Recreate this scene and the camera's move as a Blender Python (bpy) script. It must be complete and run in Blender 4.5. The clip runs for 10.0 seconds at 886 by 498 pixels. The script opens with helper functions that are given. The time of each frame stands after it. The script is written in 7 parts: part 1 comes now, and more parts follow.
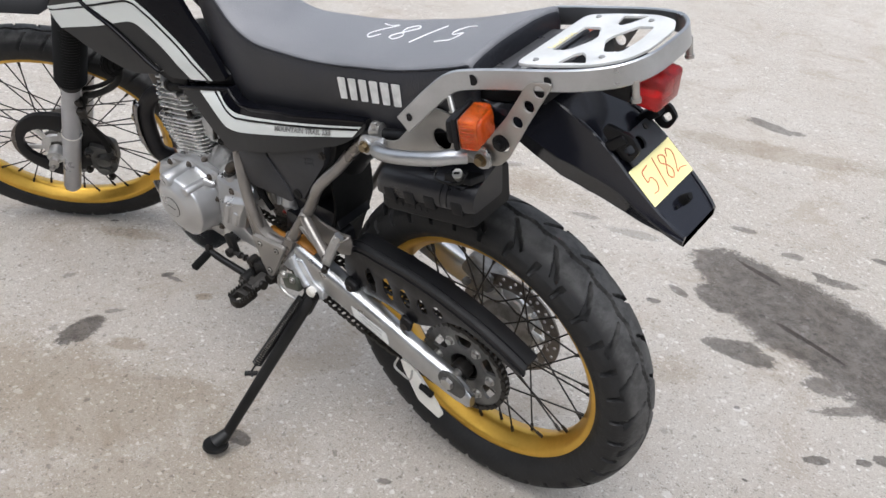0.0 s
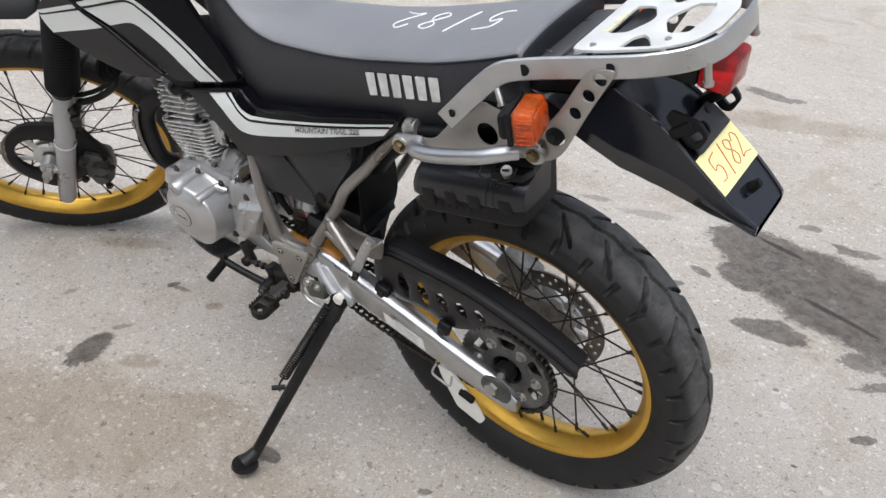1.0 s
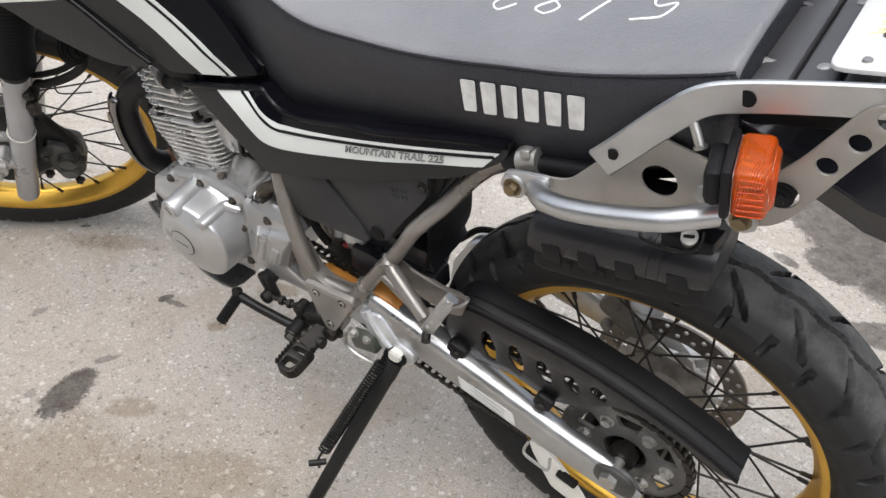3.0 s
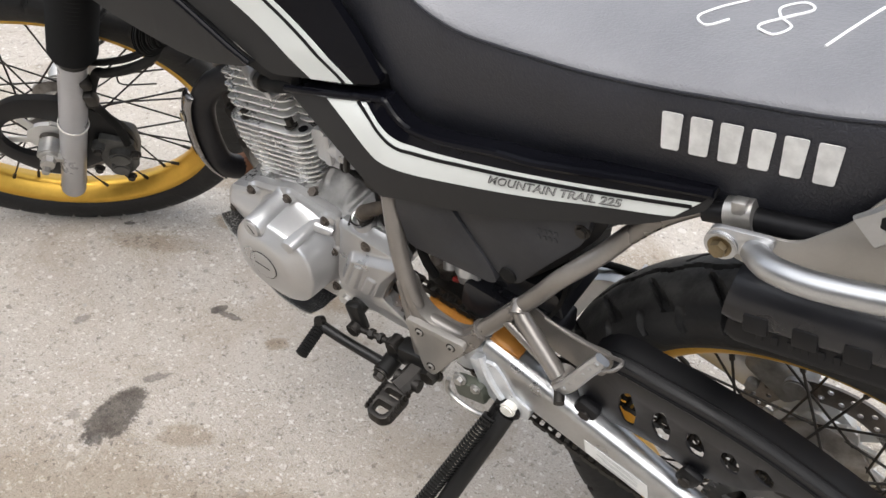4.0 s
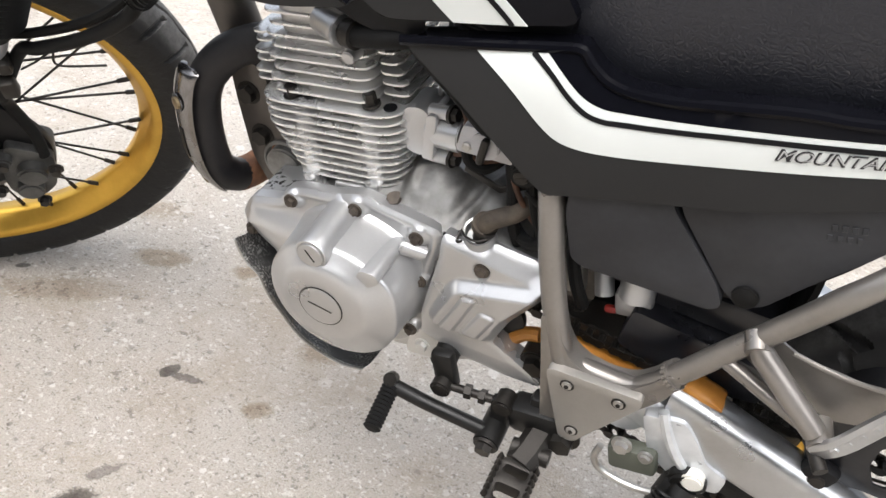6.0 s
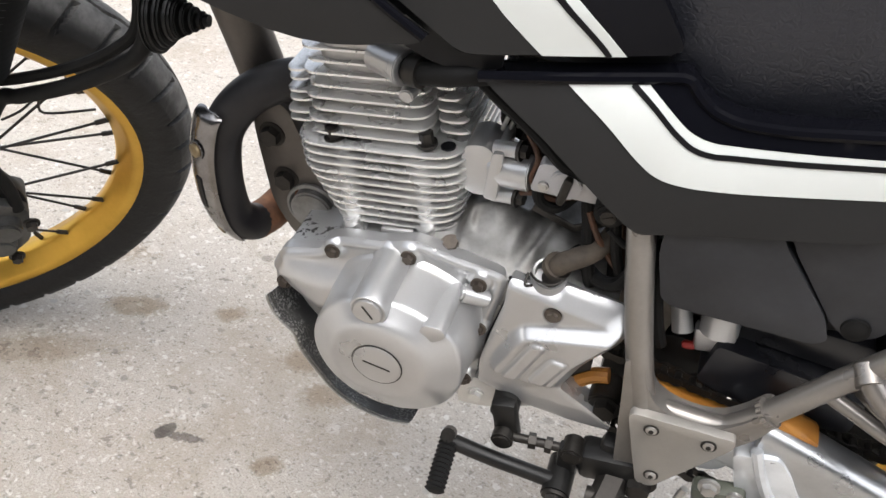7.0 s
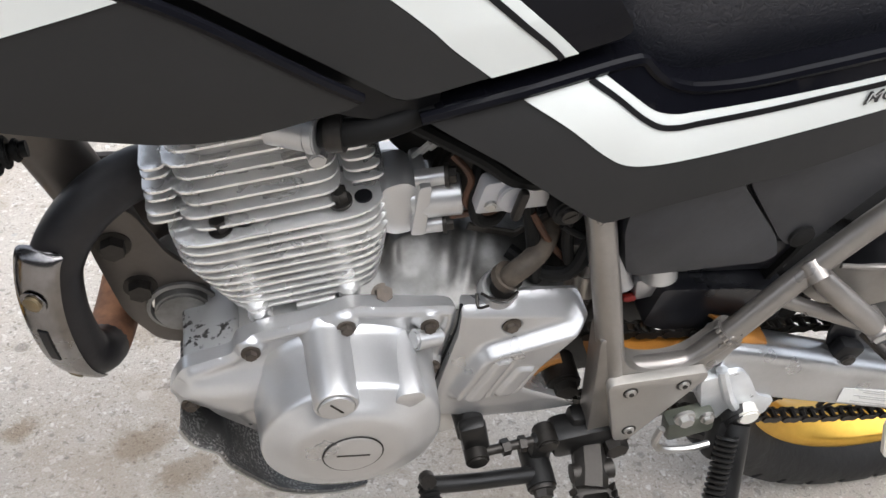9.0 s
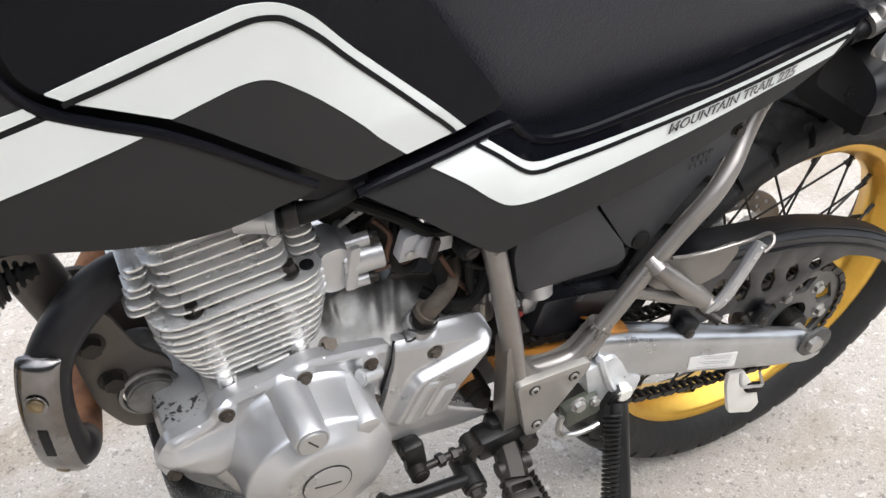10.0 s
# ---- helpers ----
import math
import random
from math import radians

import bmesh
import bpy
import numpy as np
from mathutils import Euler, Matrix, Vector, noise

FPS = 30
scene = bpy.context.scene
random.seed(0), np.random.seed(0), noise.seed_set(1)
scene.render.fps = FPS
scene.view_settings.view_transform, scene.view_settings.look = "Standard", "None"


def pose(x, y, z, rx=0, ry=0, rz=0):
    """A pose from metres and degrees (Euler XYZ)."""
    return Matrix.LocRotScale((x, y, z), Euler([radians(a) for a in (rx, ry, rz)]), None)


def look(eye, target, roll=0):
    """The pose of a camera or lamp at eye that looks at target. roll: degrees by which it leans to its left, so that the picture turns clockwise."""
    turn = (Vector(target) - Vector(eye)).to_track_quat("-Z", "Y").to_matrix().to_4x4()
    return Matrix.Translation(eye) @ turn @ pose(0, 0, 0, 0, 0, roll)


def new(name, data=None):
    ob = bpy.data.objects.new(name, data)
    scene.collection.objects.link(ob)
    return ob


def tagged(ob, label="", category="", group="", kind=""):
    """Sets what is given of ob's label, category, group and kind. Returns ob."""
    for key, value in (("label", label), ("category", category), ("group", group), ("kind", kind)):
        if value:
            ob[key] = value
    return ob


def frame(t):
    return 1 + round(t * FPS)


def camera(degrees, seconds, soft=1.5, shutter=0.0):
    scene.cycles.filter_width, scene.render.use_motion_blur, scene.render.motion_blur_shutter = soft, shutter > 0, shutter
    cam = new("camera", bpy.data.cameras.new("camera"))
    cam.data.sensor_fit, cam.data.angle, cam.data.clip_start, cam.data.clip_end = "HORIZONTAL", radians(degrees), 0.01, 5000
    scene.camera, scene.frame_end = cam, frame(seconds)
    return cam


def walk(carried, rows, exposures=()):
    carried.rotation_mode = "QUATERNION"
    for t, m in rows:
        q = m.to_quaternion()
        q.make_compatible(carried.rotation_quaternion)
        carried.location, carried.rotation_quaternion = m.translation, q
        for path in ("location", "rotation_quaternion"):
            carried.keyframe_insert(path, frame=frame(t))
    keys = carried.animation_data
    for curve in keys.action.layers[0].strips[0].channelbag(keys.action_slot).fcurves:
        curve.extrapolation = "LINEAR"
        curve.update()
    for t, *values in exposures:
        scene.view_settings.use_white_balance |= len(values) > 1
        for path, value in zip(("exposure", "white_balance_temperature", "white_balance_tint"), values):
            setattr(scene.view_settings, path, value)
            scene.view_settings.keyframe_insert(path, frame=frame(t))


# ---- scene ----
cam = camera(52.92, 10.0)
PATH = [
    (0, -0.7004, 1.1603, 1.2783, 60.091, -5.010, -141.519),
    (0.5, -0.6447, 1.1768, 1.2649, 59.773, -4.656, -143.468),
    (1, -0.5697, 1.1482, 1.2560, 59.095, -3.010, -144.331),
    (1.5, -0.4833, 1.0519, 1.2457, 57.885, -1.536, -144.266),
    (2, -0.4159, 0.9844, 1.2305, 56.505, -1.326, -145.115),
    (2.2, -0.3790, 0.9675, 1.2165, 55.848, -1.652, -145.927),
    (3.3, -0.1247, 0.8627, 1.1801, 53.514, -3.356, -146.050),
    (3.5, -0.0807, 0.8445, 1.1709, 53.228, -3.764, -145.121),
    (4, 0.0212, 0.8375, 1.1356, 52.875, -5.057, -144.877),
    (4.5, 0.1682, 0.8488, 1.0744, 53.783, -7.161, -152.019),
    (5, 0.2784, 0.8281, 0.9913, 54.384, -8.653, -156.557),
    (5.2, 0.3021, 0.8124, 0.9550, 54.564, -8.717, -155.750),
    (5.5, 0.3316, 0.7974, 0.9167, 56.342, -8.455, -154.528),
    (6.8, 0.5187, 0.7445, 0.8969, 56.496, -10.216, -162.052),
    (7, 0.5418, 0.7480, 0.8846, 57.551, -9.168, -163.055),
    (7.5, 0.6288, 0.7241, 0.8807, 56.653, -9.118, -166.371),
    (8, 0.7163, 0.6747, 0.8904, 54.908, -8.387, -169.373),
    (8.5, 0.7536, 0.6362, 0.8849, 54.196, -4.935, -176.612),
    (9, 0.7609, 0.6337, 0.8981, 55.249, -4.047, 167.209),
    (9.5, 0.8116, 0.6617, 0.9226, 56.379, -2.753, 158.669),
    (10, 0.8844, 0.7326, 0.9543, 60.723, -1.511, 152.078),
]
walk(cam, [(t, pose(x, y, z, rx, ry, rz)) for t, x, y, z, rx, ry, rz in PATH],
     ((0.0, -0.06, 6160, 10), (1.0, -0.09, 6180, 10), (2.0, -0.09, 6290, 10), (3.5, 0.22, 6430, 10), (4.5, 0.32, 6500, 10), (5.0, 0.66, 6490, 10), (7.0, 0.50, 6430, 10), (8.5, 0.49, 6360, 10), (9.0, 0.48, 6260, 10), (10.0, 0.55, 6260, 10)))

LEAN, AXLE_HEIGHT = 11.583, 0.3211
# ---- world and sun: a bright overcast sky over an open lot ----
world = bpy.data.worlds.new("overcast")
scene.world = world
world.use_nodes = True
wn, wl = world.node_tree.nodes, world.node_tree.links
sky = wn.new("ShaderNodeTexSky")
sky.sky_type = "NISHITA"
sky.sun_disc = False
SUN_UP, SUN_TURN = radians(63), radians(-18)
sky.sun_elevation, sky.sun_rotation = SUN_UP, SUN_TURN
sky.air_density, sky.dust_density = 1.0, 4.0
grey = wn.new("ShaderNodeHueSaturation")
grey.inputs["Saturation"].default_value = 0.34
wl.new(sky.outputs[0], grey.inputs["Color"])
wl.new(grey.outputs[0], wn["Background"].inputs["Color"])
wn["Background"].inputs["Strength"].default_value = 0.25
sun = bpy.data.lights.new("sun", "SUN")
sun.energy, sun.angle, sun.color = 1.6, radians(100), (1.0, 0.99, 0.975)
sun_ob = new("sun", sun)
d_sun = Vector((math.sin(SUN_TURN) * math.cos(SUN_UP), math.cos(SUN_TURN) * math.cos(SUN_UP), math.sin(SUN_UP)))
sun_ob.matrix_world = look(d_sun * 30, (0, 0, 0))


# ---- materials ----
class Mat:
    """A node material with a Principled shader and short ways to add to it."""

    def __init__(self, name, color=(0.5, 0.5, 0.5), rough=0.5, metal=0.0, coat=0.0, spec=None):
        self.m = bpy.data.materials.new(name)
        self.m.use_nodes = True
        self.n, self.l = self.m.node_tree.nodes, self.m.node_tree.links
        self.b = self.n["Principled BSDF"]
        self.b.inputs["Base Color"].default_value = (*color, 1)
        self.b.inputs["Roughness"].default_value = rough
        self.b.inputs["Metallic"].default_value = metal
        self.b.inputs["Coat Weight"].default_value = coat
        self.b.inputs["Specular IOR Level"].default_value = 0.5
        if spec is not None:
            self.b.inputs["Specular IOR Level"].default_value = spec
        tc = self.n.new("ShaderNodeTexCoord")
        self.co = tc.outputs["Object"]
        self.color = color

    def node(self, kind, **kw):
        nd = self.n.new(kind)
        for k, v in kw.items():
            if k in nd.inputs:
                nd.inputs[k].default_value = v
        return nd

    def noise(self, scale, detail=4.0, rough=0.55, distort=0.0, co=None):
        nd = self.node("ShaderNodeTexNoise", Scale=scale, Detail=detail, Roughness=rough, Distortion=distort)
        self.l.new(co or self.co, nd.inputs["Vector"])
        return nd.outputs["Fac"]

    def voronoi(self, scale, feature="F1", out="Distance", co=None):
        nd = self.n.new("ShaderNodeTexVoronoi")
        nd.feature = feature
        nd.inputs["Scale"].default_value = scale
        self.l.new(co or self.co, nd.inputs["Vector"])
        return nd.outputs[out]

    def ramp(self, fac, lo, hi, a=0.0, b=1.0):
        nd = self.n.new("ShaderNodeMapRange")
        nd.interpolation_type = "SMOOTHSTEP"
        for k, v in zip(("From Min", "From Max", "To Min", "To Max"), (lo, hi, a, b)):
            nd.inputs[k].default_value = v
        self.l.new(fac, nd.inputs["Value"])
        return nd.outputs["Result"]

    def math(self, op, a, b=None):
        nd = self.n.new("ShaderNodeMath")
        nd.operation = op
        for i, v in enumerate((a, b)):
            if v is None:
                continue
            if isinstance(v, (int, float)):
                nd.inputs[i].default_value = v
            else:
                self.l.new(v, nd.inputs[i])
        return nd.outputs[0]

    def mix(self, fac, a, b, blend="MIX"):
        nd = self.n.new("ShaderNodeMix")
        nd.data_type = "RGBA"
        nd.blend_type = blend
        for i, v in ((0, fac), (6, a), (7, b)):
            if isinstance(v, (int, float)):
                nd.inputs[i].default_value = v
            elif isinstance(v, tuple):
                nd.inputs[i].default_value = (*v, 1)
            else:
                self.l.new(v, nd.inputs[i])
        return nd.outputs[2]

    def set(self, name, out):
        self.l.new(out, self.b.inputs[name])
        return self

    def bump(self, height, strength=0.2, dist=0.001):
        nd = self.node("ShaderNodeBump", Strength=strength, Distance=dist)
        self.l.new(height, nd.inputs["Height"])
        self.l.new(nd.outputs[0], self.b.inputs["Normal"])
        return self

    def worn(self, dark, light, scale=9.0, fine=120.0, rough=(0.3, 0.5), bump=0.1):
        """Colour and gloss varied at two scales, with a fine grain."""
        big, small = self.noise(scale), self.noise(fine, 3.0)
        f = self.math("ADD", self.math("MULTIPLY", self.ramp(big, 0.3, 0.7), 0.65), self.math("MULTIPLY", small, 0.35))
        self.set("Base Color", self.mix(f, dark, light))
        self.set("Roughness", self.ramp(big, 0.25, 0.75, *rough))
        return self.bump(small, bump, 0.0006)


charcoal = Mat("charcoal_paint", (0.034, 0.032, 0.030), 0.42, spec=0.22).worn((0.0156, 0.0156, 0.0160), (0.0204, 0.0204, 0.0208), 6, 300, (0.36, 0.46), 0.03).m
gloss_black = Mat("gloss_black_paint", (0.006, 0.006, 0.009), 0.12, spec=0.12).worn((0.0030, 0.0031, 0.0048), (0.0050, 0.0052, 0.0072), 5, 60, (0.08, 0.2), 0.0).m
decal_white = Mat("white_decal", (0.72, 0.74, 0.69), 0.35).worn((0.565, 0.585, 0.565), (0.61, 0.632, 0.612), 7, 90, (0.28, 0.4), 0.02).m
black_line = Mat("black_decal", (0.006, 0.006, 0.007), 0.40, spec=0.15).m
plastic = Mat("black_plastic", (0.010, 0.010, 0.011), 0.45, spec=0.22).worn((0.0035, 0.0035, 0.0042), (0.0085, 0.0085, 0.0095), 12, 260, (0.36, 0.55), 0.12).m
mount_paint = Mat("dull_brown_silver_paint", (0.15, 0.135, 0.12), 0.42, 0.6).worn((0.085, 0.075, 0.067), (0.135, 0.121, 0.110), 14, 260, (0.38, 0.55), 0.1).m
sprocket_steel = Mat("greasy_sprocket_steel", (0.16, 0.16, 0.155), 0.45, 0.7).worn((0.07, 0.069, 0.066), (0.21, 0.208, 0.20), 26, 240, (0.36, 0.55), 0.2).m
cam_steel = Mat("dull_cam_steel", (0.09, 0.09, 0.088), 0.5, 0.6).worn((0.045, 0.045, 0.043), (0.13, 0.129, 0.125), 34, 240, (0.42, 0.62), 0.25).m
fender_black = Mat("fender_plastic", (0.007, 0.007, 0.009), 0.3, spec=0.55).worn((0.005, 0.0054, 0.0085), (0.010, 0.0105, 0.0155), 8, 150, (0.09, 0.20), 0.03).m
box_plastic = Mat("satin_black_plastic", (0.012, 0.012, 0.014), 0.32, spec=0.5).worn((0.0065, 0.0067, 0.0086), (0.0125, 0.0128, 0.0158), 14, 260, (0.26, 0.40), 0.08).m
guard_plastic = Mat("guard_plastic", (0.010, 0.010, 0.012), 0.4, spec=0.46).worn((0.005, 0.005, 0.0062), (0.0095, 0.0095, 0.0115), 14, 260, (0.30, 0.46), 0.08).m
airbox_grey = Mat("airbox_plastic", (0.06, 0.06, 0.06), 0.5, spec=0.25).worn((0.019, 0.0195, 0.022), (0.043, 0.044, 0.048), 13, 180, (0.34, 0.52), 0.12).m
tail_grey = Mat("grey_tail_plastic", (0.07, 0.07, 0.072), 0.35, spec=0.5).worn((0.050, 0.050, 0.053), (0.085, 0.085, 0.09), 16, 180, (0.28, 0.42), 0.08).m
rubber = Mat("rubber", (0.010, 0.010, 0.010), 0.6, spec=0.18).worn((0.0035, 0.0035, 0.0035), (0.009, 0.0088, 0.0085), 22, 200, (0.55, 0.8), 0.15).m
silver = Mat("engine_silver", (0.56, 0.57, 0.58), 0.36, 0.72).worn((0.42, 0.42, 0.42), (0.525, 0.526, 0.527), 10, 500, (0.25, 0.37), 0.10).m
alu = Mat("cast_aluminium", (0.62, 0.61, 0.59), 0.42, 0.7).worn((0.54, 0.535, 0.52), (0.72, 0.715, 0.70), 16, 260, (0.36, 0.55), 0.25).m
dirty_alu = Mat("stained_aluminium", (0.4, 0.38, 0.35), 0.5, 0.7).worn((0.13, 0.115, 0.10), (0.44, 0.42, 0.395), 26, 180, (0.4, 0.65), 0.3).m
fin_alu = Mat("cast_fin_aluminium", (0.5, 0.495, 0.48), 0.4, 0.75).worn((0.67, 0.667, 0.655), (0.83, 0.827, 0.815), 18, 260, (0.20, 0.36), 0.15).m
# core darker than the fins: the shade of the gaps put into its colour
fin_core = Mat("fin_gap_aluminium", (0.2, 0.19, 0.18), 0.6, 0.5).worn((0.40, 0.397, 0.39), (0.60, 0.596, 0.588), 24, 200, (0.4, 0.6), 0.2).m
dusty_rubber = Mat("dusty_rubber", (0.08, 0.066, 0.052), 0.7, spec=0.2).worn((0.028, 0.024, 0.020), (0.125, 0.102, 0.080), 34, 200, (0.6, 0.85), 0.2).m
brown_wire = Mat("brown_wire", (0.12, 0.05, 0.025), 0.6).worn((0.030, 0.014, 0.008), (0.10, 0.044, 0.022), 60, 300, (0.5, 0.75), 0.1).m
pitted = Mat("pitted_aluminium", (0.4, 0.4, 0.39), 0.4, 0.7)
pits = pitted.math("MULTIPLY", pitted.ramp(pitted.noise(170, 4.0), 0.54, 0.60), pitted.ramp(pitted.noise(34, 2.0), 0.42, 0.56))
pitted.set("Base Color", pitted.mix(pits, (0.40, 0.40, 0.395), (0.035, 0.033, 0.03)))
pitted.set("Roughness", pitted.ramp(pits, 0.0, 1.0, 0.36, 0.8))
pitted_alu = pitted.bump(pits, -0.4, 0.0008).m
grimy_alu = Mat("grimy_aluminium", (0.4, 0.39, 0.37), 0.5, 0.6).worn((0.10, 0.094, 0.084), (0.30, 0.297, 0.290), 34, 160, (0.42, 0.62), 0.6).m
bright_alu = Mat("brushed_aluminium", (0.72, 0.72, 0.71), 0.28, 0.95).worn((0.40, 0.405, 0.41), (0.54, 0.547, 0.555), 14, 320, (0.26, 0.42), 0.16).m
white_alu = Mat("powdered_aluminium", (0.74, 0.74, 0.72), 0.5, 0.2).worn((0.56, 0.56, 0.54), (0.70, 0.70, 0.68), 20, 240, (0.42, 0.6), 0.05).m
frame_paint = Mat("frame_silver_paint", (0.30, 0.275, 0.25), 0.38, 0.65).worn((0.200, 0.185, 0.169), (0.285, 0.265, 0.246), 12, 300, (0.26, 0.40), 0.08).m
gold = Mat("gold_rim", (0.72, 0.43, 0.07), 0.36, 0.9).worn((0.58, 0.34, 0.055), (0.78, 0.48, 0.09), 14, 160, (0.27, 0.44), 0.05).m
dark_steel = Mat("dark_steel", (0.06, 0.055, 0.05), 0.45, 0.8).worn((0.018, 0.0165, 0.015), (0.062, 0.057, 0.052), 30, 300, (0.35, 0.6), 0.2).m
steel = Mat("zinc_steel", (0.45, 0.44, 0.42), 0.35, 0.9).worn((0.34, 0.33, 0.31), (0.54, 0.53, 0.51), 30, 300, (0.28, 0.5), 0.15).m
disc_steel = Mat("brake_disc_steel", (0.30, 0.28, 0.26), 0.35, 0.9).worn((0.11, 0.095, 0.082), (0.27, 0.25, 0.23), 25, 400, (0.3, 0.5), 0.1).m
rust_bolt = Mat("rusty_bolt", (0.14, 0.11, 0.09), 0.6, 0.6).worn((0.045, 0.036, 0.030), (0.145, 0.122, 0.100), 60, 400, (0.45, 0.75), 0.3).m
black_paint = Mat("black_stove_paint", (0.012, 0.012, 0.012), 0.4, spec=0.3).worn((0.004, 0.004, 0.004), (0.011, 0.0105, 0.010), 20, 200, (0.3, 0.55), 0.15).m
exhaust = Mat("scorched_pipe", (0.015, 0.015, 0.016), 0.45, 0.2, spec=0.35).worn((0.007, 0.007, 0.009), (0.026, 0.024, 0.024), 18, 160, (0.38, 0.6), 0.2).m
rust = Mat("rust", (0.22, 0.09, 0.04), 0.8, 0.1).worn((0.09, 0.040, 0.022), (0.36, 0.17, 0.085), 40, 220, (0.65, 0.9), 0.4).m
chrome = Mat("dull_chrome", (0.60, 0.60, 0.61), 0.18, 1.0).worn((0.15, 0.14, 0.135), (0.34, 0.335, 0.335), 20, 180, (0.16, 0.34), 0.08).m
slider_orange = Mat("amber_nylon", (0.40, 0.17, 0.025), 0.45).worn((0.24, 0.095, 0.015), (0.46, 0.20, 0.032), 22, 120, (0.35, 0.55), 0.1).m
flap_white = Mat("white_nylon", (0.72, 0.71, 0.66), 0.5).worn((0.62, 0.60, 0.54), (0.77, 0.76, 0.72), 18, 120, (0.4, 0.6), 0.05).m
fork_grey = Mat("fork_grey_paint", (0.30, 0.30, 0.31), 0.38, 0.3).worn((0.35, 0.35, 0.362), (0.43, 0.43, 0.442), 12, 250, (0.26, 0.40), 0.05).m
paper_yellow = Mat("yellow_paper", (0.86, 0.78, 0.36), 0.8).worn((0.84, 0.76, 0.35), (0.88, 0.81, 0.40), 14, 200, (0.75, 0.9), 0.05).m
red_ink = Mat("red_ink", (0.62, 0.14, 0.06), 0.7).m
chalk = Mat("white_marker", (0.80, 0.80, 0.80), 0.7).m
logo_silver = Mat("silver_print", (0.62, 0.62, 0.60), 0.45).worn((0.45, 0.45, 0.44), (0.72, 0.72, 0.70), 60, 300, (0.4, 0.6), 0.1).m
letter_dark = Mat("dark_print", (0.012, 0.012, 0.013), 0.5).m
sticker = Mat("paper_sticker", (0.66, 0.66, 0.64), 0.55).m
weld_paint = Mat("silver_brush_paint", (0.62, 0.64, 0.66), 0.35, 0.6).worn((0.52, 0.54, 0.56), (0.72, 0.74, 0.76), 40, 90, (0.25, 0.5), 0.5).m
brass = Mat("brass", (0.45, 0.33, 0.14), 0.4, 0.9).worn((0.14, 0.108, 0.064), (0.30, 0.238, 0.145), 40, 300, (0.3, 0.5), 0.1).m
plate_grey = Mat("satin_plate", (0.42, 0.40, 0.37), 0.45, 0.6).worn((0.29, 0.275, 0.252), (0.37, 0.352, 0.326), 14, 300, (0.4, 0.52), 0.05).m
skid = Mat("scuffed_skid_plate", (0.12, 0.115, 0.11), 0.4, 0.7)
scars = skid.math("MULTIPLY", skid.ramp(skid.noise(420, 4.0), 0.50, 0.60), skid.ramp(skid.noise(22, 3.0), 0.36, 0.62))
skid.set("Base Color", skid.mix(scars, (0.10, 0.10, 0.10), (0.46, 0.458, 0.45)))
skid.set("Roughness", skid.ramp(skid.noise(30), 0.3, 0.7, 0.3, 0.55))
skid_dark = skid.bump(scars, 0.4, 0.0006).m
print_grey = Mat("faint_print", (0.40, 0.40, 0.39), 0.6).m
unseen_wall_paint = Mat("dark_wall_paint", (0.06, 0.06, 0.058), 0.85).worn((0.045, 0.046, 0.048), (0.085, 0.085, 0.085), 0.8, 12, (0.8, 0.95), 0.2).m
red_plastic = Mat("red_plastic", (0.20, 0.014, 0.010), 0.4).m


def vinyl_material(name, dark, light, marks):
    """Grained seat vinyl: small pebbles under soft creases, a few pale scuffs."""
    k = Mat(name, dark, 0.42, spec=0.5)
    bent = k.n.new("ShaderNodeVectorMath")
    bent.operation = "MULTIPLY_ADD"
    wob = k.n.new("ShaderNodeTexNoise")
    wob.inputs["Scale"].default_value, wob.inputs["Detail"].default_value = 90, 3.0
    k.l.new(k.co, wob.inputs["Vector"])
    k.l.new(wob.outputs["Color"], bent.inputs[0])
    bent.inputs[1].default_value = (0.012, 0.012, 0.012)
    k.l.new(k.co, bent.inputs[2])
    grain = k.voronoi(230, "DISTANCE_TO_EDGE", co=bent.outputs[0])
    crease = k.noise(95, 4.0, 0.6, 1.2)
    big, scuff = k.noise(7), k.noise(34, 8.0, 0.75)
    base = k.mix(k.ramp(big, 0.3, 0.7), dark, light)
    k.set("Base Color", k.mix(k.math("MULTIPLY", k.ramp(scuff, 0.64, 0.73), 0.40), base, marks))
    k.set("Roughness", k.ramp(big, 0.2, 0.8, 0.34, 0.50))
    k.bump(k.math("ADD", k.math("MULTIPLY", k.ramp(grain, 0.0, 0.25), 0.55), k.math("ADD", k.math("MULTIPLY", crease, 1.1), k.math("MULTIPLY", big, 0.8))), 0.34, 0.0015)
    return k.m


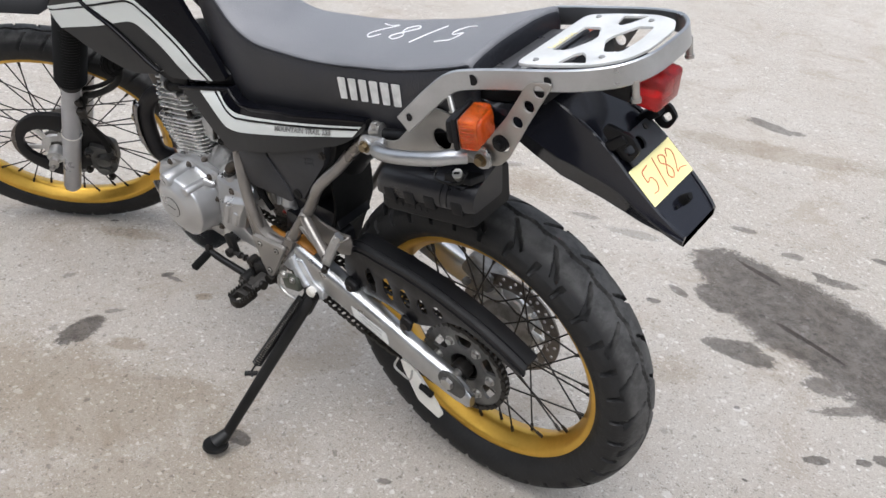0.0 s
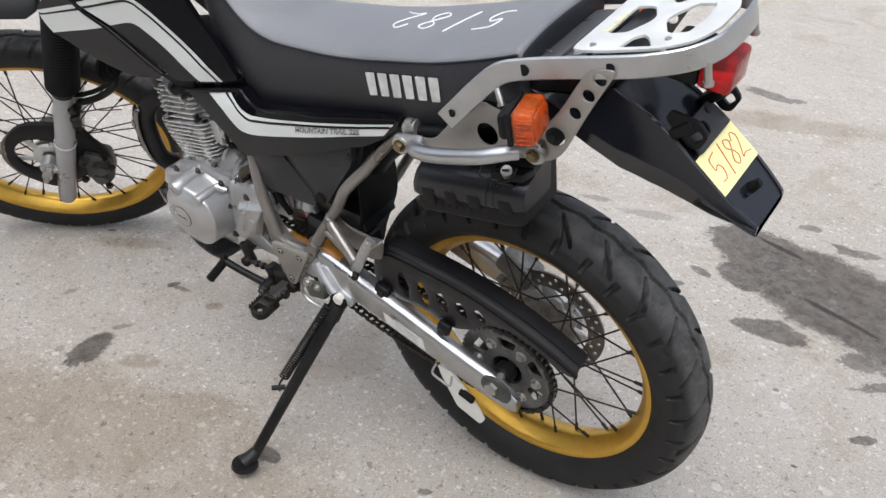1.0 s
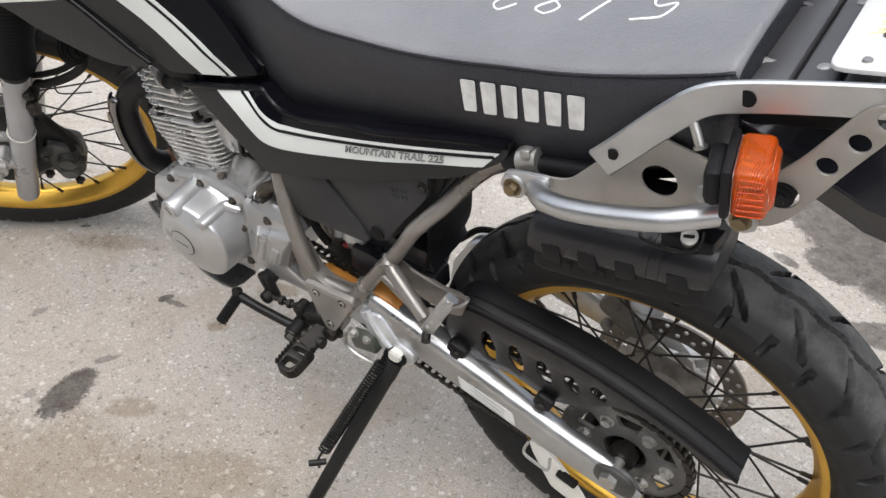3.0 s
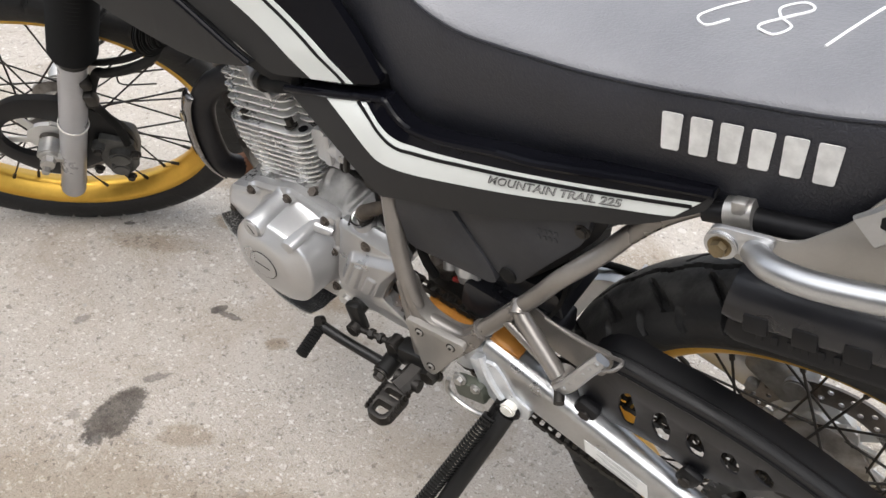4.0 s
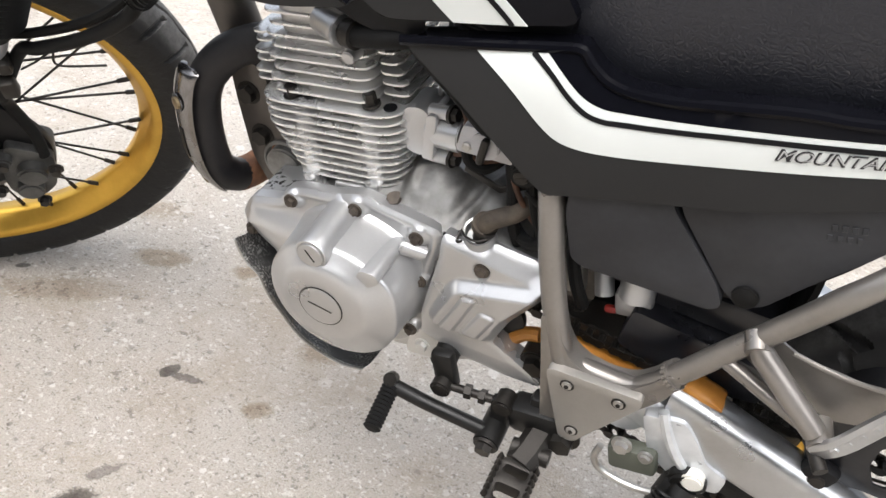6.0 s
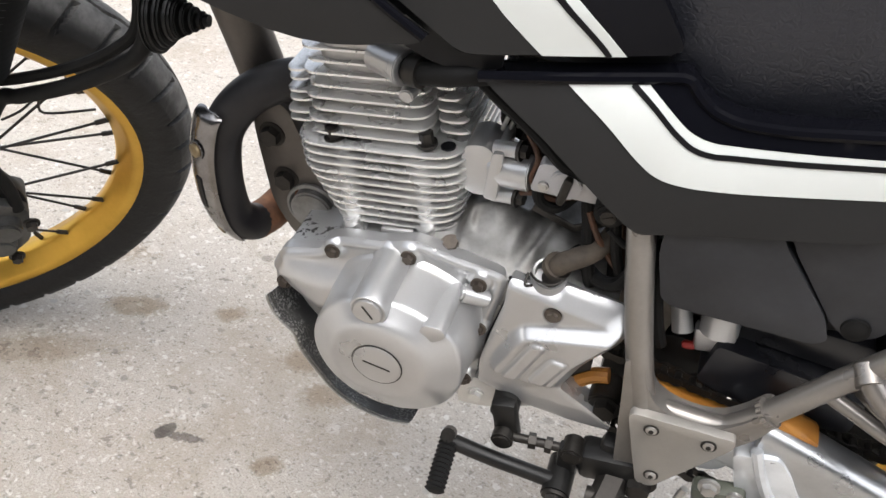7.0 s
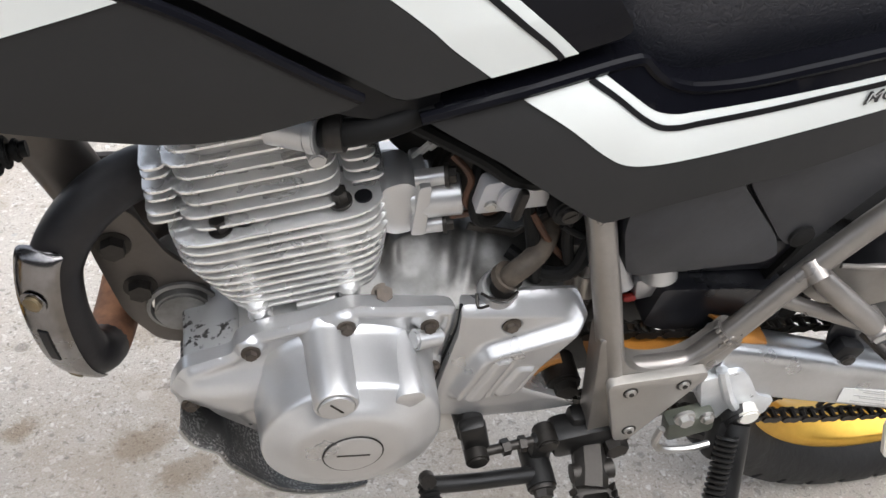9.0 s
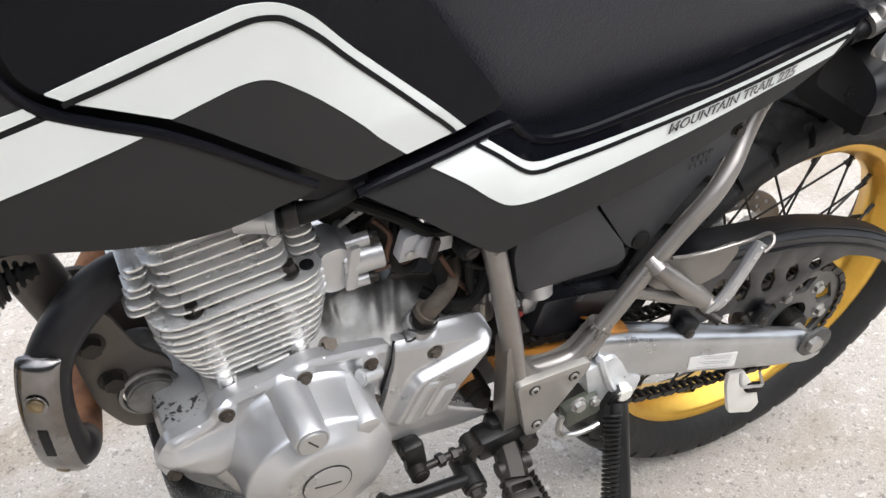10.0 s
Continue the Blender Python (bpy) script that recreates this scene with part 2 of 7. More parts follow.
def tyre_material(name, crown, dusty):
    k = Mat(name, (0.01, 0.01, 0.01), 0.75, spec=0.26)
    big, fine = k.noise(18, 6.0, 0.65), k.noise(160, 4.0)
    f = k.math("ADD", k.math("MULTIPLY", k.ramp(big, 0.3, 0.75), 0.6), k.math("MULTIPLY", fine, 0.4))
    # road dust worn into the crown of the tread
    xyz = k.n.new("ShaderNodeSeparateXYZ")
    k.l.new(k.co, xyz.inputs[0])
    rad = k.math("SQRT", k.math("ADD", k.math("MULTIPLY", xyz.outputs[0], xyz.outputs[0]), k.math("MULTIPLY", xyz.outputs[2], xyz.outputs[2])))
    dust = k.math("MULTIPLY", k.ramp(rad, crown - 0.0170, crown - 0.0050), k.ramp(k.noise(30, 8.0, 0.7), 0.35, 0.65, 0.35, 0.95))
    k.set("Base Color", k.mix(dust, k.mix(f, (0.0070, 0.0070, 0.0075), (0.0250, 0.0248, 0.0246)), (dusty, dusty * 0.98, dusty * 0.95)))
    k.set("Roughness", k.ramp(big, 0.2, 0.8, 0.42, 0.72))
    k.bump(k.math("ADD", fine, k.math("MULTIPLY", k.ramp(k.noise(60, 4.0), 0.45, 0.6), 0.6)), 0.30, 0.0012)
    return k.m


def lens_material(name, color, clear=0.7):
    k = Mat(name, color, 0.06)
    k.b.inputs["Transmission Weight"].default_value = clear
    k.b.inputs["IOR"].default_value = 1.45
    wv = k.node("ShaderNodeTexWave", Scale=150.0)
    k.l.new(k.co, wv.inputs["Vector"])
    k.bump(wv.outputs["Fac"], 0.35, 0.001)
    return k.m


vinyl = vinyl_material("black_vinyl", (0.0120, 0.0127, 0.0170), (0.0188, 0.0198, 0.0258), (0.07, 0.066, 0.06))
# black vinyl of the seat top, sky reflection painted in as grey
sheen_vinyl = vinyl_material("sheen_vinyl", (0.16, 0.16, 0.17), (0.20, 0.20, 0.21), (0.11, 0.11, 0.115))
rear_rubber, front_rubber = tyre_material("rear_tyre_rubber", 0.3245, 0.085), tyre_material("front_tyre_rubber", 0.345, 0.115)
orange_lens, red_lens = lens_material("orange_lens", (0.90, 0.15, 0.008)), lens_material("red_lens", (0.80, 0.006, 0.010), 0.85)


def ground_material():
    k = Mat("worn_concrete", (0.3, 0.29, 0.27), 0.9)
    # ragged coordinates, so that no chip is round
    warp = k.n.new("ShaderNodeTexNoise")
    warp.inputs["Scale"].default_value, warp.inputs["Detail"].default_value = 130, 4.0
    k.l.new(k.co, warp.inputs["Vector"])
    off = k.n.new("ShaderNodeVectorMath")
    off.operation = "MULTIPLY_ADD"
    k.l.new(warp.outputs["Color"], off.inputs[0])
    off.inputs[1].default_value = (0.012, 0.012, 0.012)
    k.l.new(k.co, off.inputs[2])
    ragged = off.outputs[0]
    tint, blotch, crumb, grit = k.noise(0.8, 6.0, 0.62), k.noise(5.5, 9.0, 0.70), k.noise(60, 10.0, 0.78), k.noise(300, 5.0, 0.75)
    base = k.mix(k.ramp(tint, 0.3, 0.7), (0.470, 0.425, 0.366), (0.540, 0.497, 0.440))
    base = k.mix(k.math("MULTIPLY", k.ramp(blotch, 0.42, 0.66), 0.40), base, (0.415, 0.355, 0.290))
    base = k.mix(k.math("MULTIPLY", k.ramp(crumb, 0.54, 0.62), 0.34), base, (0.320, 0.275, 0.222))
    base = k.mix(k.math("MULTIPLY", k.ramp(crumb, 0.45, 0.38), 0.28), base, (0.66, 0.62, 0.565))
    base = k.mix(k.math("MULTIPLY", k.ramp(grit, 0.54, 0.60), 0.38), base, (0.22, 0.19, 0.16))
    base = k.mix(k.math("MULTIPLY", k.ramp(grit, 0.45, 0.39), 0.30), base, (0.70, 0.675, 0.64))
    # crisp pits and pale chips, torn into uneven shapes
    for scale, dark_at, light_at, shift in ((48, 0.700, 0.320, 3.1), (110, 0.665, 0.335, 7.7), (230, 0.655, 0.340, 1.9)):
        mv = k.n.new("ShaderNodeVectorMath")
        mv.operation = "ADD"
        k.l.new(ragged, mv.inputs[0])
        mv.inputs[1].default_value = (shift, shift * 0.7, 0)
        fleck = k.noise(scale, 2.0, 0.5, 0.6, mv.outputs[0])
        base = k.mix(k.math("MULTIPLY", k.ramp(fleck, dark_at, dark_at + 0.018), 0.58), base, (0.160, 0.138, 0.114))
        base = k.mix(k.math("MULTIPLY", k.ramp(fleck, light_at, light_at - 0.018), 0.62), base, (0.72, 0.69, 0.64))
    # exposed stones, light and dark
    core = sep = None
    for scale, lo, light, dark in ((34, 0.95, 0.5, 0.55), (70, 0.91, 0.65, 0.45), (150, 0.87, 0.65, 0.5)):
        cell = k.n.new("ShaderNodeTexVoronoi")
        cell.inputs["Scale"].default_value = scale
        k.l.new(ragged, cell.inputs["Vector"])
        sep = k.n.new("ShaderNodeSeparateColor")
        k.l.new(cell.outputs["Color"], sep.inputs["Color"])
        core = k.ramp(cell.outputs["Distance"], 0.30, 0.40, 1.0, 0.0)
        base = k.mix(k.math("MULTIPLY", k.math("MULTIPLY", core, k.ramp(sep.outputs[0], lo, lo + 0.04)), light), base, (0.76, 0.74, 0.70))
        base = k.mix(k.math("MULTIPLY", k.math("MULTIPLY", core, k.ramp(sep.outputs[1], lo + 0.02, lo + 0.06)), dark), base, (0.15, 0.135, 0.12))
    rusty = k.noise(3.2, 7.0, 0.68, 0.8)
    base = k.mix(k.math("MULTIPLY", k.ramp(rusty, 0.50, 0.66), 0.42), base, (0.33, 0.262, 0.190))
    # rows of centre, half sizes, turn, strength and ragged edge become one mask
    coarse, fine = k.noise(9, 7.0, 0.74, 0.5), k.noise(75, 7.0, 0.78, 0.4)
    rag = k.math("ADD", k.math("MULTIPLY", k.math("SUBTRACT", coarse, 0.5), 1.9), k.math("ADD", k.math("MULTIPLY", k.math("SUBTRACT", fine, 0.5), 1.2), k.math("MULTIPLY", k.math("SUBTRACT", k.noise(190, 4.0, 0.7), 0.5), 0.45)))
    xyz = k.n.new("ShaderNodeSeparateXYZ")
    k.l.new(k.co, xyz.inputs[0])

    def spots(rows, soft):
        mask = None
        for cx, cy, a, b, turn, dark, edge in rows:
            c, s = math.cos(radians(turn)), math.sin(radians(turn))
            dx, dy = k.math("SUBTRACT", xyz.outputs[0], cx), k.math("SUBTRACT", xyz.outputs[1], cy)
            u = k.math("ADD", k.math("MULTIPLY", dx, c / a), k.math("MULTIPLY", dy, s / a))
            v = k.math("SUBTRACT", k.math("MULTIPLY", dy, c / b), k.math("MULTIPLY", dx, s / b))
            r = k.math("SQRT", k.math("ADD", k.math("MULTIPLY", u, u), k.math("MULTIPLY", v, v)))
            r = k.math("ADD", r, k.math("MULTIPLY", rag, edge))
            f = k.ramp(r, 0.90 - soft, 1.05 + soft * 0.4, dark, 0.0)
            mask = f if mask is None else k.math("MAXIMUM", mask, f)
        return mask

    base = k.mix(spots(SMUDGES, 0.35), base, k.mix(1.0, base, (0.62, 0.54, 0.44), "MULTIPLY"))
    wet = spots(STAINS, 0.03)
    patchy = k.math("MULTIPLY", wet, k.ramp(k.noise(28, 8.0, 0.75), 0.38, 0.60, 1.0, 0.80))
    base = k.mix(patchy, base, k.mix(1.0, base, (0.13, 0.112, 0.10), "MULTIPLY"))
    crack = spots(CRACKS, 0.02)
    base = k.mix(crack, base, k.mix(1.0, base, (0.30, 0.24, 0.19), "MULTIPLY"))
    k.set("Base Color", base)
    k.set("Roughness", k.ramp(wet, 0.0, 1.0, 0.92, 0.55))
    h = k.math("ADD", k.math("MULTIPLY", core, k.math("MULTIPLY", sep.outputs[2], 0.5)), k.math("ADD", k.math("MULTIPLY", grit, 0.9), k.math("MULTIPLY", crumb, 1.6)))
    k.bump(h, 0.8, 0.005)
    return k.m


STAINS = (
    (0.950, 0.279, 0.078, 0.034, 100, 0.92, 0.75), (0.405, 0.264, 0.032, 0.020, 10, 0.85, 0.7), (0.966, 0.178, 0.028, 0.012, 60, 0.6, 1.3),
    # the damp streak behind, its islands and two wetter cracks
    (-0.37, -1.06, 0.38, 0.195, -19, 0.93, 0.42), (-0.08, -1.19, 0.15, 0.12, -19, 0.88, 0.6), (-0.62, -0.98, 0.26, 0.20, -19, 0.93, 0.5), (-0.10, -1.00, 0.085, 0.05, 150, 0.88, 0.8), (-0.299, -1.349, 0.06, 0.018, -12, 0.8, 0.9), (-0.393, -1.598, 0.045, 0.018, 10, 0.8, 0.9), (0.00, -0.960, 0.035, 0.016, 160, 0.75, 0.9), (-0.245, -0.80, 0.11, 0.038, 8, 0.85, 0.8), (0.028, -0.862, 0.020, 0.012, 20, 0.8, 0.8), (0.25, -1.17, 0.08, 0.03, 20, 0.35, 1.0),
    (-0.232, -0.821, 0.055, 0.030, 30, 0.8, 1.0), (-0.299, -0.821, 0.030, 0.020, 40, 0.75, 1.1), (-0.47, -0.835, 0.08, 0.035, 40, 0.78, 1.1), (-0.53, -0.765, 0.09, 0.022, 45, 0.75, 1.3),
    (-0.527, -0.539, 0.030, 0.013, 40, 0.85, 1.0), (-0.61, -0.607, 0.018, 0.012, 40, 0.85, 0.9), (-0.64, -0.644, 0.026, 0.018, 40, 0.85, 0.9), (-0.330, -1.355, 0.06, 0.025, 20, 0.7, 1.2), (-0.171, -1.416, 0.030, 0.020, 20, 0.7, 1.1),
    (0.30, -2.470, 0.13, 0.045, -10, 0.75, 0.9), (0.21, -2.46, 0.06, 0.03, 30, 0.7, 1.0), (0.005, -1.47, 0.05, 0.02, 20, 0.65, 1.3), (0.43, -1.156, 0.05, 0.02, 20, 0.5, 1.4), (0.81, -1.306, 0.05, 0.02, 40, 0.45, 1.4),
    (-0.327, -0.586, 0.008, 0.006, 0, 0.8, 0.6), (-0.432, -0.368, 0.006, 0.004, 0, 0.95, 0.4), (0.108, 0.150, 0.014, 0.007, 30, 0.75, 0.8),
    # oil drips under the engine
    (1.014, -0.014, 0.017, 0.011, 70, 0.95, 0.8), (0.990, -0.014, 0.034, 0.009, 10, 0.75, 1.6), (1.352, -0.084, 0.012, 0.006, 40, 0.9, 0.8), (1.18, 0.165, 0.024, 0.012, 80, 0.5, 1.3),
)
CRACKS = ((-0.136, -1.233, 0.075, 0.011, -16, 1.0, 0.35), (-0.09, -1.250, 0.05, 0.005, -16, 0.9, 0.35), (-0.371, -0.980, 0.105, 0.009, -18, 1.0, 0.40), (-0.31, -0.996, 0.05, 0.010, -18, 0.9, 0.45))
SMUDGES = (
    (1.190, -0.232, 0.055, 0.030, 20, 0.85, 0.9), (1.060, -0.280, 0.030, 0.022, 40, 0.85, 0.9), (0.869, -0.015, 0.024, 0.018, 40, 0.85, 0.8), (0.900, -0.232, 0.05, 0.03, 30, 0.75, 1.1), (0.850, -0.175, 0.045, 0.025, 30, 0.75, 1.1),
    (1.259, -0.071, 0.12, 0.03, 30, 0.6, 1.2), (1.331, -0.334, 0.09, 0.04, 20, 0.6, 1.1), (0.832, 0.235, 0.05, 0.03, 30, 0.7, 1.0), (0.62, 0.26, 0.16, 0.06, 20, 0.6, 1.0), (0.80, 0.45, 0.45, 0.20, 25, 0.60, 0.9), (0.45, 0.55, 0.40, 0.15, 60, 0.52, 0.9), (0.30, 0.42, 0.12, 0.05, 70, 0.5, 1.1),
    (0.90, -0.50, 0.20, 0.07, 15, 0.5, 1.1), (0.35, -0.70, 0.22, 0.08, 20, 0.5, 1.1), (-0.10, -0.55, 0.16, 0.06, 50, 0.4, 1.1), (0.75, -1.20, 0.35, 0.10, 10, 0.4, 1.1), (0.16, -2.2, 0.5, 0.10, 20, 0.5, 1.1),
)
concrete = ground_material()


# ---- shape helpers ----
def V(*p):
    return Vector(p)


def mirror(pts):
    return [Vector((p[0], -p[1], p[2])) for p in pts]


def smooth(pts, n=6, closed=False):
    """A Catmull-Rom curve through the points."""
    pts = [Vector(p) for p in pts]
    k, out = len(pts), []
    for i in range(k if closed else k - 1):
        if closed:
            a, b, c, d = (pts[(i + j) % k] for j in (-1, 0, 1, 2))
        else:
            a, b, c, d = pts[max(i - 1, 0)], pts[i], pts[i + 1], pts[min(i + 2, k - 1)]
        for j in range(n):
            t = j / n
            out.append(0.5 * (2 * b + (c - a) * t + (2 * a - 5 * b + 4 * c - d) * t * t + (3 * b - a - 3 * c + d) * t ** 3))
    if not closed:
        out.append(pts[-1])
    return out


def loft(loops, caps=True, closed=False):
    """Skins closed loops of equally many points."""
    bm = bmesh.new()
    vs = [[bm.verts.new(p) for p in loop] for loop in loops]
    n = len(vs[0])
    rows = list(zip(vs, vs[1:])) + ([(vs[-1], vs[0])] if closed else [])
    for a, b in rows:
        for i in range(n):
            bm.faces.new((a[i], a[(i + 1) % n], b[(i + 1) % n], b[i]))
    if caps and not closed:
        bm.faces.new(list(reversed(vs[0])))
        bm.faces.new(vs[-1])
    bmesh.ops.recalc_face_normals(bm, faces=bm.faces)
    return bm


def frames(path, up=None):
    """Along a path: point, side and up vectors without twist."""
    path = [Vector(p) for p in path]
    out, n = [], None
    for i, p in enumerate(path):
        t = (path[min(i + 1, len(path) - 1)] - path[max(i - 1, 0)]).normalized()
        if up is not None:
            s = t.cross(Vector(up)).normalized()
        else:
            n = n or (Vector((0, 0, 1)) if abs(t.z) < 0.9 else Vector((1, 0, 0)))
            s = t.cross(n).normalized()
        n = s.cross(t).normalized()
        out.append((p, s, n))
    return out


def tube(path, r, seg=10, up=None):
    """A round bar along a path; r is one radius or one for each point."""
    rs = r if isinstance(r, (list, tuple)) else [r] * len(path)
    if len(rs) != len(path):
        rs = [rs[min(len(rs) - 1, int(i * len(rs) / len(path)))] for i in range(len(path))]
    ang = [2 * math.pi * j / seg for j in range(seg)]
    return loft([[p + (s * math.cos(a) + n * math.sin(a)) * q for a in ang] for (p, s, n), q in zip(frames(path, up), rs)])


def ribbon(path, w, h, up, bevel=0.0008):
    """A flat bar along a path: w across, h along up."""
    b = min(w, h) * 0.3
    prof = [(-w / 2 + b, -h / 2), (w / 2 - b, -h / 2), (w / 2, -h / 2 + b), (w / 2, h / 2 - b), (w / 2 - b, h / 2), (-w / 2 + b, h / 2), (-w / 2, h / 2 - b), (-w / 2, -h / 2 + b)]
    return loft([[p + s * a + n * c for a, c in prof] for p, s, n in frames(path, up)])


def lathe(profile, n=48, closed=True, at=(0, 0, 0)):
    """Turns (radius, y) pairs about the y axis."""
    bm = bmesh.new()
    at = Vector(at)
    rings = []
    for r, y in profile:
        if r < 1e-6:
            rings.append([bm.verts.new(at + V(0, y, 0))])
        else:
            rings.append([bm.verts.new(at + V(r * math.cos(2 * math.pi * i / n), y, r * math.sin(2 * math.pi * i / n))) for i in range(n)])
    pairs = list(zip(rings, rings[1:])) + ([(rings[-1], rings[0])] if closed else [])
    for a, b in pairs:
        for i in range(n):
            q = [a[i % len(a)], a[(i + 1) % len(a)], b[(i + 1) % len(b)], b[i % len(b)]]
            q = list(dict.fromkeys(q))
            if len(q) > 2:
                bm.faces.new(q)
    bmesh.ops.recalc_face_normals(bm, faces=bm.faces)
    return bm


def rounded(pts, r=0.006, n=4):
    """A closed outline with its corners rounded."""
    pts = [Vector((*p, 0)) if len(p) == 2 else Vector(p) for p in pts]
    out, k = [], len(pts)
    for i, p in enumerate(pts):
        a, b = pts[i - 1] - p, pts[(i + 1) % k] - p
        d = min(r, a.length * 0.45, b.length * 0.45)
        p0, p1 = p + a.normalized() * d, p + b.normalized() * d
        for j in range(n + 1):
            t = j / n
            q = p0 * (1 - t) ** 2 + p * 2 * t * (1 - t) + p1 * t * t
            out.append((q.x, q.y))
    return out


def circle(x, y, r, n=20):
    return [(x + r * math.cos(2 * math.pi * i / n), y + r * math.sin(2 * math.pi * i / n)) for i in range(n)]


def slab(loops, thick, to, cut=0.0, bevel=0.0):
    """A plate from an outline and holes (u, v), laid into space by to(u, v, w), w from 0 to -thick."""
    bm = bmesh.new()
    edges = []
    for loop in loops:
        vs = [bm.verts.new((u, v, 0)) for u, v in loop]
        edges += [bm.edges.new((vs[i], vs[(i + 1) % len(vs)])) for i in range(len(vs))]
    bmesh.ops.triangle_fill(bm, use_beauty=True, use_dissolve=False, edges=edges)
    bmesh.ops.recalc_face_normals(bm, faces=bm.faces)
    if sum(f.normal.z for f in bm.faces) < 0:
        bmesh.ops.reverse_faces(bm, faces=bm.faces)
    if cut:
        for ax in (0, 1):
            lo, hi = min(v.co[ax] for v in bm.verts), max(v.co[ax] for v in bm.verts)
            no = [0, 0, 0]
            no[ax] = 1
            for k in range(math.ceil(lo / cut), math.floor(hi / cut) + 1):
                co = [0, 0, 0]
                co[ax] = k * cut
                bmesh.ops.bisect_plane(bm, geom=bm.verts[:] + bm.edges[:] + bm.faces[:], plane_co=co, plane_no=no)
    if bevel:
        rim = [e for e in bm.edges if e.is_boundary]
    top = bm.faces[:]
    r = bmesh.ops.extrude_face_region(bm, geom=top, use_keep_orig=True)
    low = {v for v in r["geom"] if isinstance(v, bmesh.types.BMVert)}
    for v in low:
        v.co.z = -thick
    bmesh.ops.reverse_faces(bm, faces=[f for f in r["geom"] if isinstance(f, bmesh.types.BMFace)])
    if bevel:
        sel = [e for e in bm.edges if len(e.link_faces) == 2 and e.verts[0] not in low and e.verts[1] not in low and e.calc_face_angle(0) > 0.7]
        bmesh.ops.bevel(bm, geom=sel, offset=bevel, segments=2, affect="EDGES", profile=0.5, clamp_overlap=True)
    for v in bm.verts:
        v.co = to(*v.co)
    bmesh.ops.recalc_face_normals(bm, faces=bm.faces)
    return bm


def side(y):
    """Lays (x, z) outlines at a fixed y, facing left."""
    return lambda u, v, w: V(u, y + w, v)


def prism(poly, y0, y1, bevel=0.003, r=0.0):
    return slab([rounded(poly, r) if r else poly], y1 - y0, side(y1), 0, bevel)


def block(size, m, bevel=0.002, seg=2):
    bm = bmesh.new()
    bmesh.ops.create_cube(bm, size=1)
    for v in bm.verts:
        v.co = Vector([a * b for a, b in zip(v.co, size)])
    if bevel:
        bmesh.ops.bevel(bm, geom=bm.edges[:], offset=bevel, segments=seg, affect="EDGES", profile=0.5)
    bm.transform(m)
    return bm


def axis_to(p, d):
    """A pose at p whose local z points along d."""
    return Matrix.Translation(p) @ Vector(d).to_track_quat("Z", "Y").to_matrix().to_4x4()


def rod(a, b, r, seg=12, r2=None, bevel=0.0):
    a, b = Vector(a), Vector(b)
    bm = bmesh.new()
    bmesh.ops.create_cone(bm, cap_ends=True, segments=seg, radius1=r, radius2=r if r2 is None else r2, depth=(b - a).length)
    if bevel:
        bmesh.ops.bevel(bm, geom=[e for e in bm.edges if e.calc_face_angle(0) > 0.9], offset=bevel, segments=2, affect="EDGES")
    bm.transform(axis_to((a + b) / 2, b - a))
    return bm


def join(*bms):
    out = bms[0]
    for b in bms[1:]:
        me = bpy.data.meshes.new("tmp")
        b.to_mesh(me)
        b.free()
        out.from_mesh(me)
        bpy.data.meshes.remove(me)
    return out


def bolt(p, d, r=0.006, h=0.005, hexed=True):
    """A bolt head with its washer, standing on p along d."""
    p, d = Vector(p), Vector(d).normalized()
    if hexed:
        return join(rod(p - d * 0.002, p + d * 0.001, r * 1.35, 16), rod(p + d * 0.001, p + d * h, r, 6, r * 0.94))
    return join(rod(p - d * 0.002, p + d * h * 0.6, r, 16, r * 0.92), rod(p + d * h * 0.6, p + d * h * 0.75, r * 0.75, 16, r * 0.6))


def mesh_of(name, bm, mat, sharp=32):
    me = bpy.data.meshes.new(name)
    for f in bm.faces:
        f.smooth = True
    for e in bm.edges:
        e.smooth = e.calc_face_angle(0) < radians(sharp) if len(e.link_faces) == 2 else True
    bm.to_mesh(me)
    bm.free()
    me.materials.append(mat)
    return me


def part(name, bm, mat, parent, label="", sharp=32):
    ob = new(name, mesh_of(name, bm, mat, sharp))
    ob.parent = parent
    if label:
        ob["label"] = label
    return ob


def piece(name, me, parent, m=None):
    ob = new(name, me)
    ob.parent = parent
    if m is not None:
        ob.matrix_basis = m
    return ob


# ---- the lot ----
bm = bmesh.new()
bmesh.ops.create_grid(bm, x_segments=40, y_segments=40, size=400)
ground = tagged(new("ground", mesh_of("ground", bm, concrete)), "weathered grey concrete lot with oil spots and damp patches", "ground", kind="structure")

# unseen plain wall behind the camera, added so glossy sides reflect something dark
def unseen_wall():
    bm = bmesh.new()
    bmesh.ops.create_cube(bm, size=1.0, matrix=Matrix.Translation((0, 10.2, 3.2)) @ Matrix.Diagonal((60.0, 0.3, 6.4, 1)))
    ob = new("unseen_dark_wall", mesh_of("unseen_dark_wall", bm, unseen_wall_paint))
    return tagged(ob, "unseen plain dark wall added to darken reflections", "wall", kind="structure")


unseen_wall()

# ---- the motorcycle: x ahead, y to its left, z up, from the rear axle; it leans on its side stand ----
bike = tagged(new("motorcycle"), "black and white trail motorcycle with gold rims, on its side stand", "motorcycle")
bike.matrix_world = pose(0, 0, AXLE_HEIGHT, -LEAN)

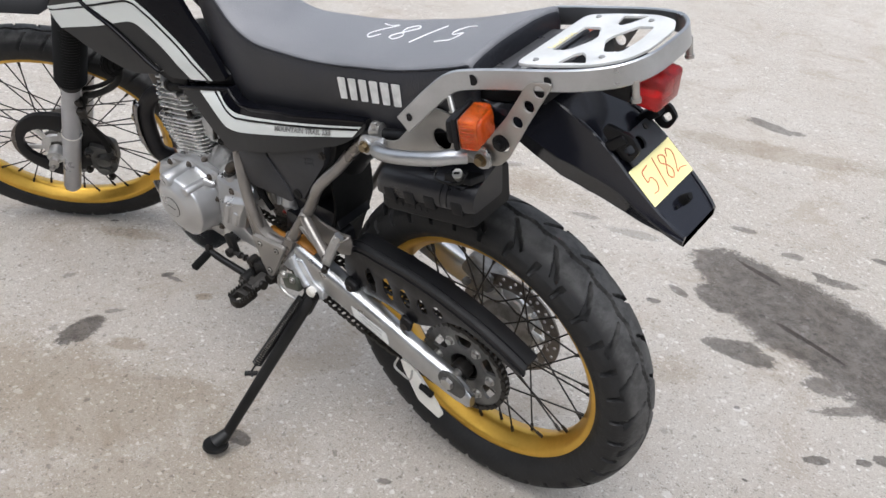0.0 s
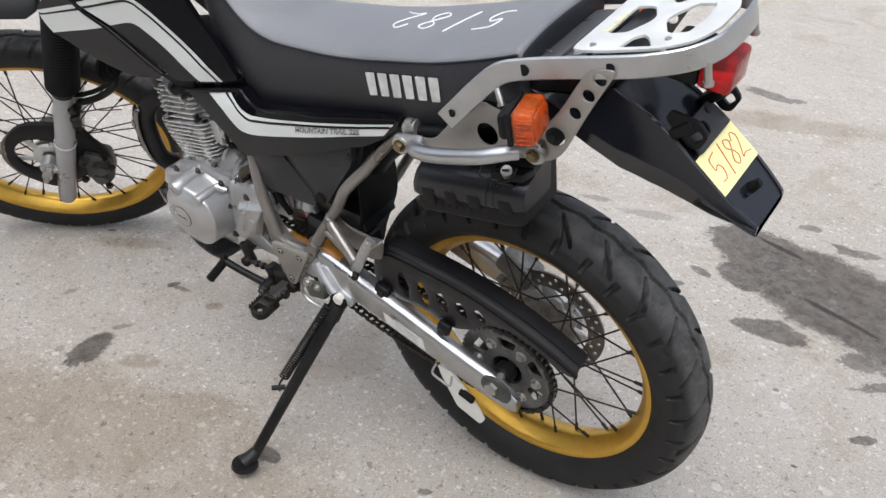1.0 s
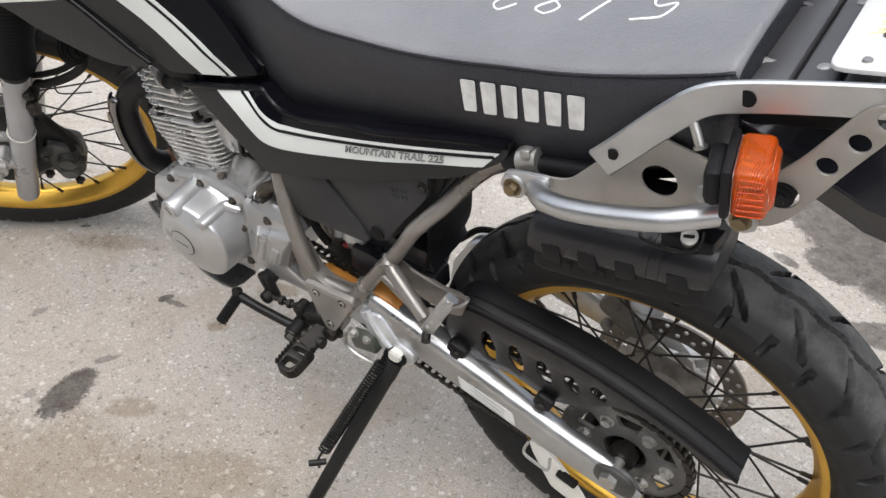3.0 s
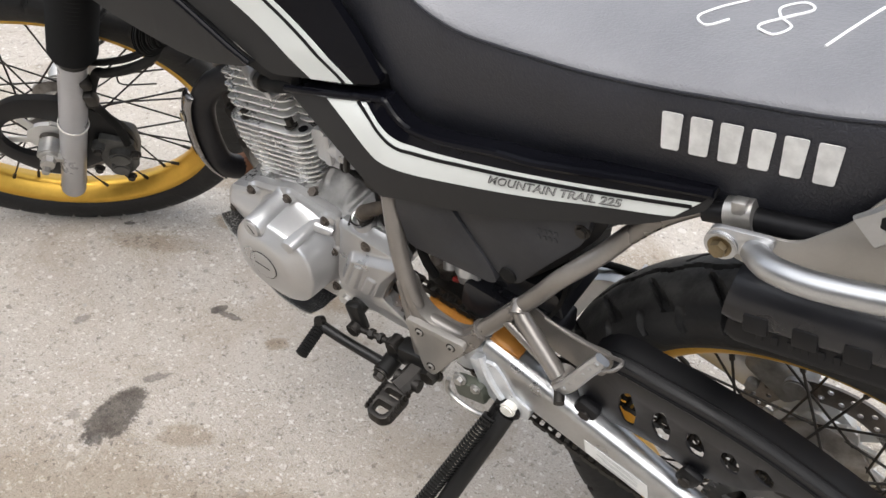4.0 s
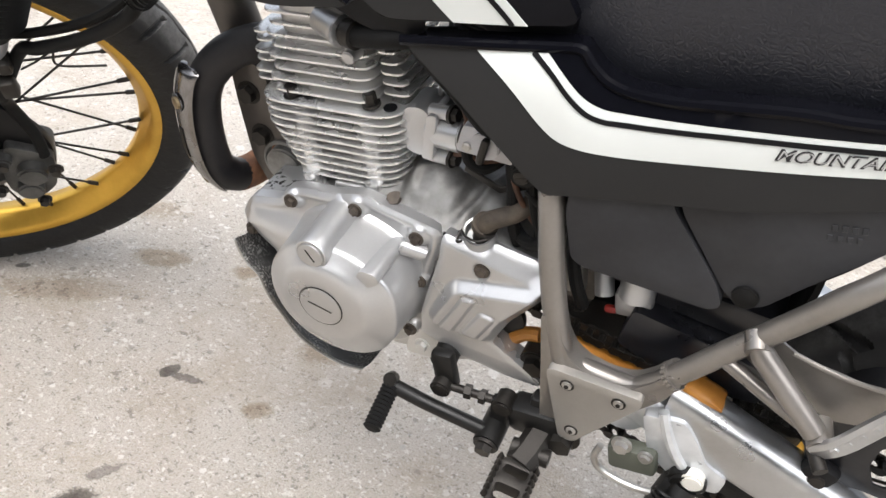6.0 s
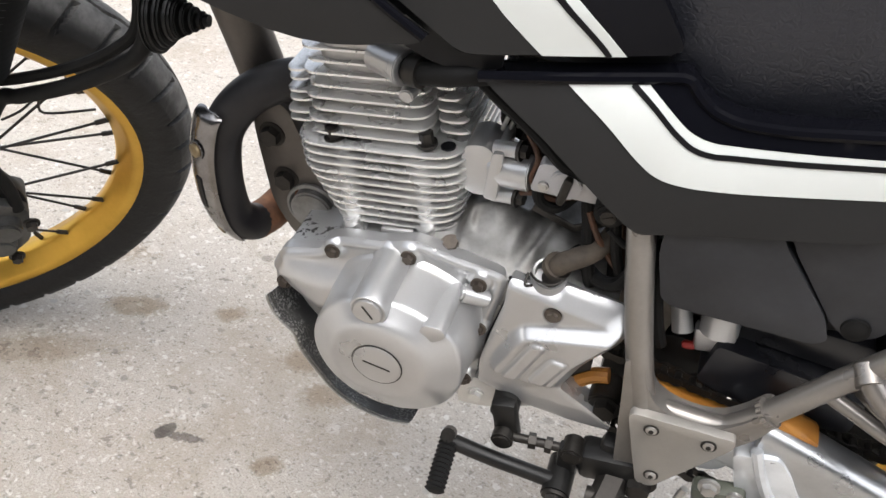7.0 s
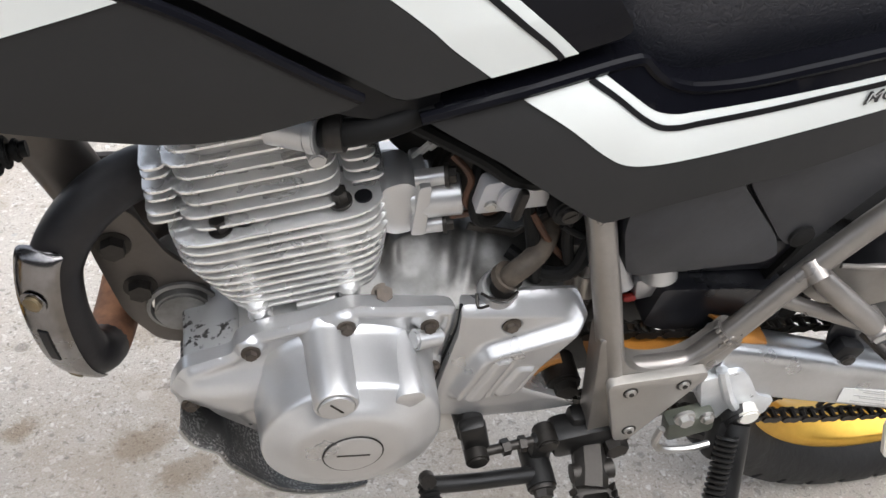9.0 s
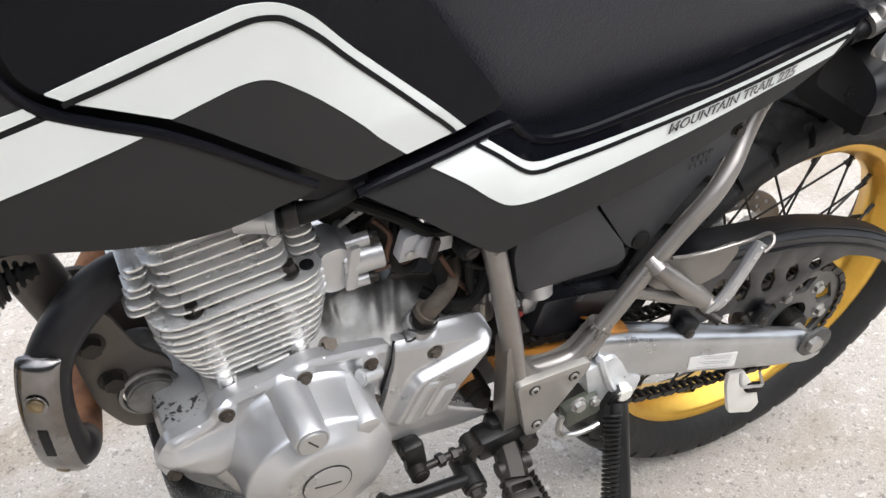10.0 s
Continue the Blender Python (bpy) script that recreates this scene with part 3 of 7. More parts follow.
REAR_R, FRONT_R = 0.3245, 0.345
WHEELBASE, AXLE_UP, RAKE, STEER, OFFSET = 1.3506, 0.0141, 0.4662, 0.7465, 0.063
STEER_AXIS, AHEAD = V(-math.sin(RAKE), 0, math.cos(RAKE)), V(math.cos(RAKE), 0, math.sin(RAKE))
FRONT = Matrix.Translation(V(WHEELBASE, 0, AXLE_UP) + OFFSET * (AHEAD * (math.cos(STEER) - 1) + V(0, 1, 0) * math.sin(STEER))) @ Matrix.Rotation(STEER, 4, STEER_AXIS)


def tyre_mesh(outer, bead, half, bead_half, groove, n):
    """A tyre about the y axis; groove(angle, y) gives the depth cut into the tread."""
    h = outer - bead
    prof = [(bead - 0.004, bead_half - 0.008), (bead + 0.001, bead_half + 0.003), (bead + 0.12 * h, bead_half + 0.55 * (half - bead_half)),
            (bead + 0.3 * h, half * 0.97), (bead + 0.5 * h, half), (bead + 0.66 * h, half * 0.96)]
    m = 48
    crown0 = 0.66
    tread = []
    for i in range(1, m):
        a = (i / m - 0.5) * 2
        y = -a * half * 0.96
        tread.append((outer - h * (1 - crown0) * abs(a) ** 2.3, y))
    full = prof + tread + [(r, -y) for r, y in reversed(prof)]
    bm = bmesh.new()
    rings = []
    for i in range(n):
        a = 2 * math.pi * i / n
        ring = []
        for r, y in full:
            q = r - (groove(a, y) if r > bead + 0.55 * h else 0.0)
            ring.append(bm.verts.new((q * math.cos(a), y, q * math.sin(a))))
        rings.append(ring)
    k = len(full)
    for i in range(n):
        a, b = rings[i], rings[(i + 1) % n]
        for j in range(k - 1):
            bm.faces.new((a[j], b[j], b[j + 1], a[j + 1]))
    bmesh.ops.recalc_face_normals(bm, faces=bm.faces)
    return bm


def edge(d, w, soft=0.0012):
    return max(0.0, min(1.0, (w - d) / soft + 0.5))


def rear_groove(a, y):
    """A wavy centre groove, slanted teardrop cuts to each side and notched shoulders."""
    s = a * REAR_R
    cut = edge(abs(y - 0.0030 * (2 * abs((a * 36 / math.pi) % 2 - 1) - 1)), 0.0026)
    for sg in (1, -1):
        u = sg * y
        ph = (a / (2 * math.pi) * 26 + (0.5 if sg < 0 else 0.0) + (u - 0.03) * -12.0) % 1.0 - 0.5
        d = abs(ph) * 2 * math.pi * REAR_R / 26
        if 0.011 < u < 0.050:
            cut = max(cut, edge(d, 0.0022 + 0.0050 * (u - 0.011) / 0.030))
        ph2 = (a / (2 * math.pi) * 36 + (0.25 if sg < 0 else 0.0) + (u - 0.03) * 3.0) % 1.0 - 0.5
        if u > 0.046:
            cut = max(cut, 1.35 * edge(abs(ph2) * 2 * math.pi * REAR_R / 36, 0.0046))
    return 0.0090 * cut


def front_groove(a, y):
    cut = edge(abs(y - 0.002 * math.sin(a * 40)), 0.0016)
    for sg in (1, -1):
        u = sg * y
        ph = (a / (2 * math.pi) * 40 + (0.5 if sg < 0 else 0.0) + (u - 0.02) * 9) % 1.0 - 0.5
        if u > 0.009:
            cut = max(cut, edge(abs(ph) * 2 * math.pi * FRONT_R / 40, 0.0034))
    return 0.006 * cut


def rim_mesh(r, half, n=120):
    prof = [(r, half + 0.001), (r + 0.0015, half - 0.003), (r - 0.004, half - 0.006), (r - 0.004, -half + 0.006), (r + 0.0015, -half + 0.003), (r, -half - 0.001),
            (r - 0.008, -half - 0.0005), (r - 0.014, -half + 0.004), (r - 0.018, -half * 0.55), (r - 0.027, -half * 0.28),
            (r - 0.0285, 0), (r - 0.027, half * 0.28), (r - 0.018, half * 0.55), (r - 0.014, half - 0.004), (r - 0.008, half + 0.0005)]
    return lathe(prof, n)


def wheel(name, m, r_rim, half, tyre, hub_r, hub_w, label):
    """A spoked wheel: the rim with its tyre, hub and 36 laced spokes."""
    rim = part(name, rim_mesh(r_rim, half), gold, bike, label, 50)
    rim.matrix_basis = m
    part("tyre", tyre, rear_rubber if name == "rear_wheel" else front_rubber, rim, "black worn trail tyre with block tread", 40)
    hub = lathe([(0.0, hub_w + 0.012), (0.016, hub_w + 0.012), (0.018, hub_w + 0.004), (hub_r, hub_w), (hub_r, hub_w - 0.005), (hub_r * 0.55, hub_w - 0.012),
                 (hub_r * 0.5, 0), (hub_r * 0.55, -hub_w + 0.012), (hub_r, -hub_w + 0.005), (hub_r, -hub_w), (0.018, -hub_w - 0.004), (0.016, -hub_w - 0.012), (0.0, -hub_w - 0.012)], 40, False)
    part("hub", hub, dirty_alu, rim, "stained aluminium wheel hub")
    for i in range(36):
        sg, lean = (1 if i % 2 else -1), (1 if (i // 2) % 2 else -1)
        a = 2 * math.pi * (i + 0.5) / 36
        b = a + lean * radians(62)
        p0 = V(math.cos(b) * hub_r * 0.92, sg * (hub_w - 0.003), math.sin(b) * hub_r * 0.92)
        p1 = V(math.cos(a) * (r_rim - 0.026), sg * half * 0.22, math.sin(a) * (r_rim - 0.026))
        d = (p1 - p0).normalized()
        part("spoke", join(rod(p0, p1, 0.0017, 6), rod(p1 - d * 0.016, p1 + d * 0.003, 0.0032, 8)), dark_steel, rim)
    return rim


rear_wheel = wheel("rear_wheel", Matrix.Identity(4), 0.2432, 0.034, tyre_mesh(REAR_R, 0.2432, 0.060, 0.034, rear_groove, 900), 0.062, 0.045, "gold anodised spoked rear wheel")
front_wheel = wheel("front_wheel", FRONT, 0.2785, 0.029, tyre_mesh(FRONT_R, 0.2785, 0.041, 0.029, front_groove, 900), 0.042, 0.040, "gold anodised spoked front wheel")


def disc_mesh(ro, ri, y, t, holes, arms, hub):
    """A drilled brake disc with its carrier."""
    loops = [circle(0, 0, ro, 72), circle(0, 0, ri, 60)]
    for i in range(holes):
        for k, f in ((0, 0.3), (0.4, 0.7)):
            a = 2 * math.pi * (i + k) / holes
            r = ri + (ro - ri) * f
            loops.append(circle(r * math.cos(a), r * math.sin(a), 0.0038, 8))
    ring = slab(loops, t, side(y + t / 2))
    centre, bars = lathe([(hub, y + 0.004), (hub, y - 0.004), (0.02, y - 0.004), (0.02, y + 0.004)], 32), []
    for i in range(arms):
        a = 2 * math.pi * i / arms
        d, q = V(math.cos(a), 0, math.sin(a)), V(-math.sin(a), 0, math.cos(a))
        p0, p1 = d * hub * 0.9 + V(0, y, 0), d * (ri + 0.006) + q * 0.014 + V(0, y, 0)
        bars.append(ribbon([p0, p1], 0.016, 0.004, (0, 1, 0)))
    return ring, centre, bars


for wh, args in ((rear_wheel, (0.110, 0.078, -0.062, 0.004, 24, 6, 0.05)), (front_wheel, (0.112, 0.080, 0.052, 0.004, 24, 6, 0.04))):
    ring, centre, arms = disc_mesh(*args)
    part("brake_disc", ring, disc_steel, wh, "drilled steel brake disc with rust")
    part("disc_carrier", centre, alu, wh, "stained aluminium disc carrier")
    for bm in arms:
        part("carrier_arm", bm, alu, wh)

scallop = [(r * math.cos(2 * math.pi * i / 60), r * math.sin(2 * math.pi * i / 60)) for i in range(60) for r in ((0.074, 0.073, 0.066, 0.060, 0.066, 0.073)[i % 6],)]
part("disc_flange", slab([scallop, circle(0, 0, 0.034, 32)], 0.006, side(-0.046), 0, 0.001), alu, rear_wheel, "bright scalloped hub flange")

# rear sprocket, five lightening holes and teeth
TEETH, SPR_R, SPR_Y = 45, 0.0895, 0.080
outer = []
for i in range(TEETH * 4):
    a = 2 * math.pi * i / (TEETH * 4)
    outer.append(((SPR_R + (0.004, 0.004, -0.003, -0.003)[i % 4]) * math.cos(a), (SPR_R + (0.004, 0.004, -0.003, -0.003)[i % 4]) * math.sin(a)))
loops = [outer, circle(0, 0, 0.03, 32)]
for i in range(6):
    a = 2 * math.pi * (i + 0.5) / 6
    loops.append(rounded([((0.062 + dr) * math.cos(a + da), (0.062 + dr) * math.sin(a + da)) for dr, da in ((-0.014, -0.22), (0.013, -0.27), (0.013, 0.27), (-0.014, 0.22))], 0.006, 3))
part("sprocket", slab(loops, 0.006, side(SPR_Y + 0.003)), sprocket_steel, rear_wheel, "dark oily steel rear sprocket")
part("sprocket_carrier", lathe([(0.042, 0.046), (0.042, 0.060), (0.040, 0.0765), (0.026, 0.0765), (0.024, 0.046)], 40), dark_steel, rear_wheel, "dark greasy sprocket carrier")
part("axle_spacer", rod((0, 0.078, 0), (0, 0.099, 0), 0.0190, 24, bevel=0.001), dark_steel, rear_wheel, "dark steel axle spacer")
for i in range(6):
    a = 2 * math.pi * i / 6
    part("carrier_post", rod((0.058 * math.cos(a), 0.050, 0.058 * math.sin(a)), (0.058 * math.cos(a), 0.0768, 0.058 * math.sin(a)), 0.011, 14), dark_steel, rear_wheel)
    bm = bolt((0.058 * math.cos(a), SPR_Y + 0.003, 0.058 * math.sin(a)), (0, 1, 0), 0.0075, 0.007)
    part("sprocket_bolt", bm, steel, rear_wheel)

# ---- front fork, turned with the wheel ----
def steered(w, y, u):
    """A place by the front wheel: ahead of the axle, to the left, and up along the fork."""
    return FRONT @ (AHEAD * w + V(0, y, 0) + STEER_AXIS * u)


def fork_leg(sg, label):
    y = 0.082 * sg
    leg = part("fork_leg", tube([steered(-0.038, y, u) for u in (-0.130, -0.127, -0.118, 0.10, 0.27, 0.31)], [0.010, 0.017, 0.0215, 0.0225, 0.0225, 0.0225], 24), fork_grey, bike, label)
    part("axle_clamp", join(rod(steered(0.0, 0.062 * sg, 0), steered(0.0, 0.096 * sg, 0), 0.020, 20, bevel=0.003), ribbon([steered(-0.038, y, 0), steered(0.0, y, 0)], 0.034, 0.026, STEER_AXIS),
         rod(steered(0.004, 0.088 * sg, -0.030), steered(0.004, 0.096 * sg, -0.030), 0.012, 16)), steel, leg, "grey axle clamp")
    rings = []
    for i in range(55):
        u = 0.292 + i * 0.0042
        rings.append((steered(-0.038, y, u), 0.0362 if i % 2 else 0.0330))
    bel = tube([steered(-0.038, y, 0.272)] + [p for p, _ in rings], [0.025] + [r for _, r in rings], 28)
    part("fork_bellows", bel, rubber, leg, "ribbed black rubber fork gaiter", 60)
    return leg


left_leg = fork_leg(1, "grey painted front fork leg")
fork_leg(-1, "grey painted front fork leg")
part("axle_nut", join(bolt(steered(0.0, 0.096, 0), FRONT.to_3x3() @ V(0, 1, 0), 0.012, 0.012), bolt(steered(0.005, 0.096, -0.030), FRONT.to_3x3() @ V(0, 1, 0), 0.007, 0.014)), steel, left_leg)
tie = part("cable_tie", lathe([(0.0235, 0.0015), (0.0252, 0.0015), (0.0252, -0.0015), (0.0235, -0.0015)], 32), flap_white, left_leg, "white plastic cable tie")
tie.matrix_basis = Matrix.Translation(steered(-0.038, 0.082, 0.098)) @ (FRONT.to_3x3() @ STEER_AXIS).to_track_quat("Y", "Z").to_matrix().to_4x4()


def fr_plate(y):
    return lambda u, v, w: steered(u, y + w, v)


cover_out = rounded([(0.10, 0.06), (0.06, 0.118), (-0.01, 0.135), (-0.075, 0.115), (-0.13, 0.060), (-0.145, 0.010), (-0.12, -0.010), (-0.075, -0.05), (-0.02, -0.112), (0.05, -0.085), (0.095, -0.035)], 0.05, 6)
part("disc_cover", slab([cover_out, circle(0.018, 0.012, 0.062, 40)], 0.012, fr_plate(0.066), 0, 0.004), plastic, bike, "black plastic front brake disc cover")
caliper = part("brake_caliper", join(slab([rounded([(-0.075, 0.055), (-0.135, 0.045), (-0.15, -0.02), (-0.135, -0.055), (-0.10, -0.05), (-0.085, -0.02)], 0.012)], 0.045, fr_plate(0.078), 0, 0.006),
               rod(steered(-0.115, 0.070, 0.012), steered(-0.115, 0.094, 0.012), 0.019, 20, bevel=0.003), rod(steered(-0.118, 0.070, -0.026), steered(-0.118, 0.092, -0.026), 0.017, 20, bevel=0.003),
               rod(steered(-0.078, 0.070, 0.03), steered(-0.078, 0.090, 0.03), 0.011, 14, bevel=0.002)), cam_steel, bike, "greyed black front brake caliper")
for w, u in ((-0.137, -0.045), (-0.14, 0.03), (-0.078, 0.03), (-0.082, -0.03)):
    part("caliper_bolt", bolt(steered(w, 0.088, u), FRONT.to_3x3() @ V(0, 1, 0), 0.007, 0.008), dark_steel, caliper)
hose = smooth([steered(-0.125, 0.074, 0.04), steered(-0.108, 0.066, 0.075), steered(-0.072, 0.066, 0.13), steered(-0.064, 0.092, 0.18), V(1.122, 0.060, 0.180), V(1.098, 0.057, 0.190), V(1.045, 0.052, 0.214), V(0.990, 0.050, 0.248), V(0.958, 0.050, 0.282), V(0.950, 0.050, 0.34), V(0.965, 0.05, 0.42)], 8)
part("brake_hose", tube(hose, 0.0075, 12), rubber, bike, "black rubber brake hose")
cable = smooth([V(1.130, 0.055, 0.196), V(1.100, 0.050, 0.205), V(1.045, 0.046, 0.230), V(0.995, 0.044, 0.262), V(0.966, 0.044, 0.296), V(0.962, 0.044, 0.36), V(0.98, 0.05, 0.44)], 8)
part("speedometer_cable", tube(cable, 0.0055, 10), rubber, bike, "black sheathed cable")
part("hose_clamp", join(block((0.018, 0.018, 0.026), Matrix.Translation(steered(-0.066, 0.102, 0.205)) @ FRONT.to_3x3().to_4x4(), 0.004), block((0.015, 0.024, 0.018), Matrix.Translation(steered(-0.058, 0.095, 0.235)) @ FRONT.to_3x3().to_4x4(), 0.004)), dark_steel, bike, "dark steel hose clamp")
part("clip_wire", tube(smooth([steered(-0.075, 0.10, 0.235), steered(-0.085, 0.11, 0.262), steered(-0.10, 0.10, 0.27), steered(-0.11, 0.10, 0.25), steered(-0.16, 0.09, 0.25)], 5), 0.0014, 6), dark_steel, bike)


# high front fender over the wheel
rows = []
for w, k in ((0.006, 0.55), (0.014, 0.80), (0.030, 0.95), (0.10, 1.0), (0.18, 1.0), (0.28, 0.95), (0.36, 0.80), (0.41, 0.5)):
    u = 0.4560 - 0.20 * min(w, 0.16) - 0.06 * max(0.0, w - 0.16)
    top = [(y * k, u + 0.030 * (1 - (y / 0.060) ** 2) + (0.010 if w < 0.02 else 0.0)) for y in np.linspace(-0.060, 0.060, 13)]
    rows.append([steered(w, y, v) for y, v in top] + [steered(w, y * 0.97, v - 0.004) for y, v in reversed(top)])
part("front_fender", loft(rows), plastic, bike, "black plastic high front fender", 40)

# ---- bodywork ----
def clamp(v, a=0.0, b=1.0):
    return max(a, min(b, v))


def tank_y(x, z):
    return 0.0863 + 0.147 * (x - 0.5257) - 0.30 * max(0.0, z - 0.43) * clamp((0.70 - x) / 0.15) - 2.2 * max(0.0, z - 0.56) ** 2


def table(xs, ys):
    """A smooth function through the given values, as dense rows to look up."""
    run = smooth([(x, y, 0) for x, y in zip(xs, ys)], 8)
    px, py = [p.x for p in run], [p.y for p in run]
    return lambda x: float(np.interp(x, px, py))


cover_edge = table([0.10, 0.158, 0.25, 0.345, 0.42, 0.465, 0.483, 0.498, 0.516, 0.534, 0.60, 0.654, 0.70], [0.480, 0.4655, 0.4415, 0.4180, 0.398, 0.3855, 0.3835, 0.3875, 0.3990, 0.3975, 0.3832, 0.3704, 0.360])
cover_base = table([0.10, 0.158, 0.232, 0.30, 0.37, 0.45, 0.52, 0.60, 0.655, 0.70], [0.109, 0.112, 0.1155, 0.1190, 0.1205, 0.1180, 0.1135, 0.111, 0.1085, 0.106])
cover_drop = table([0.10, 0.158, 0.27, 0.37, 0.45, 0.516, 0.56, 0.594, 0.655, 0.70], [0.005, 0.006, 0.009, 0.012, 0.0165, 0.0225, 0.0175, 0.0125, 0.007, 0.005])


def cover_y(x, z):
    """The cover bellies out below its edge, which is drawn in most at the corner under the seat nose."""
    return cover_base(x) - cover_drop(x) * math.exp(-max(0.0, cover_edge(x) - z) / 0.025)


def shroud_y(x, z):
    return 0.119 + 0.10 * (x - 0.692) - 0.35 * max(0.0, 0.41 - z) ** 1.3 - 1.2 * max(0.0, x - 0.95) ** 2


def on(fy, lift=0.0):
    return lambda u, v, w: V(u, fy(u, v) + lift + w, v)


def flipped(bm):
    """The other side of the machine."""
    for v in bm.verts:
        v.co.y = -v.co.y
    bmesh.ops.reverse_faces(bm, faces=bm.faces[:])
    return bm


def decal(name, outline, fy, mat, parent, lift=0.0009, label="", cut=0.009):
    return part(name, slab([outline], 0.0007, on(fy, lift), cut), mat, parent, label, 60)


def inset(line, d):
    """A line moved sideways by d, to the left of its run."""
    out = []
    for i, (x, z) in enumerate(line):
        (ax, az), (bx, bz) = line[max(i - 1, 0)], line[min(i + 1, len(line) - 1)]
        k = math.hypot(bx - ax, bz - az) or 1.0
        out.append((x - (bz - az) / k * d, z + (bx - ax) / k * d))
    return out


def curve2(pts, n=5):
    return [(p.x, p.y) for p in smooth([(x, y, 0) for x, y in pts], n)]


# fuel tank: two pressed sides and a domed top
tank_low = curve2([(0.905, 0.595), (0.882, 0.553), (0.873, 0.5308), (0.8675, 0.516), (0.8567, 0.5047), (0.842, 0.4955), (0.8215, 0.4865), (0.7894, 0.4716), (0.7728, 0.461), (0.7358, 0.435), (0.693, 0.4050), (0.6726, 0.3903), (0.6640, 0.3872)], 3) + [(0.6560, 0.3877), (0.642, 0.3902), (0.613, 0.3962), (0.5605, 0.4063), (0.533, 0.4125), (0.5268, 0.4165), (0.5268, 0.4205), (0.530, 0.4260), (0.5441, 0.4439), (0.5769, 0.4811), (0.6011, 0.5095), (0.625, 0.548), (0.64, 0.59)]
tank_out = tank_low + [(0.66, 0.625), (0.78, 0.66), (0.88, 0.645), (0.91, 0.62)]
tank = part("fuel_tank", slab([tank_out], 0.010, on(tank_y), 0.02, 0.004), gloss_black, bike, "gloss black fuel tank with white stripes", 50)
part("tank_side", flipped(slab([tank_out], 0.010, on(tank_y), 0.02, 0.004)), gloss_black, tank, "gloss black tank side", 50)
rows = []
for i in range(14):
    x = 0.62 + 0.285 * i / 13
    zt = 0.60 + 0.055 * max(0.0, math.sin(math.pi * i / 13)) ** 0.7
    y0 = tank_y(x, zt - 0.02)
    rows.append([V(x, math.copysign(y0 * abs(math.cos(a)) ** 0.6, math.cos(a)), zt - 0.03 + 0.055 * math.sin(a)) for a in [math.pi * j / 16 for j in range(17)]])
part("tank_top", loft(rows), gloss_black, tank, "gloss black tank top", 50)

crest = curve2([(0.5595, 0.4062), (0.584, 0.4280), (0.627, 0.4622), (0.6655, 0.4938), (0.6925, 0.5188), (0.7087, 0.5299), (0.7242, 0.5354), (0.7413, 0.5366), (0.7517, 0.5348), (0.7856, 0.5257), (0.818, 0.5165), (0.8560, 0.5052)])
inner = curve2([(0.7880, 0.4720), (0.7537, 0.4825), (0.7388, 0.4855), (0.7275, 0.4849), (0.7159, 0.4801), (0.691, 0.4631), (0.6545, 0.4330), (0.6390, 0.4180), (0.6132, 0.3962)])
decal("white_stripe", [(0.8555, 0.5042), (0.842, 0.4957), (0.8215, 0.4868)] + inner + crest, tank_y, decal_white, tank, label="white paint stripe")
decal("charcoal_band", [(0.7870, 0.4705), (0.7728, 0.4615), (0.7358, 0.4355), (0.693, 0.4056), (0.6726, 0.3912), (0.6640, 0.3882), (0.6560, 0.3887), (0.642, 0.3911), (0.6155, 0.3966)] + [(x, z - 0.0008) for x, z in reversed(inner)][1:], tank_y, charcoal, tank, label="charcoal grey paint band")
pin_line = curve2([(0.5700, 0.4040), (0.5821, 0.4155), (0.6268, 0.4522), (0.6652, 0.4838), (0.6922, 0.5079), (0.7124, 0.5220), (0.7243, 0.5259), (0.738, 0.5262), (0.7592, 0.5210), (0.7866, 0.5133), (0.8195, 0.5037), (0.8480, 0.4963)])
decal("pinstripe", inset(pin_line, -0.0019) + list(reversed(inset(pin_line, 0.0019))), tank_y, black_line, tank, 0.0017, "black pinstripe")
# added filler: keeps the opening between tank and head dark
part("tank_gap_block", block((0.22, 0.150, 0.045), pose(0.690, 0, 0.412, 0, 14), 0.01), plastic, tank, "added black block filling the dark gap under the tank")

# tank shroud
top_run = curve2([(0.6912, 0.3945), (0.718, 0.4120), (0.7497, 0.4335), (0.7778, 0.4520), (0.803, 0.4660), (0.8278, 0.4765), (0.8500, 0.4872), (0.8650, 0.4975), (0.8763, 0.5125), (0.8860, 0.532)], 4)
shroud_out = top_run + [(0.925, 0.520), (0.978, 0.468), (0.964, 0.4415), (0.950, 0.4275), (0.92, 0.4170), (0.89, 0.4040), (0.83, 0.3855), (0.80, 0.3780), (0.778, 0.3757), (0.7555, 0.3765), (0.7376, 0.3800), (0.7175, 0.3855), (0.6990, 0.3900)]
shroud = part("tank_shroud", slab([shroud_out], 0.012, on(shroud_y, 0.000), 0.02, 0.003), charcoal, bike, "charcoal grey plastic tank shroud with white stripe", 50)
part("shroud_side", flipped(slab([shroud_out], 0.012, on(shroud_y, 0.000), 0.02, 0.003)), charcoal, shroud, "charcoal grey shroud", 50)
lift = 0.0012
decal("white_stripe", [(0.8072, 0.4663), (0.8278, 0.4752), (0.8500, 0.4858), (0.8575, 0.4896), (0.8815, 0.4835), (0.9600, 0.4628), (0.9740, 0.4600), (0.964, 0.4430), (0.951, 0.4290), (0.8885, 0.4448), (0.8574, 0.4522), (0.8247, 0.4611)], shroud_y, decal_white, shroud, lift, "white paint stripe")
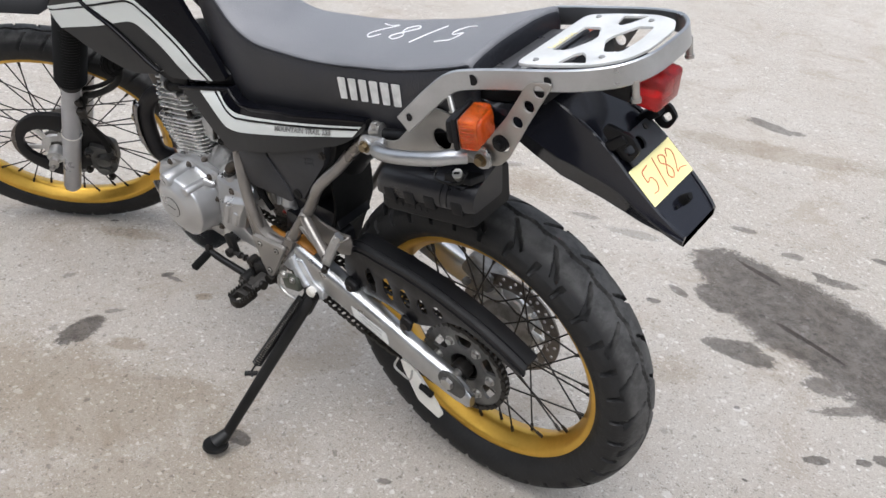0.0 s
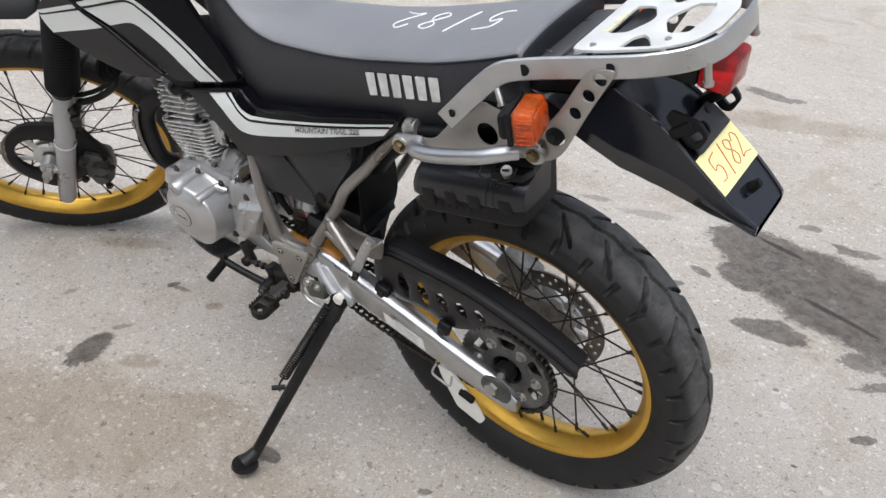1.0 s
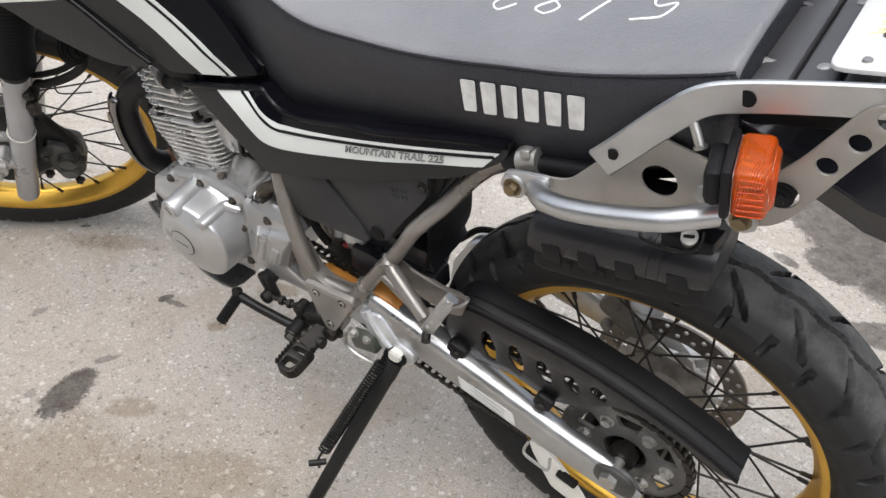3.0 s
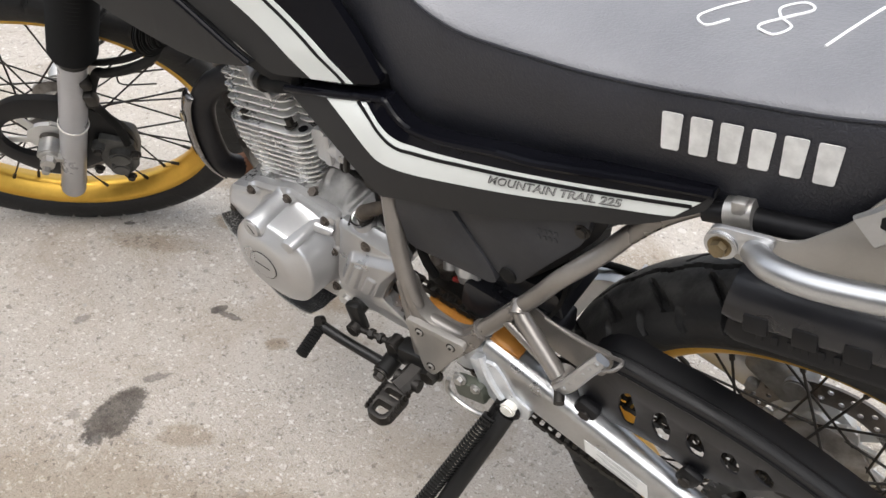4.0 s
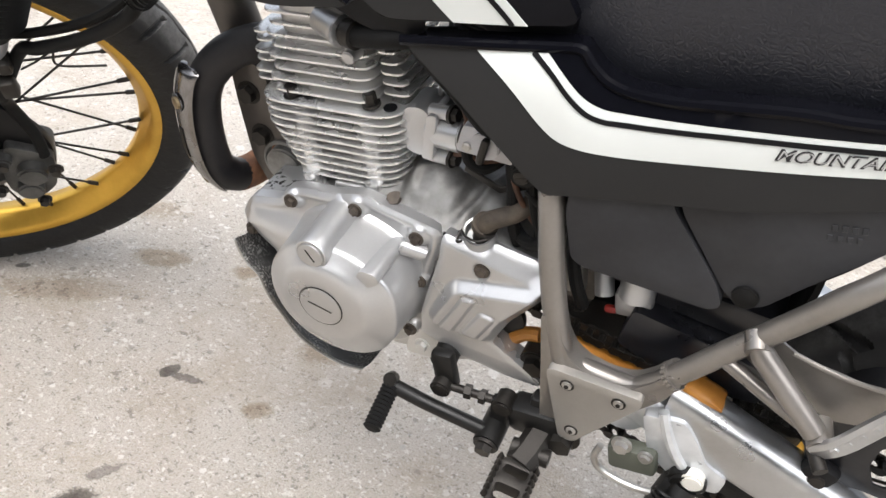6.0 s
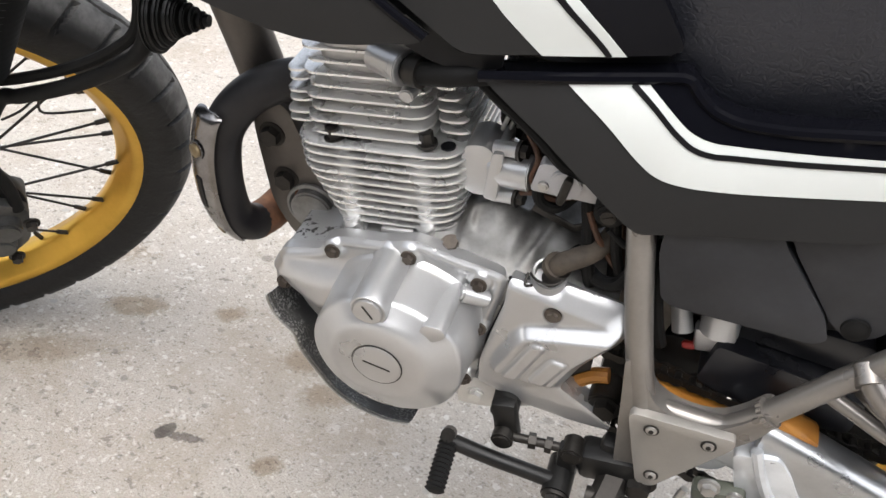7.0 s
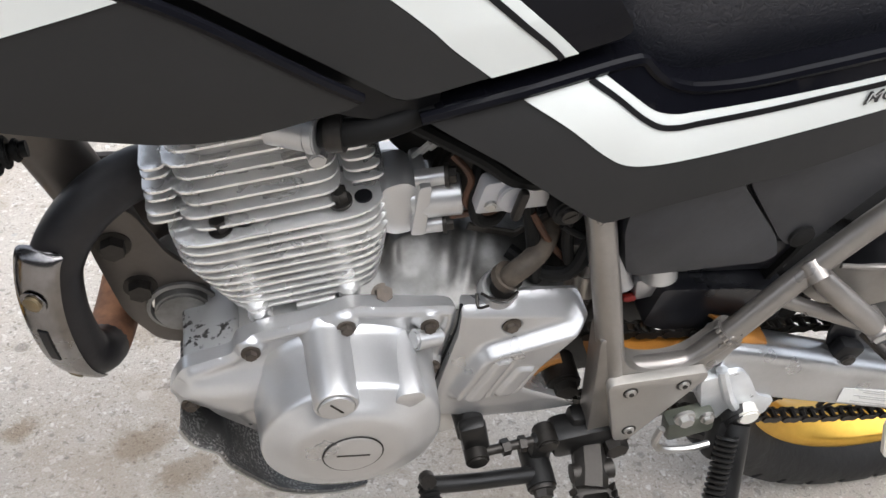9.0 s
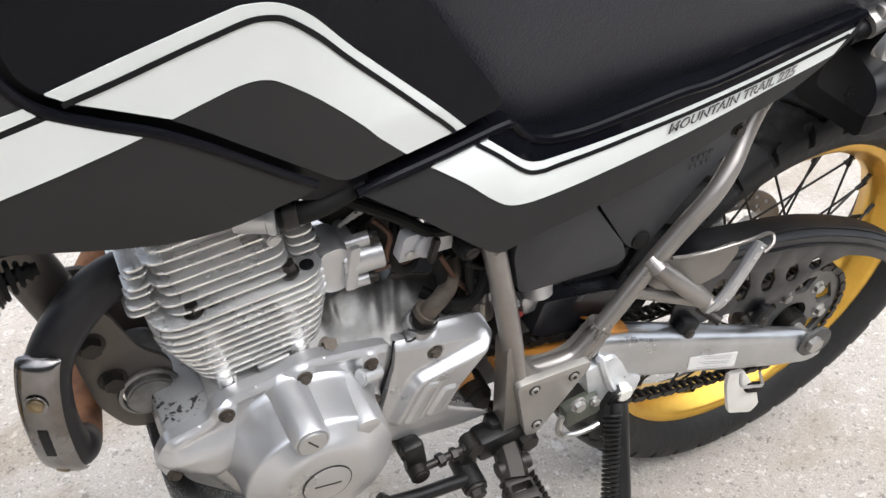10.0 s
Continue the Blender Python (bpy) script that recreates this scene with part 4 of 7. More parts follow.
decal("white_stripe", [(0.8620, 0.4932), (0.8675, 0.4990), (0.8800, 0.4962), (0.9765, 0.4690), (0.9752, 0.4650), (0.9600, 0.4662), (0.8810, 0.4880)], shroud_y, decal_white, shroud, lift, "white paint stripe")
decal("pinstripe", [(0.8575, 0.4897), (0.8618, 0.4930), (0.8810, 0.4879), (0.9600, 0.4660), (0.9748, 0.4648), (0.9740, 0.4602), (0.9600, 0.4630), (0.8815, 0.4837)], shroud_y, black_line, shroud, lift, "black pinstripe")
part("shroud_bead", tube([V(x, shroud_y(x, z) - 0.0015, z + 0.0020) for x, z in top_run], 0.0036, 8), gloss_black, shroud, "glossy black edge bead")

# black backing under the tank's lower edge, added to keep the gap dark
seam = [(x, z - 0.004) for x, z in top_run] + [(0.900, 0.560), (0.870, 0.540), (0.858, 0.520), (0.80, 0.490), (0.74, 0.450), (0.70, 0.425), (0.66, 0.400), (0.640, 0.392), (0.640, 0.372), (0.668, 0.364), (0.694, 0.372), (0.715, 0.3815)]
for sg in (1, -1):
    bm = slab([seam], 0.004, lambda u, v, w: V(u, min(tank_y(u, v), shroud_y(u, v)) - 0.011 + w, v), 0.03)
    part("gap_backing", bm if sg > 0 else flipped(bm), plastic, tank, "added black backing that keeps the tank gap dark")

# side cover
cov_top = curve2([(0.6530, 0.3704), (0.60, 0.3832), (0.545, 0.3953), (0.5200, 0.4012)], 3) + curve2([(0.5155, 0.4008), (0.5060, 0.3920), (0.4945, 0.3853), (0.4800, 0.3832), (0.4640, 0.3856), (0.4415, 0.3912), (0.4025, 0.4030), (0.3640, 0.4143), (0.3240, 0.4218), (0.2420, 0.4443), (0.1806, 0.4605), (0.1600, 0.4655)], 4)
cov_low = curve2([(0.1585, 0.462), (0.1640, 0.4460), (0.1890, 0.4250), (0.2043, 0.4134), (0.2320, 0.3970), (0.2730, 0.3810), (0.3148, 0.3605), (0.3749, 0.3345), (0.4272, 0.3160), (0.4733, 0.3000), (0.5060, 0.2870)], 4) + [(0.5130, 0.2840), (0.5200, 0.2832), (0.5290, 0.2875), (0.5456, 0.2985), (0.6000, 0.3385)]
cover = part("side_cover", slab([cov_top + cov_low], 0.016, on(cover_y), 0.02, 0.003), charcoal, bike, "charcoal side cover with gloss black edge and white stripe", 50)
part("cover_side", flipped(slab([cov_top + cov_low], 0.016, on(cover_y), 0.02, 0.003)), charcoal, cover, "charcoal side cover", 50)
st_up = curve2([(0.5412, 0.3936), (0.5223, 0.3825), (0.5056, 0.3720), (0.4925, 0.3685), (0.4772, 0.3702), (0.4384, 0.3800), (0.3995, 0.3905), (0.3601, 0.4011), (0.2915, 0.4190), (0.2370, 0.4335), (0.1680, 0.4535)])
st_lo = curve2([(0.1870, 0.4300), (0.2058, 0.4235), (0.2626, 0.4060), (0.3167, 0.3882), (0.3837, 0.3672), (0.4400, 0.3490), (0.4740, 0.3385), (0.4970, 0.3337), (0.5170, 0.3345), (0.5340, 0.3430), (0.5610, 0.3628), (0.5935, 0.3822)])
decal("white_stripe", st_up + st_lo, cover_y, decal_white, cover, label="white paint stripe")
edge_low = [(0.6480, 0.3700), (0.5950, 0.3825), (0.5420, 0.3942)] + [(x, z + 0.0004) for x, z in st_up[1:]]
part("black_edge", slab([[(x, z + 0.0014) for x, z in cov_top[1:]] + [(0.162, 0.4620)] + list(reversed(edge_low))], 0.0190, on(cover_y, 0.0010), 0.02, 0.0015), gloss_black, cover, "gloss black upper edge", 50)
pin = curve2([(0.5503, 0.3912), (0.5315, 0.3806), (0.5132, 0.3683), (0.5005, 0.3616), (0.4886, 0.3606), (0.4770, 0.3630), (0.4365, 0.3741), (0.3975, 0.3855), (0.3585, 0.3962), (0.2898, 0.4142), (0.2370, 0.4285), (0.1740, 0.4470)])
decal("pinstripe", inset(pin, 0.0017) + list(reversed(inset(pin, -0.0017))), cover_y, black_line, cover, 0.0018, "black pinstripe")
ridge = [V(x, cover_y(x, z) + 0.001, z) for x, z in cov_top]
part("edge_bead", tube(ridge, 0.0042, 8), gloss_black, cover, "rounded black edge")


def text_mesh(text, size, bold=0.022):
    """Letters as a flat mesh in the xy plane, from the left of the baseline."""
    cu = bpy.data.curves.new("text", "FONT")
    cu.body, cu.size, cu.resolution_u, cu.shear, cu.offset = text, size, 3, 0.25, bold
    ob = bpy.data.objects.new("text", cu)
    scene.collection.objects.link(ob)
    bpy.context.view_layer.update()
    me = bpy.data.meshes.new_from_object(ob.evaluated_get(bpy.context.evaluated_depsgraph_get()))
    bm = bmesh.new()
    bm.from_mesh(me)
    bpy.data.objects.remove(ob)
    bpy.data.curves.remove(cu)
    bpy.data.meshes.remove(me)
    return bm


def letters(text, start, end, height, fy, lift, mat, parent, label, bold=0.050):
    bm = text_mesh(text, 1.0, bold)
    w = max(v.co.x for v in bm.verts)
    hgt = max(v.co.y for v in bm.verts)
    a, b = Vector((*start, 0)), Vector((*end, 0))
    d = (b - a)
    n = Vector((d.y, -d.x, 0)).normalized() * height
    for v in bm.verts:
        p = a + d * (v.co.x / w) + (n + d.normalized() * height * 0.15) * (v.co.y / hgt)
        v.co = V(p.x, fy(p.x, p.y) + lift, p.y)
    bmesh.ops.recalc_face_normals(bm, faces=bm.faces)
    return part("lettering", bm, mat, parent, label, 60)


letters("MOUNTAIN TRAIL 225", (0.3712, 0.3815), (0.2325, 0.4187), 0.0084, cover_y, 0.0024, letter_dark, cover, "dark block lettering", 0.034)

# seat
S_X = [(-0.052, 0.100, 0.608, 0.575), (-0.046, 0.107, 0.622, 0.560), (-0.03, 0.110, 0.617, 0.545), (0.03, 0.107, 0.594, 0.515), (0.10, 0.102, 0.570, 0.484), (0.17, 0.097, 0.552, 0.464), (0.23, 0.093, 0.537, 0.447),
       (0.30, 0.089, 0.524, 0.429), (0.36, 0.085, 0.517, 0.416), (0.42, 0.080, 0.511, 0.404), (0.46, 0.077, 0.515, 0.397), (0.495, 0.073, 0.527, 0.399), (0.525, 0.069, 0.548, 0.408), (0.555, 0.062, 0.572, 0.425), (0.59, 0.054, 0.598, 0.46), (0.615, 0.046, 0.612, 0.52)]
dense = smooth([(x, y, zt) for x, y, zt, zl in S_X], 3)
lows = smooth([(x, y, zl) for x, y, zt, zl in S_X], 3)
rows, tops = [], []
for p, q in zip(dense, lows):
    x, yc, zt, zl = p.x, p.y, p.z, q.z
    sec = [(-0.6, zl - 0.03), (-0.92, zl - 0.03), (-0.97, zl - 0.01), (-1.02, zl + 0.012), (-1.05, zl + 0.3 * (zt - zl)), (-1.06, zl + 0.65 * (zt - zl)), (-1.04, zt - 0.012), (-1.0, zt - 0.003), (-0.95, zt + 0.002), (-0.75, zt + 0.007), (-0.4, zt + 0.011), (0, zt + 0.012)]
    sec = sec + [(-u, z) for u, z in reversed(sec[:-1])]
    rows.append([V(x, -u * yc, z) for u, z in sec])
    top = [(-1.005, zt - 0.0035), (-1.0, zt - 0.0005), (-0.95, zt + 0.0036), (-0.75, zt + 0.0086), (-0.4, zt + 0.0126), (0, zt + 0.0136)]
    top = top + [(-u, z) for u, z in reversed(top[:-1])]
    tops.append([V(x, -u * yc, z) for u, z in top] + [V(x, -u * yc * 0.99, z - 0.004) for u, z in reversed(top)])
seat = part("seat", loft(rows), vinyl, bike, "long black vinyl seat, the sky sheen on its top painted grey", 50)
# added filler: darkens the gap between tank, cover and seat nose
part("nose_gap_block", block((0.085, 0.150, 0.055), pose(0.572, 0.0, 0.402, 0, -10), 0.01), plastic, seat, "added black block filling the dark gap under the seat nose")
# top skin coloured grey for the sky sheen on black vinyl
part("seat_top", loft(tops[2:-6]), sheen_vinyl, seat, "black vinyl seat top painted grey for sky sheen, with a marker number", 50)
part("seat_base", join(block((0.36, 0.10, 0.12), pose(0.40, 0, 0.43, 0, 12), 0.02), block((0.34, 0.13, 0.07), pose(0.08, 0, 0.500, 0, 16), 0.02)), plastic, seat, "black plastic seat base")


def seat_top(x, y):
    for p, q in zip(dense, dense[1:]):
        if p.x <= x <= q.x:
            t = (x - p.x) / (q.x - p.x)
            yc, zt = p.y + (q.y - p.y) * t, p.z + (q.z - p.z) * t
            u = min(abs(y) / yc, 1.0)
            return zt + 0.0137 - 0.0070 * u * u
    return dense[0].z


def seat_side(x, z):
    for p, q in zip(dense, dense[1:]):
        if p.x <= x <= q.x:
            t = (x - p.x) / (q.x - p.x)
            return (p.y + (q.y - p.y) * t) * 1.062
    return dense[0].y


# seat piping and side print: six slanted silver blocks
part("piping", tube([V(p.x, p.y * 1.005, p.z - 0.002) for p in dense[3:-4]], 0.0016, 6), vinyl, seat)
for i in range(6):
    x0 = 0.2165 - i * 0.0243
    w, lean = 0.0185, 0.003
    zb = 0.486 + 0.24 * (0.2165 - x0)
    decal("print_block", rounded([(x0 - lean, zb), (x0 - w, zb + 0.24 * w), (x0 - w + lean * 0.6, zb + 0.036 + 0.24 * w), (x0 + lean * 0.4, zb + 0.036)], 0.002, 2), seat_side, logo_silver, seat, 0.0012, "silver printed block", 0.01)


def strokes(lines, to, r, mat, parent, name, label):
    """Hand-written strokes: each line a curve of points (u, v) laid by to(u, v)."""
    return part(name, join(*[tube([to(p.x, p.y) for p in smooth([(u, v, 0) for u, v in ln], 5)], r, 5) for ln in lines]), mat, parent, label)


DIGITS = {
    "5": [[(0.62, 1.0), (0.2, 0.93), (0.12, 0.52), (0.45, 0.6), (0.62, 0.36), (0.42, 0.06), (0.05, 0.05)], [(0.2, 0.95), (0.75, 1.02)]],
    "1": [[(0.62, 1.1), (0.3, -0.1)]],
    "8": [[(0.65, 0.9), (0.35, 1.0), (0.2, 0.75), (0.5, 0.5), (0.62, 0.22), (0.35, 0.0), (0.12, 0.2), (0.42, 0.52), (0.68, 0.78), (0.62, 0.93)]],
    "2": [[(0.1, 0.75), (0.35, 1.0), (0.62, 0.8), (0.45, 0.45), (0.1, 0.05), (0.4, 0.1), (0.85, 0.0)]],
}


def number(text, origin, right, up, height, r, lift, mat, parent, name, label, pitch=0.85, surf=None):
    o, rt, upv = Vector(origin), Vector(right), Vector(up)
    lines = []
    for i, ch in enumerate(text):
        lines += [[(u + i * pitch, v) for u, v in ln] for ln in DIGITS[ch]]

    def to(u, v):
        p = o + rt * (u * height) + upv * (v * height)
        return V(p.x, p.y, surf(p.x, p.y)) if surf else p
    return strokes(lines, to, r, mat, parent, name, label)


number("5182", (0.034, -0.024, 0), (1.0, -0.10, 0), (0.10, 1.15, 0), 0.050, 0.0012, 0, chalk, seat, "marker_writing", "white marker number", 1.12, lambda x, y: seat_top(x, y) + 0.0004)

# dark outline round the printed words, paler inside
letters("MOUNTAIN TRAIL 225", (0.3704, 0.3824), (0.2332, 0.4195), 0.0066, cover_y, 0.0028, print_grey, cover, "grey block lettering", -0.012)

# strap hooks and plastic tail section between seat and carrier
tail_panel = part("tail_panel", block((0.12, 0.18, 0.030), pose(-0.095, 0, 0.588, 0, 14), 0.006), plastic, bike, "black plastic tail panel")
for x, w in ((-0.066, 0.030), (-0.100, 0.030), (-0.132, 0.026)):
    part("tail_step", block((w, 0.172, 0.010), pose(x, 0, 0.5985 - (x + 0.066) * 0.249, 0, 14), 0.003), tail_grey, tail_panel, "dark grey moulded step")
for y in (0.055, -0.055):
    part("tail_screw", bolt((-0.100, y, 0.611), (0.24, 0, 0.97), 0.006, 0.003, False), steel, tail_panel)

# ---- carrier ----
rail_l = [(0.044, 0.144, 0.5195), (0.032, 0.142, 0.533), (-0.005, 0.132, 0.576), (-0.030, 0.124, 0.599), (-0.062, 0.1185, 0.6105), (-0.115, 0.114, 0.6245), (-0.172, 0.1105, 0.6385), (-0.215, 0.104, 0.6490), (-0.250, 0.088, 0.6575), (-0.270, 0.062, 0.6620), (-0.278, 0.03, 0.6640)]
path = smooth([V(*p) for p in rail_l] + mirror([V(*p) for p in reversed(rail_l)]), 5)
UPC = (0.25, 0, 0.97)
carrier = part("luggage_carrier", ribbon(path, 0.0055, 0.029, UPC), bright_alu, bike, "brushed aluminium luggage carrier behind the seat")
plate_out = rounded([(-0.106, 0.088), (-0.150, 0.092), (-0.215, 0.086), (-0.250, 0.066), (-0.264, 0.03), (-0.264, -0.03), (-0.250, -0.066), (-0.215, -0.086), (-0.150, -0.092), (-0.106, -0.088)], 0.014, 3)
cut = [rounded([(-0.131, 0.042), (-0.131, -0.042), (-0.156, -0.040), (-0.171, -0.008), (-0.171, 0.008), (-0.156, 0.040)], 0.006, 3),
       rounded([(-0.190, 0.008), (-0.190, -0.008), (-0.208, -0.044), (-0.232, -0.042), (-0.236, 0.0), (-0.232, 0.042), (-0.208, 0.044)], 0.006, 3)]
for sg in (1, -1):
    cut.append(rounded([(-0.166, 0.0825 * sg), (-0.205, 0.0800 * sg), (-0.191, 0.056 * sg), (-0.181, 0.0465 * sg), (-0.172, 0.054 * sg)], 0.004, 3)[::sg])


def carrier_top(u, v, w):
    return V(u, v, 0.6345 + (-0.106 - u) * 0.255 + w)


part("carrier_plate", slab([plate_out] + cut, 0.004, carrier_top, 0, 0.001), white_alu, carrier, "white powdered aluminium plate with cut-outs")
for x, y in ((-0.131, 0.077), (-0.131, -0.077), (-0.217, 0.062), (-0.217, -0.062)):
    part("plate_screw", rod(carrier_top(x, y, -0.001), carrier_top(x, y, 0.0015), 0.0045, 14, 0.0038), steel, carrier)
for sg in (1, -1):
    part("luggage_pin", join(rod((-0.268, 0.070 * sg, 0.652), (-0.272, 0.070 * sg, 0.626), 0.0048, 12), rod((-0.272, 0.070 * sg, 0.628), (-0.2725, 0.070 * sg, 0.623), 0.0065, 12)), steel, carrier, "zinc luggage pin")
    part("luggage_pin", join(rod((-0.020, 0.122 * sg, 0.585), (-0.036, 0.132 * sg, 0.562), 0.0042, 12), rod((-0.036, 0.132 * sg, 0.562), (-0.0375, 0.133 * sg, 0.5595), 0.006, 12)), steel, carrier, "zinc luggage pin")
    for x, y, z, r in ((0.033, 0.1425, 0.534, 0.0055), (-0.062, 0.1185, 0.6105, 0.0075), (-0.172, 0.1105, 0.6385, 0.0062)):
        d = V(0.06, 1.0 * sg, 0).normalized()
        q = V(x, y * sg, z)
        part("carrier_hole", rod(q + d * 0.0024, q + d * 0.0034, r, 18), black_line, carrier, "round hole")

# faint yellow marker scribble on the plate
strokes([[(-0.122 - 0.004 * (i % 2), 0.036 - 0.014 * i), (-0.132, 0.033 - 0.014 * i), (-0.126, 0.029 - 0.014 * i), (-0.134, 0.026 - 0.014 * i)] for i in range(4)], lambda u, v: carrier_top(u, v, 0.0002), 0.0006, paper_yellow, carrier, "marker_scribble", "faint yellow marker scribble")

# silver side brackets that carry the rack and the turn signals
brk = rounded([(0.150, 0.428), (0.135, 0.452), (0.085, 0.462), (0.055, 0.500), (0.040, 0.536), (0.005, 0.545), (-0.045, 0.536), (-0.085, 0.530), (-0.112, 0.568), (-0.146, 0.632), (-0.184, 0.640), (-0.150, 0.575), (-0.117, 0.505), (-0.100, 0.487), (-0.070, 0.482), (-0.02, 0.465), (0.05, 0.444), (0.11, 0.420)], 0.012, 4)
brk_holes = [circle(-0.002, 0.497, 0.017, 26), circle(-0.106, 0.527, 0.013, 22), circle(-0.131, 0.568, 0.0085, 18), circle(-0.148, 0.597, 0.0085, 18), circle(-0.162, 0.622, 0.0085, 18)]


def brk_y(x, z):
    return 0.117 + 0.04 * clamp(x, 0, 0.2)


bracket = part("rack_bracket", slab([brk] + brk_holes, 0.003, on(brk_y), 0, 0.0006), plate_grey, bike, "silver painted steel rack bracket with holes")
part("stem_nut", join(rod((-0.104, 0.100, 0.527), (-0.104, 0.1215, 0.527), 0.0118, 20, bevel=0.002), bolt((-0.104, 0.1215, 0.527), (0, 1, 0), 0.006, 0.005)), plastic, bracket, "black grommet and nut in the bracket")
part("bracket_side", flipped(slab([brk] + brk_holes, 0.003, on(brk_y), 0, 0.0006)), plate_grey, bracket)

# grab bar on the left side
gb = smooth([(0.112, 0.132, 0.449), (0.102, 0.145, 0.455), (0.088, 0.155, 0.461), (0.060, 0.160, 0.468), (0.020, 0.160, 0.479), (-0.020, 0.158, 0.492), (-0.045, 0.149, 0.500), (-0.062, 0.136, 0.501)], 6)
rads = [0.0110] * len(gb)
grab = part("grab_bar", tube(gb, rads, 16), bright_alu, bike, "polished aluminium grab bar")
for p in ((0.138, 0.132, 0.442), (-0.081, 0.128, 0.4985)):
    part("grab_lug", rod(V(*p) - V(0, 0.006, 0), V(*p) + V(0, 0.003, 0), 0.0140, 24, bevel=0.001), bright_alu, grab)
    part("grab_plate", slab([rounded([(p[0] + 0.014, p[2] - 0.012), (p[0] + 0.012, p[2] + 0.015), (p[0] - 0.040, p[2] + 0.026), (p[0] - 0.038, p[2] + 0.004)] if p[0] > 0 else [(p[0] + 0.044, p[2] + 0.002), (p[0] + 0.042, p[2] + 0.022), (p[0] - 0.012, p[2] + 0.016), (p[0] - 0.014, p[2] - 0.014)], 0.009, 4)], 0.005, side(p[1]), 0, 0.001), bright_alu, grab, "flat lug of the grab bar")
    part("grab_bolt", bolt(V(*p) + V(0, 0.003, 0), (0, 1, 0), 0.0075, 0.007), brass, grab, "brass-coloured bolt")

# tool box under the bracket
def box_z(x):
    return 0.362 + (0.117 - x) * 0.20


def box_rows(sec, x0, x1, bulge=0.0):
    """The same section run along the box, drawn in a little at both ends."""
    rows = []
    for f in (0.0, 0.02, 0.06, 0.5, 0.94, 0.98, 1.0):
        k = 1.0 - 0.10 * max(0.0, 0.06 - f) / 0.06 - 0.10 * max(0.0, f - 0.94) / 0.06
        x = x0 + (x1 - x0) * f
        rows.append([V(x, 0.095 + (y - 0.095) * k, box_z(x) + z * k) for y, z in sec])
    return rows


body_sec = rounded([(0.132, -0.030), (0.130, 0.006), (0.118, 0.040), (0.035, 0.050), (0.030, -0.030)], 0.010, 4)
lid_sec = rounded([(0.136, 0.000), (0.137, 0.026), (0.124, 0.044), (0.066, 0.066), (0.058, 0.060), (0.058, 0.000)], 0.009, 4)
toolbox = part("tool_box", loft(box_rows(body_sec, 0.116, -0.064)), plastic, bike, "black plastic tool box with a lock", 40)
part("lid", loft(box_rows(lid_sec, 0.122, -0.068)), box_plastic, toolbox, "satin black box lid", 40)
for x in (0.092, 0.052, 0.012, -0.040):
    part("lid_rib", block((0.022, 0.008, 0.022), pose(x, 0.1345, box_z(x) + 0.008, 0, 11), 0.003, 2), plastic, toolbox)
for x in (-0.006, -0.018):
    part("lid_strap", loft([[V(x + dx, 0.095 + (y - 0.095) * 1.03, box_z(x + dx) + z * 1.02 + 0.001) for y, z in lid_sec] for dx in (0.003, -0.003)]), box_plastic, toolbox)
part("lock_plate", block((0.050, 0.034, 0.012), pose(-0.042, 0.118, 0.448, 14, 11), 0.003), plastic, toolbox)
part("lock", rod((-0.041, 0.126, 0.450), (-0.043, 0.136, 0.465), 0.0078, 24, bevel=0.001), steel, toolbox, "chromed key lock")
part("key_slot", block((0.010, 0.0022, 0.0022), Matrix.Translation((-0.0431, 0.1375, 0.4665)) @ Matrix.Rotation(radians(20), 4, "Y"), 0.0), black_line, toolbox)
part("wire_clasp", tube(smooth([(0.004, 0.124, 0.446), (0.002, 0.133, 0.439), (-0.022, 0.138, 0.441), (-0.046, 0.138, 0.449), (-0.053, 0.133, 0.458), (-0.052, 0.124, 0.463)], 5), 0.0017, 8), black_paint, toolbox, "black wire clasp")
# raised maker's mark, plain blocks
for i in range(6):
    part("mark_block", block((0.006, 0.0012, 0.009), pose(0.086 - i * 0.0125, 0.1318, box_z(0.086 - i * 0.0125) - 0.010, 0, 11), 0.0006, 1), plastic, toolbox)

# rear fender
fsec = [(-0.02, 0.085, 0.600, 0.06), (-0.08, 0.084, 0.595, 0.075), (-0.13, 0.078, 0.578, 0.085), (-0.17, 0.072, 0.560, 0.088), (-0.21, 0.067, 0.541, 0.080), (-0.25, 0.063, 0.513, 0.063), (-0.29, 0.060, 0.479, 0.041), (-0.320, 0.057, 0.454, 0.022), (-0.343, 0.051, 0.435, 0.008), (-0.351, 0.047, 0.4285, 0.004)]
rows = []
for p in smooth([(x, hw, z) for x, hw, z, sk in fsec], 3):
    x, hw, z = p
    sk = float(np.interp(-x, [-a[0] for a in fsec], [a[3] for a in fsec]))
    kr = hw * float(np.interp(-x, [0.10, 0.20, 0.27, 0.36], [0.58, 0.74, 0.90, 0.93]))
    low = sk - min(sk * 0.58, 0.034)
    mid, drop = (kr + hw * 1.05) / 2 + 0.001, (0.004 - low + 0.002) / 2 - min(0.004, low * 0.2)
    sec = [(hw * 0.90, z - sk), (hw * 1.03, z - low - 0.005), (hw * 1.06, z - low), (hw * 1.05, z - low + 0.002), (mid, z + drop), (kr + 0.003, z + 0.004), (kr, z + 0.0055), (kr - 0.003, z + 0.004), (kr - 0.005, z + 0.0005), (0, z + 0.001)]
    sec = sec + [(-y, zz) for y, zz in reversed(sec[:-1])]
    inn = [(y * 0.93, zz - 0.004) for y, zz in reversed(sec)]
    rows.append([V(x, y, zz) for y, zz in sec + inn])
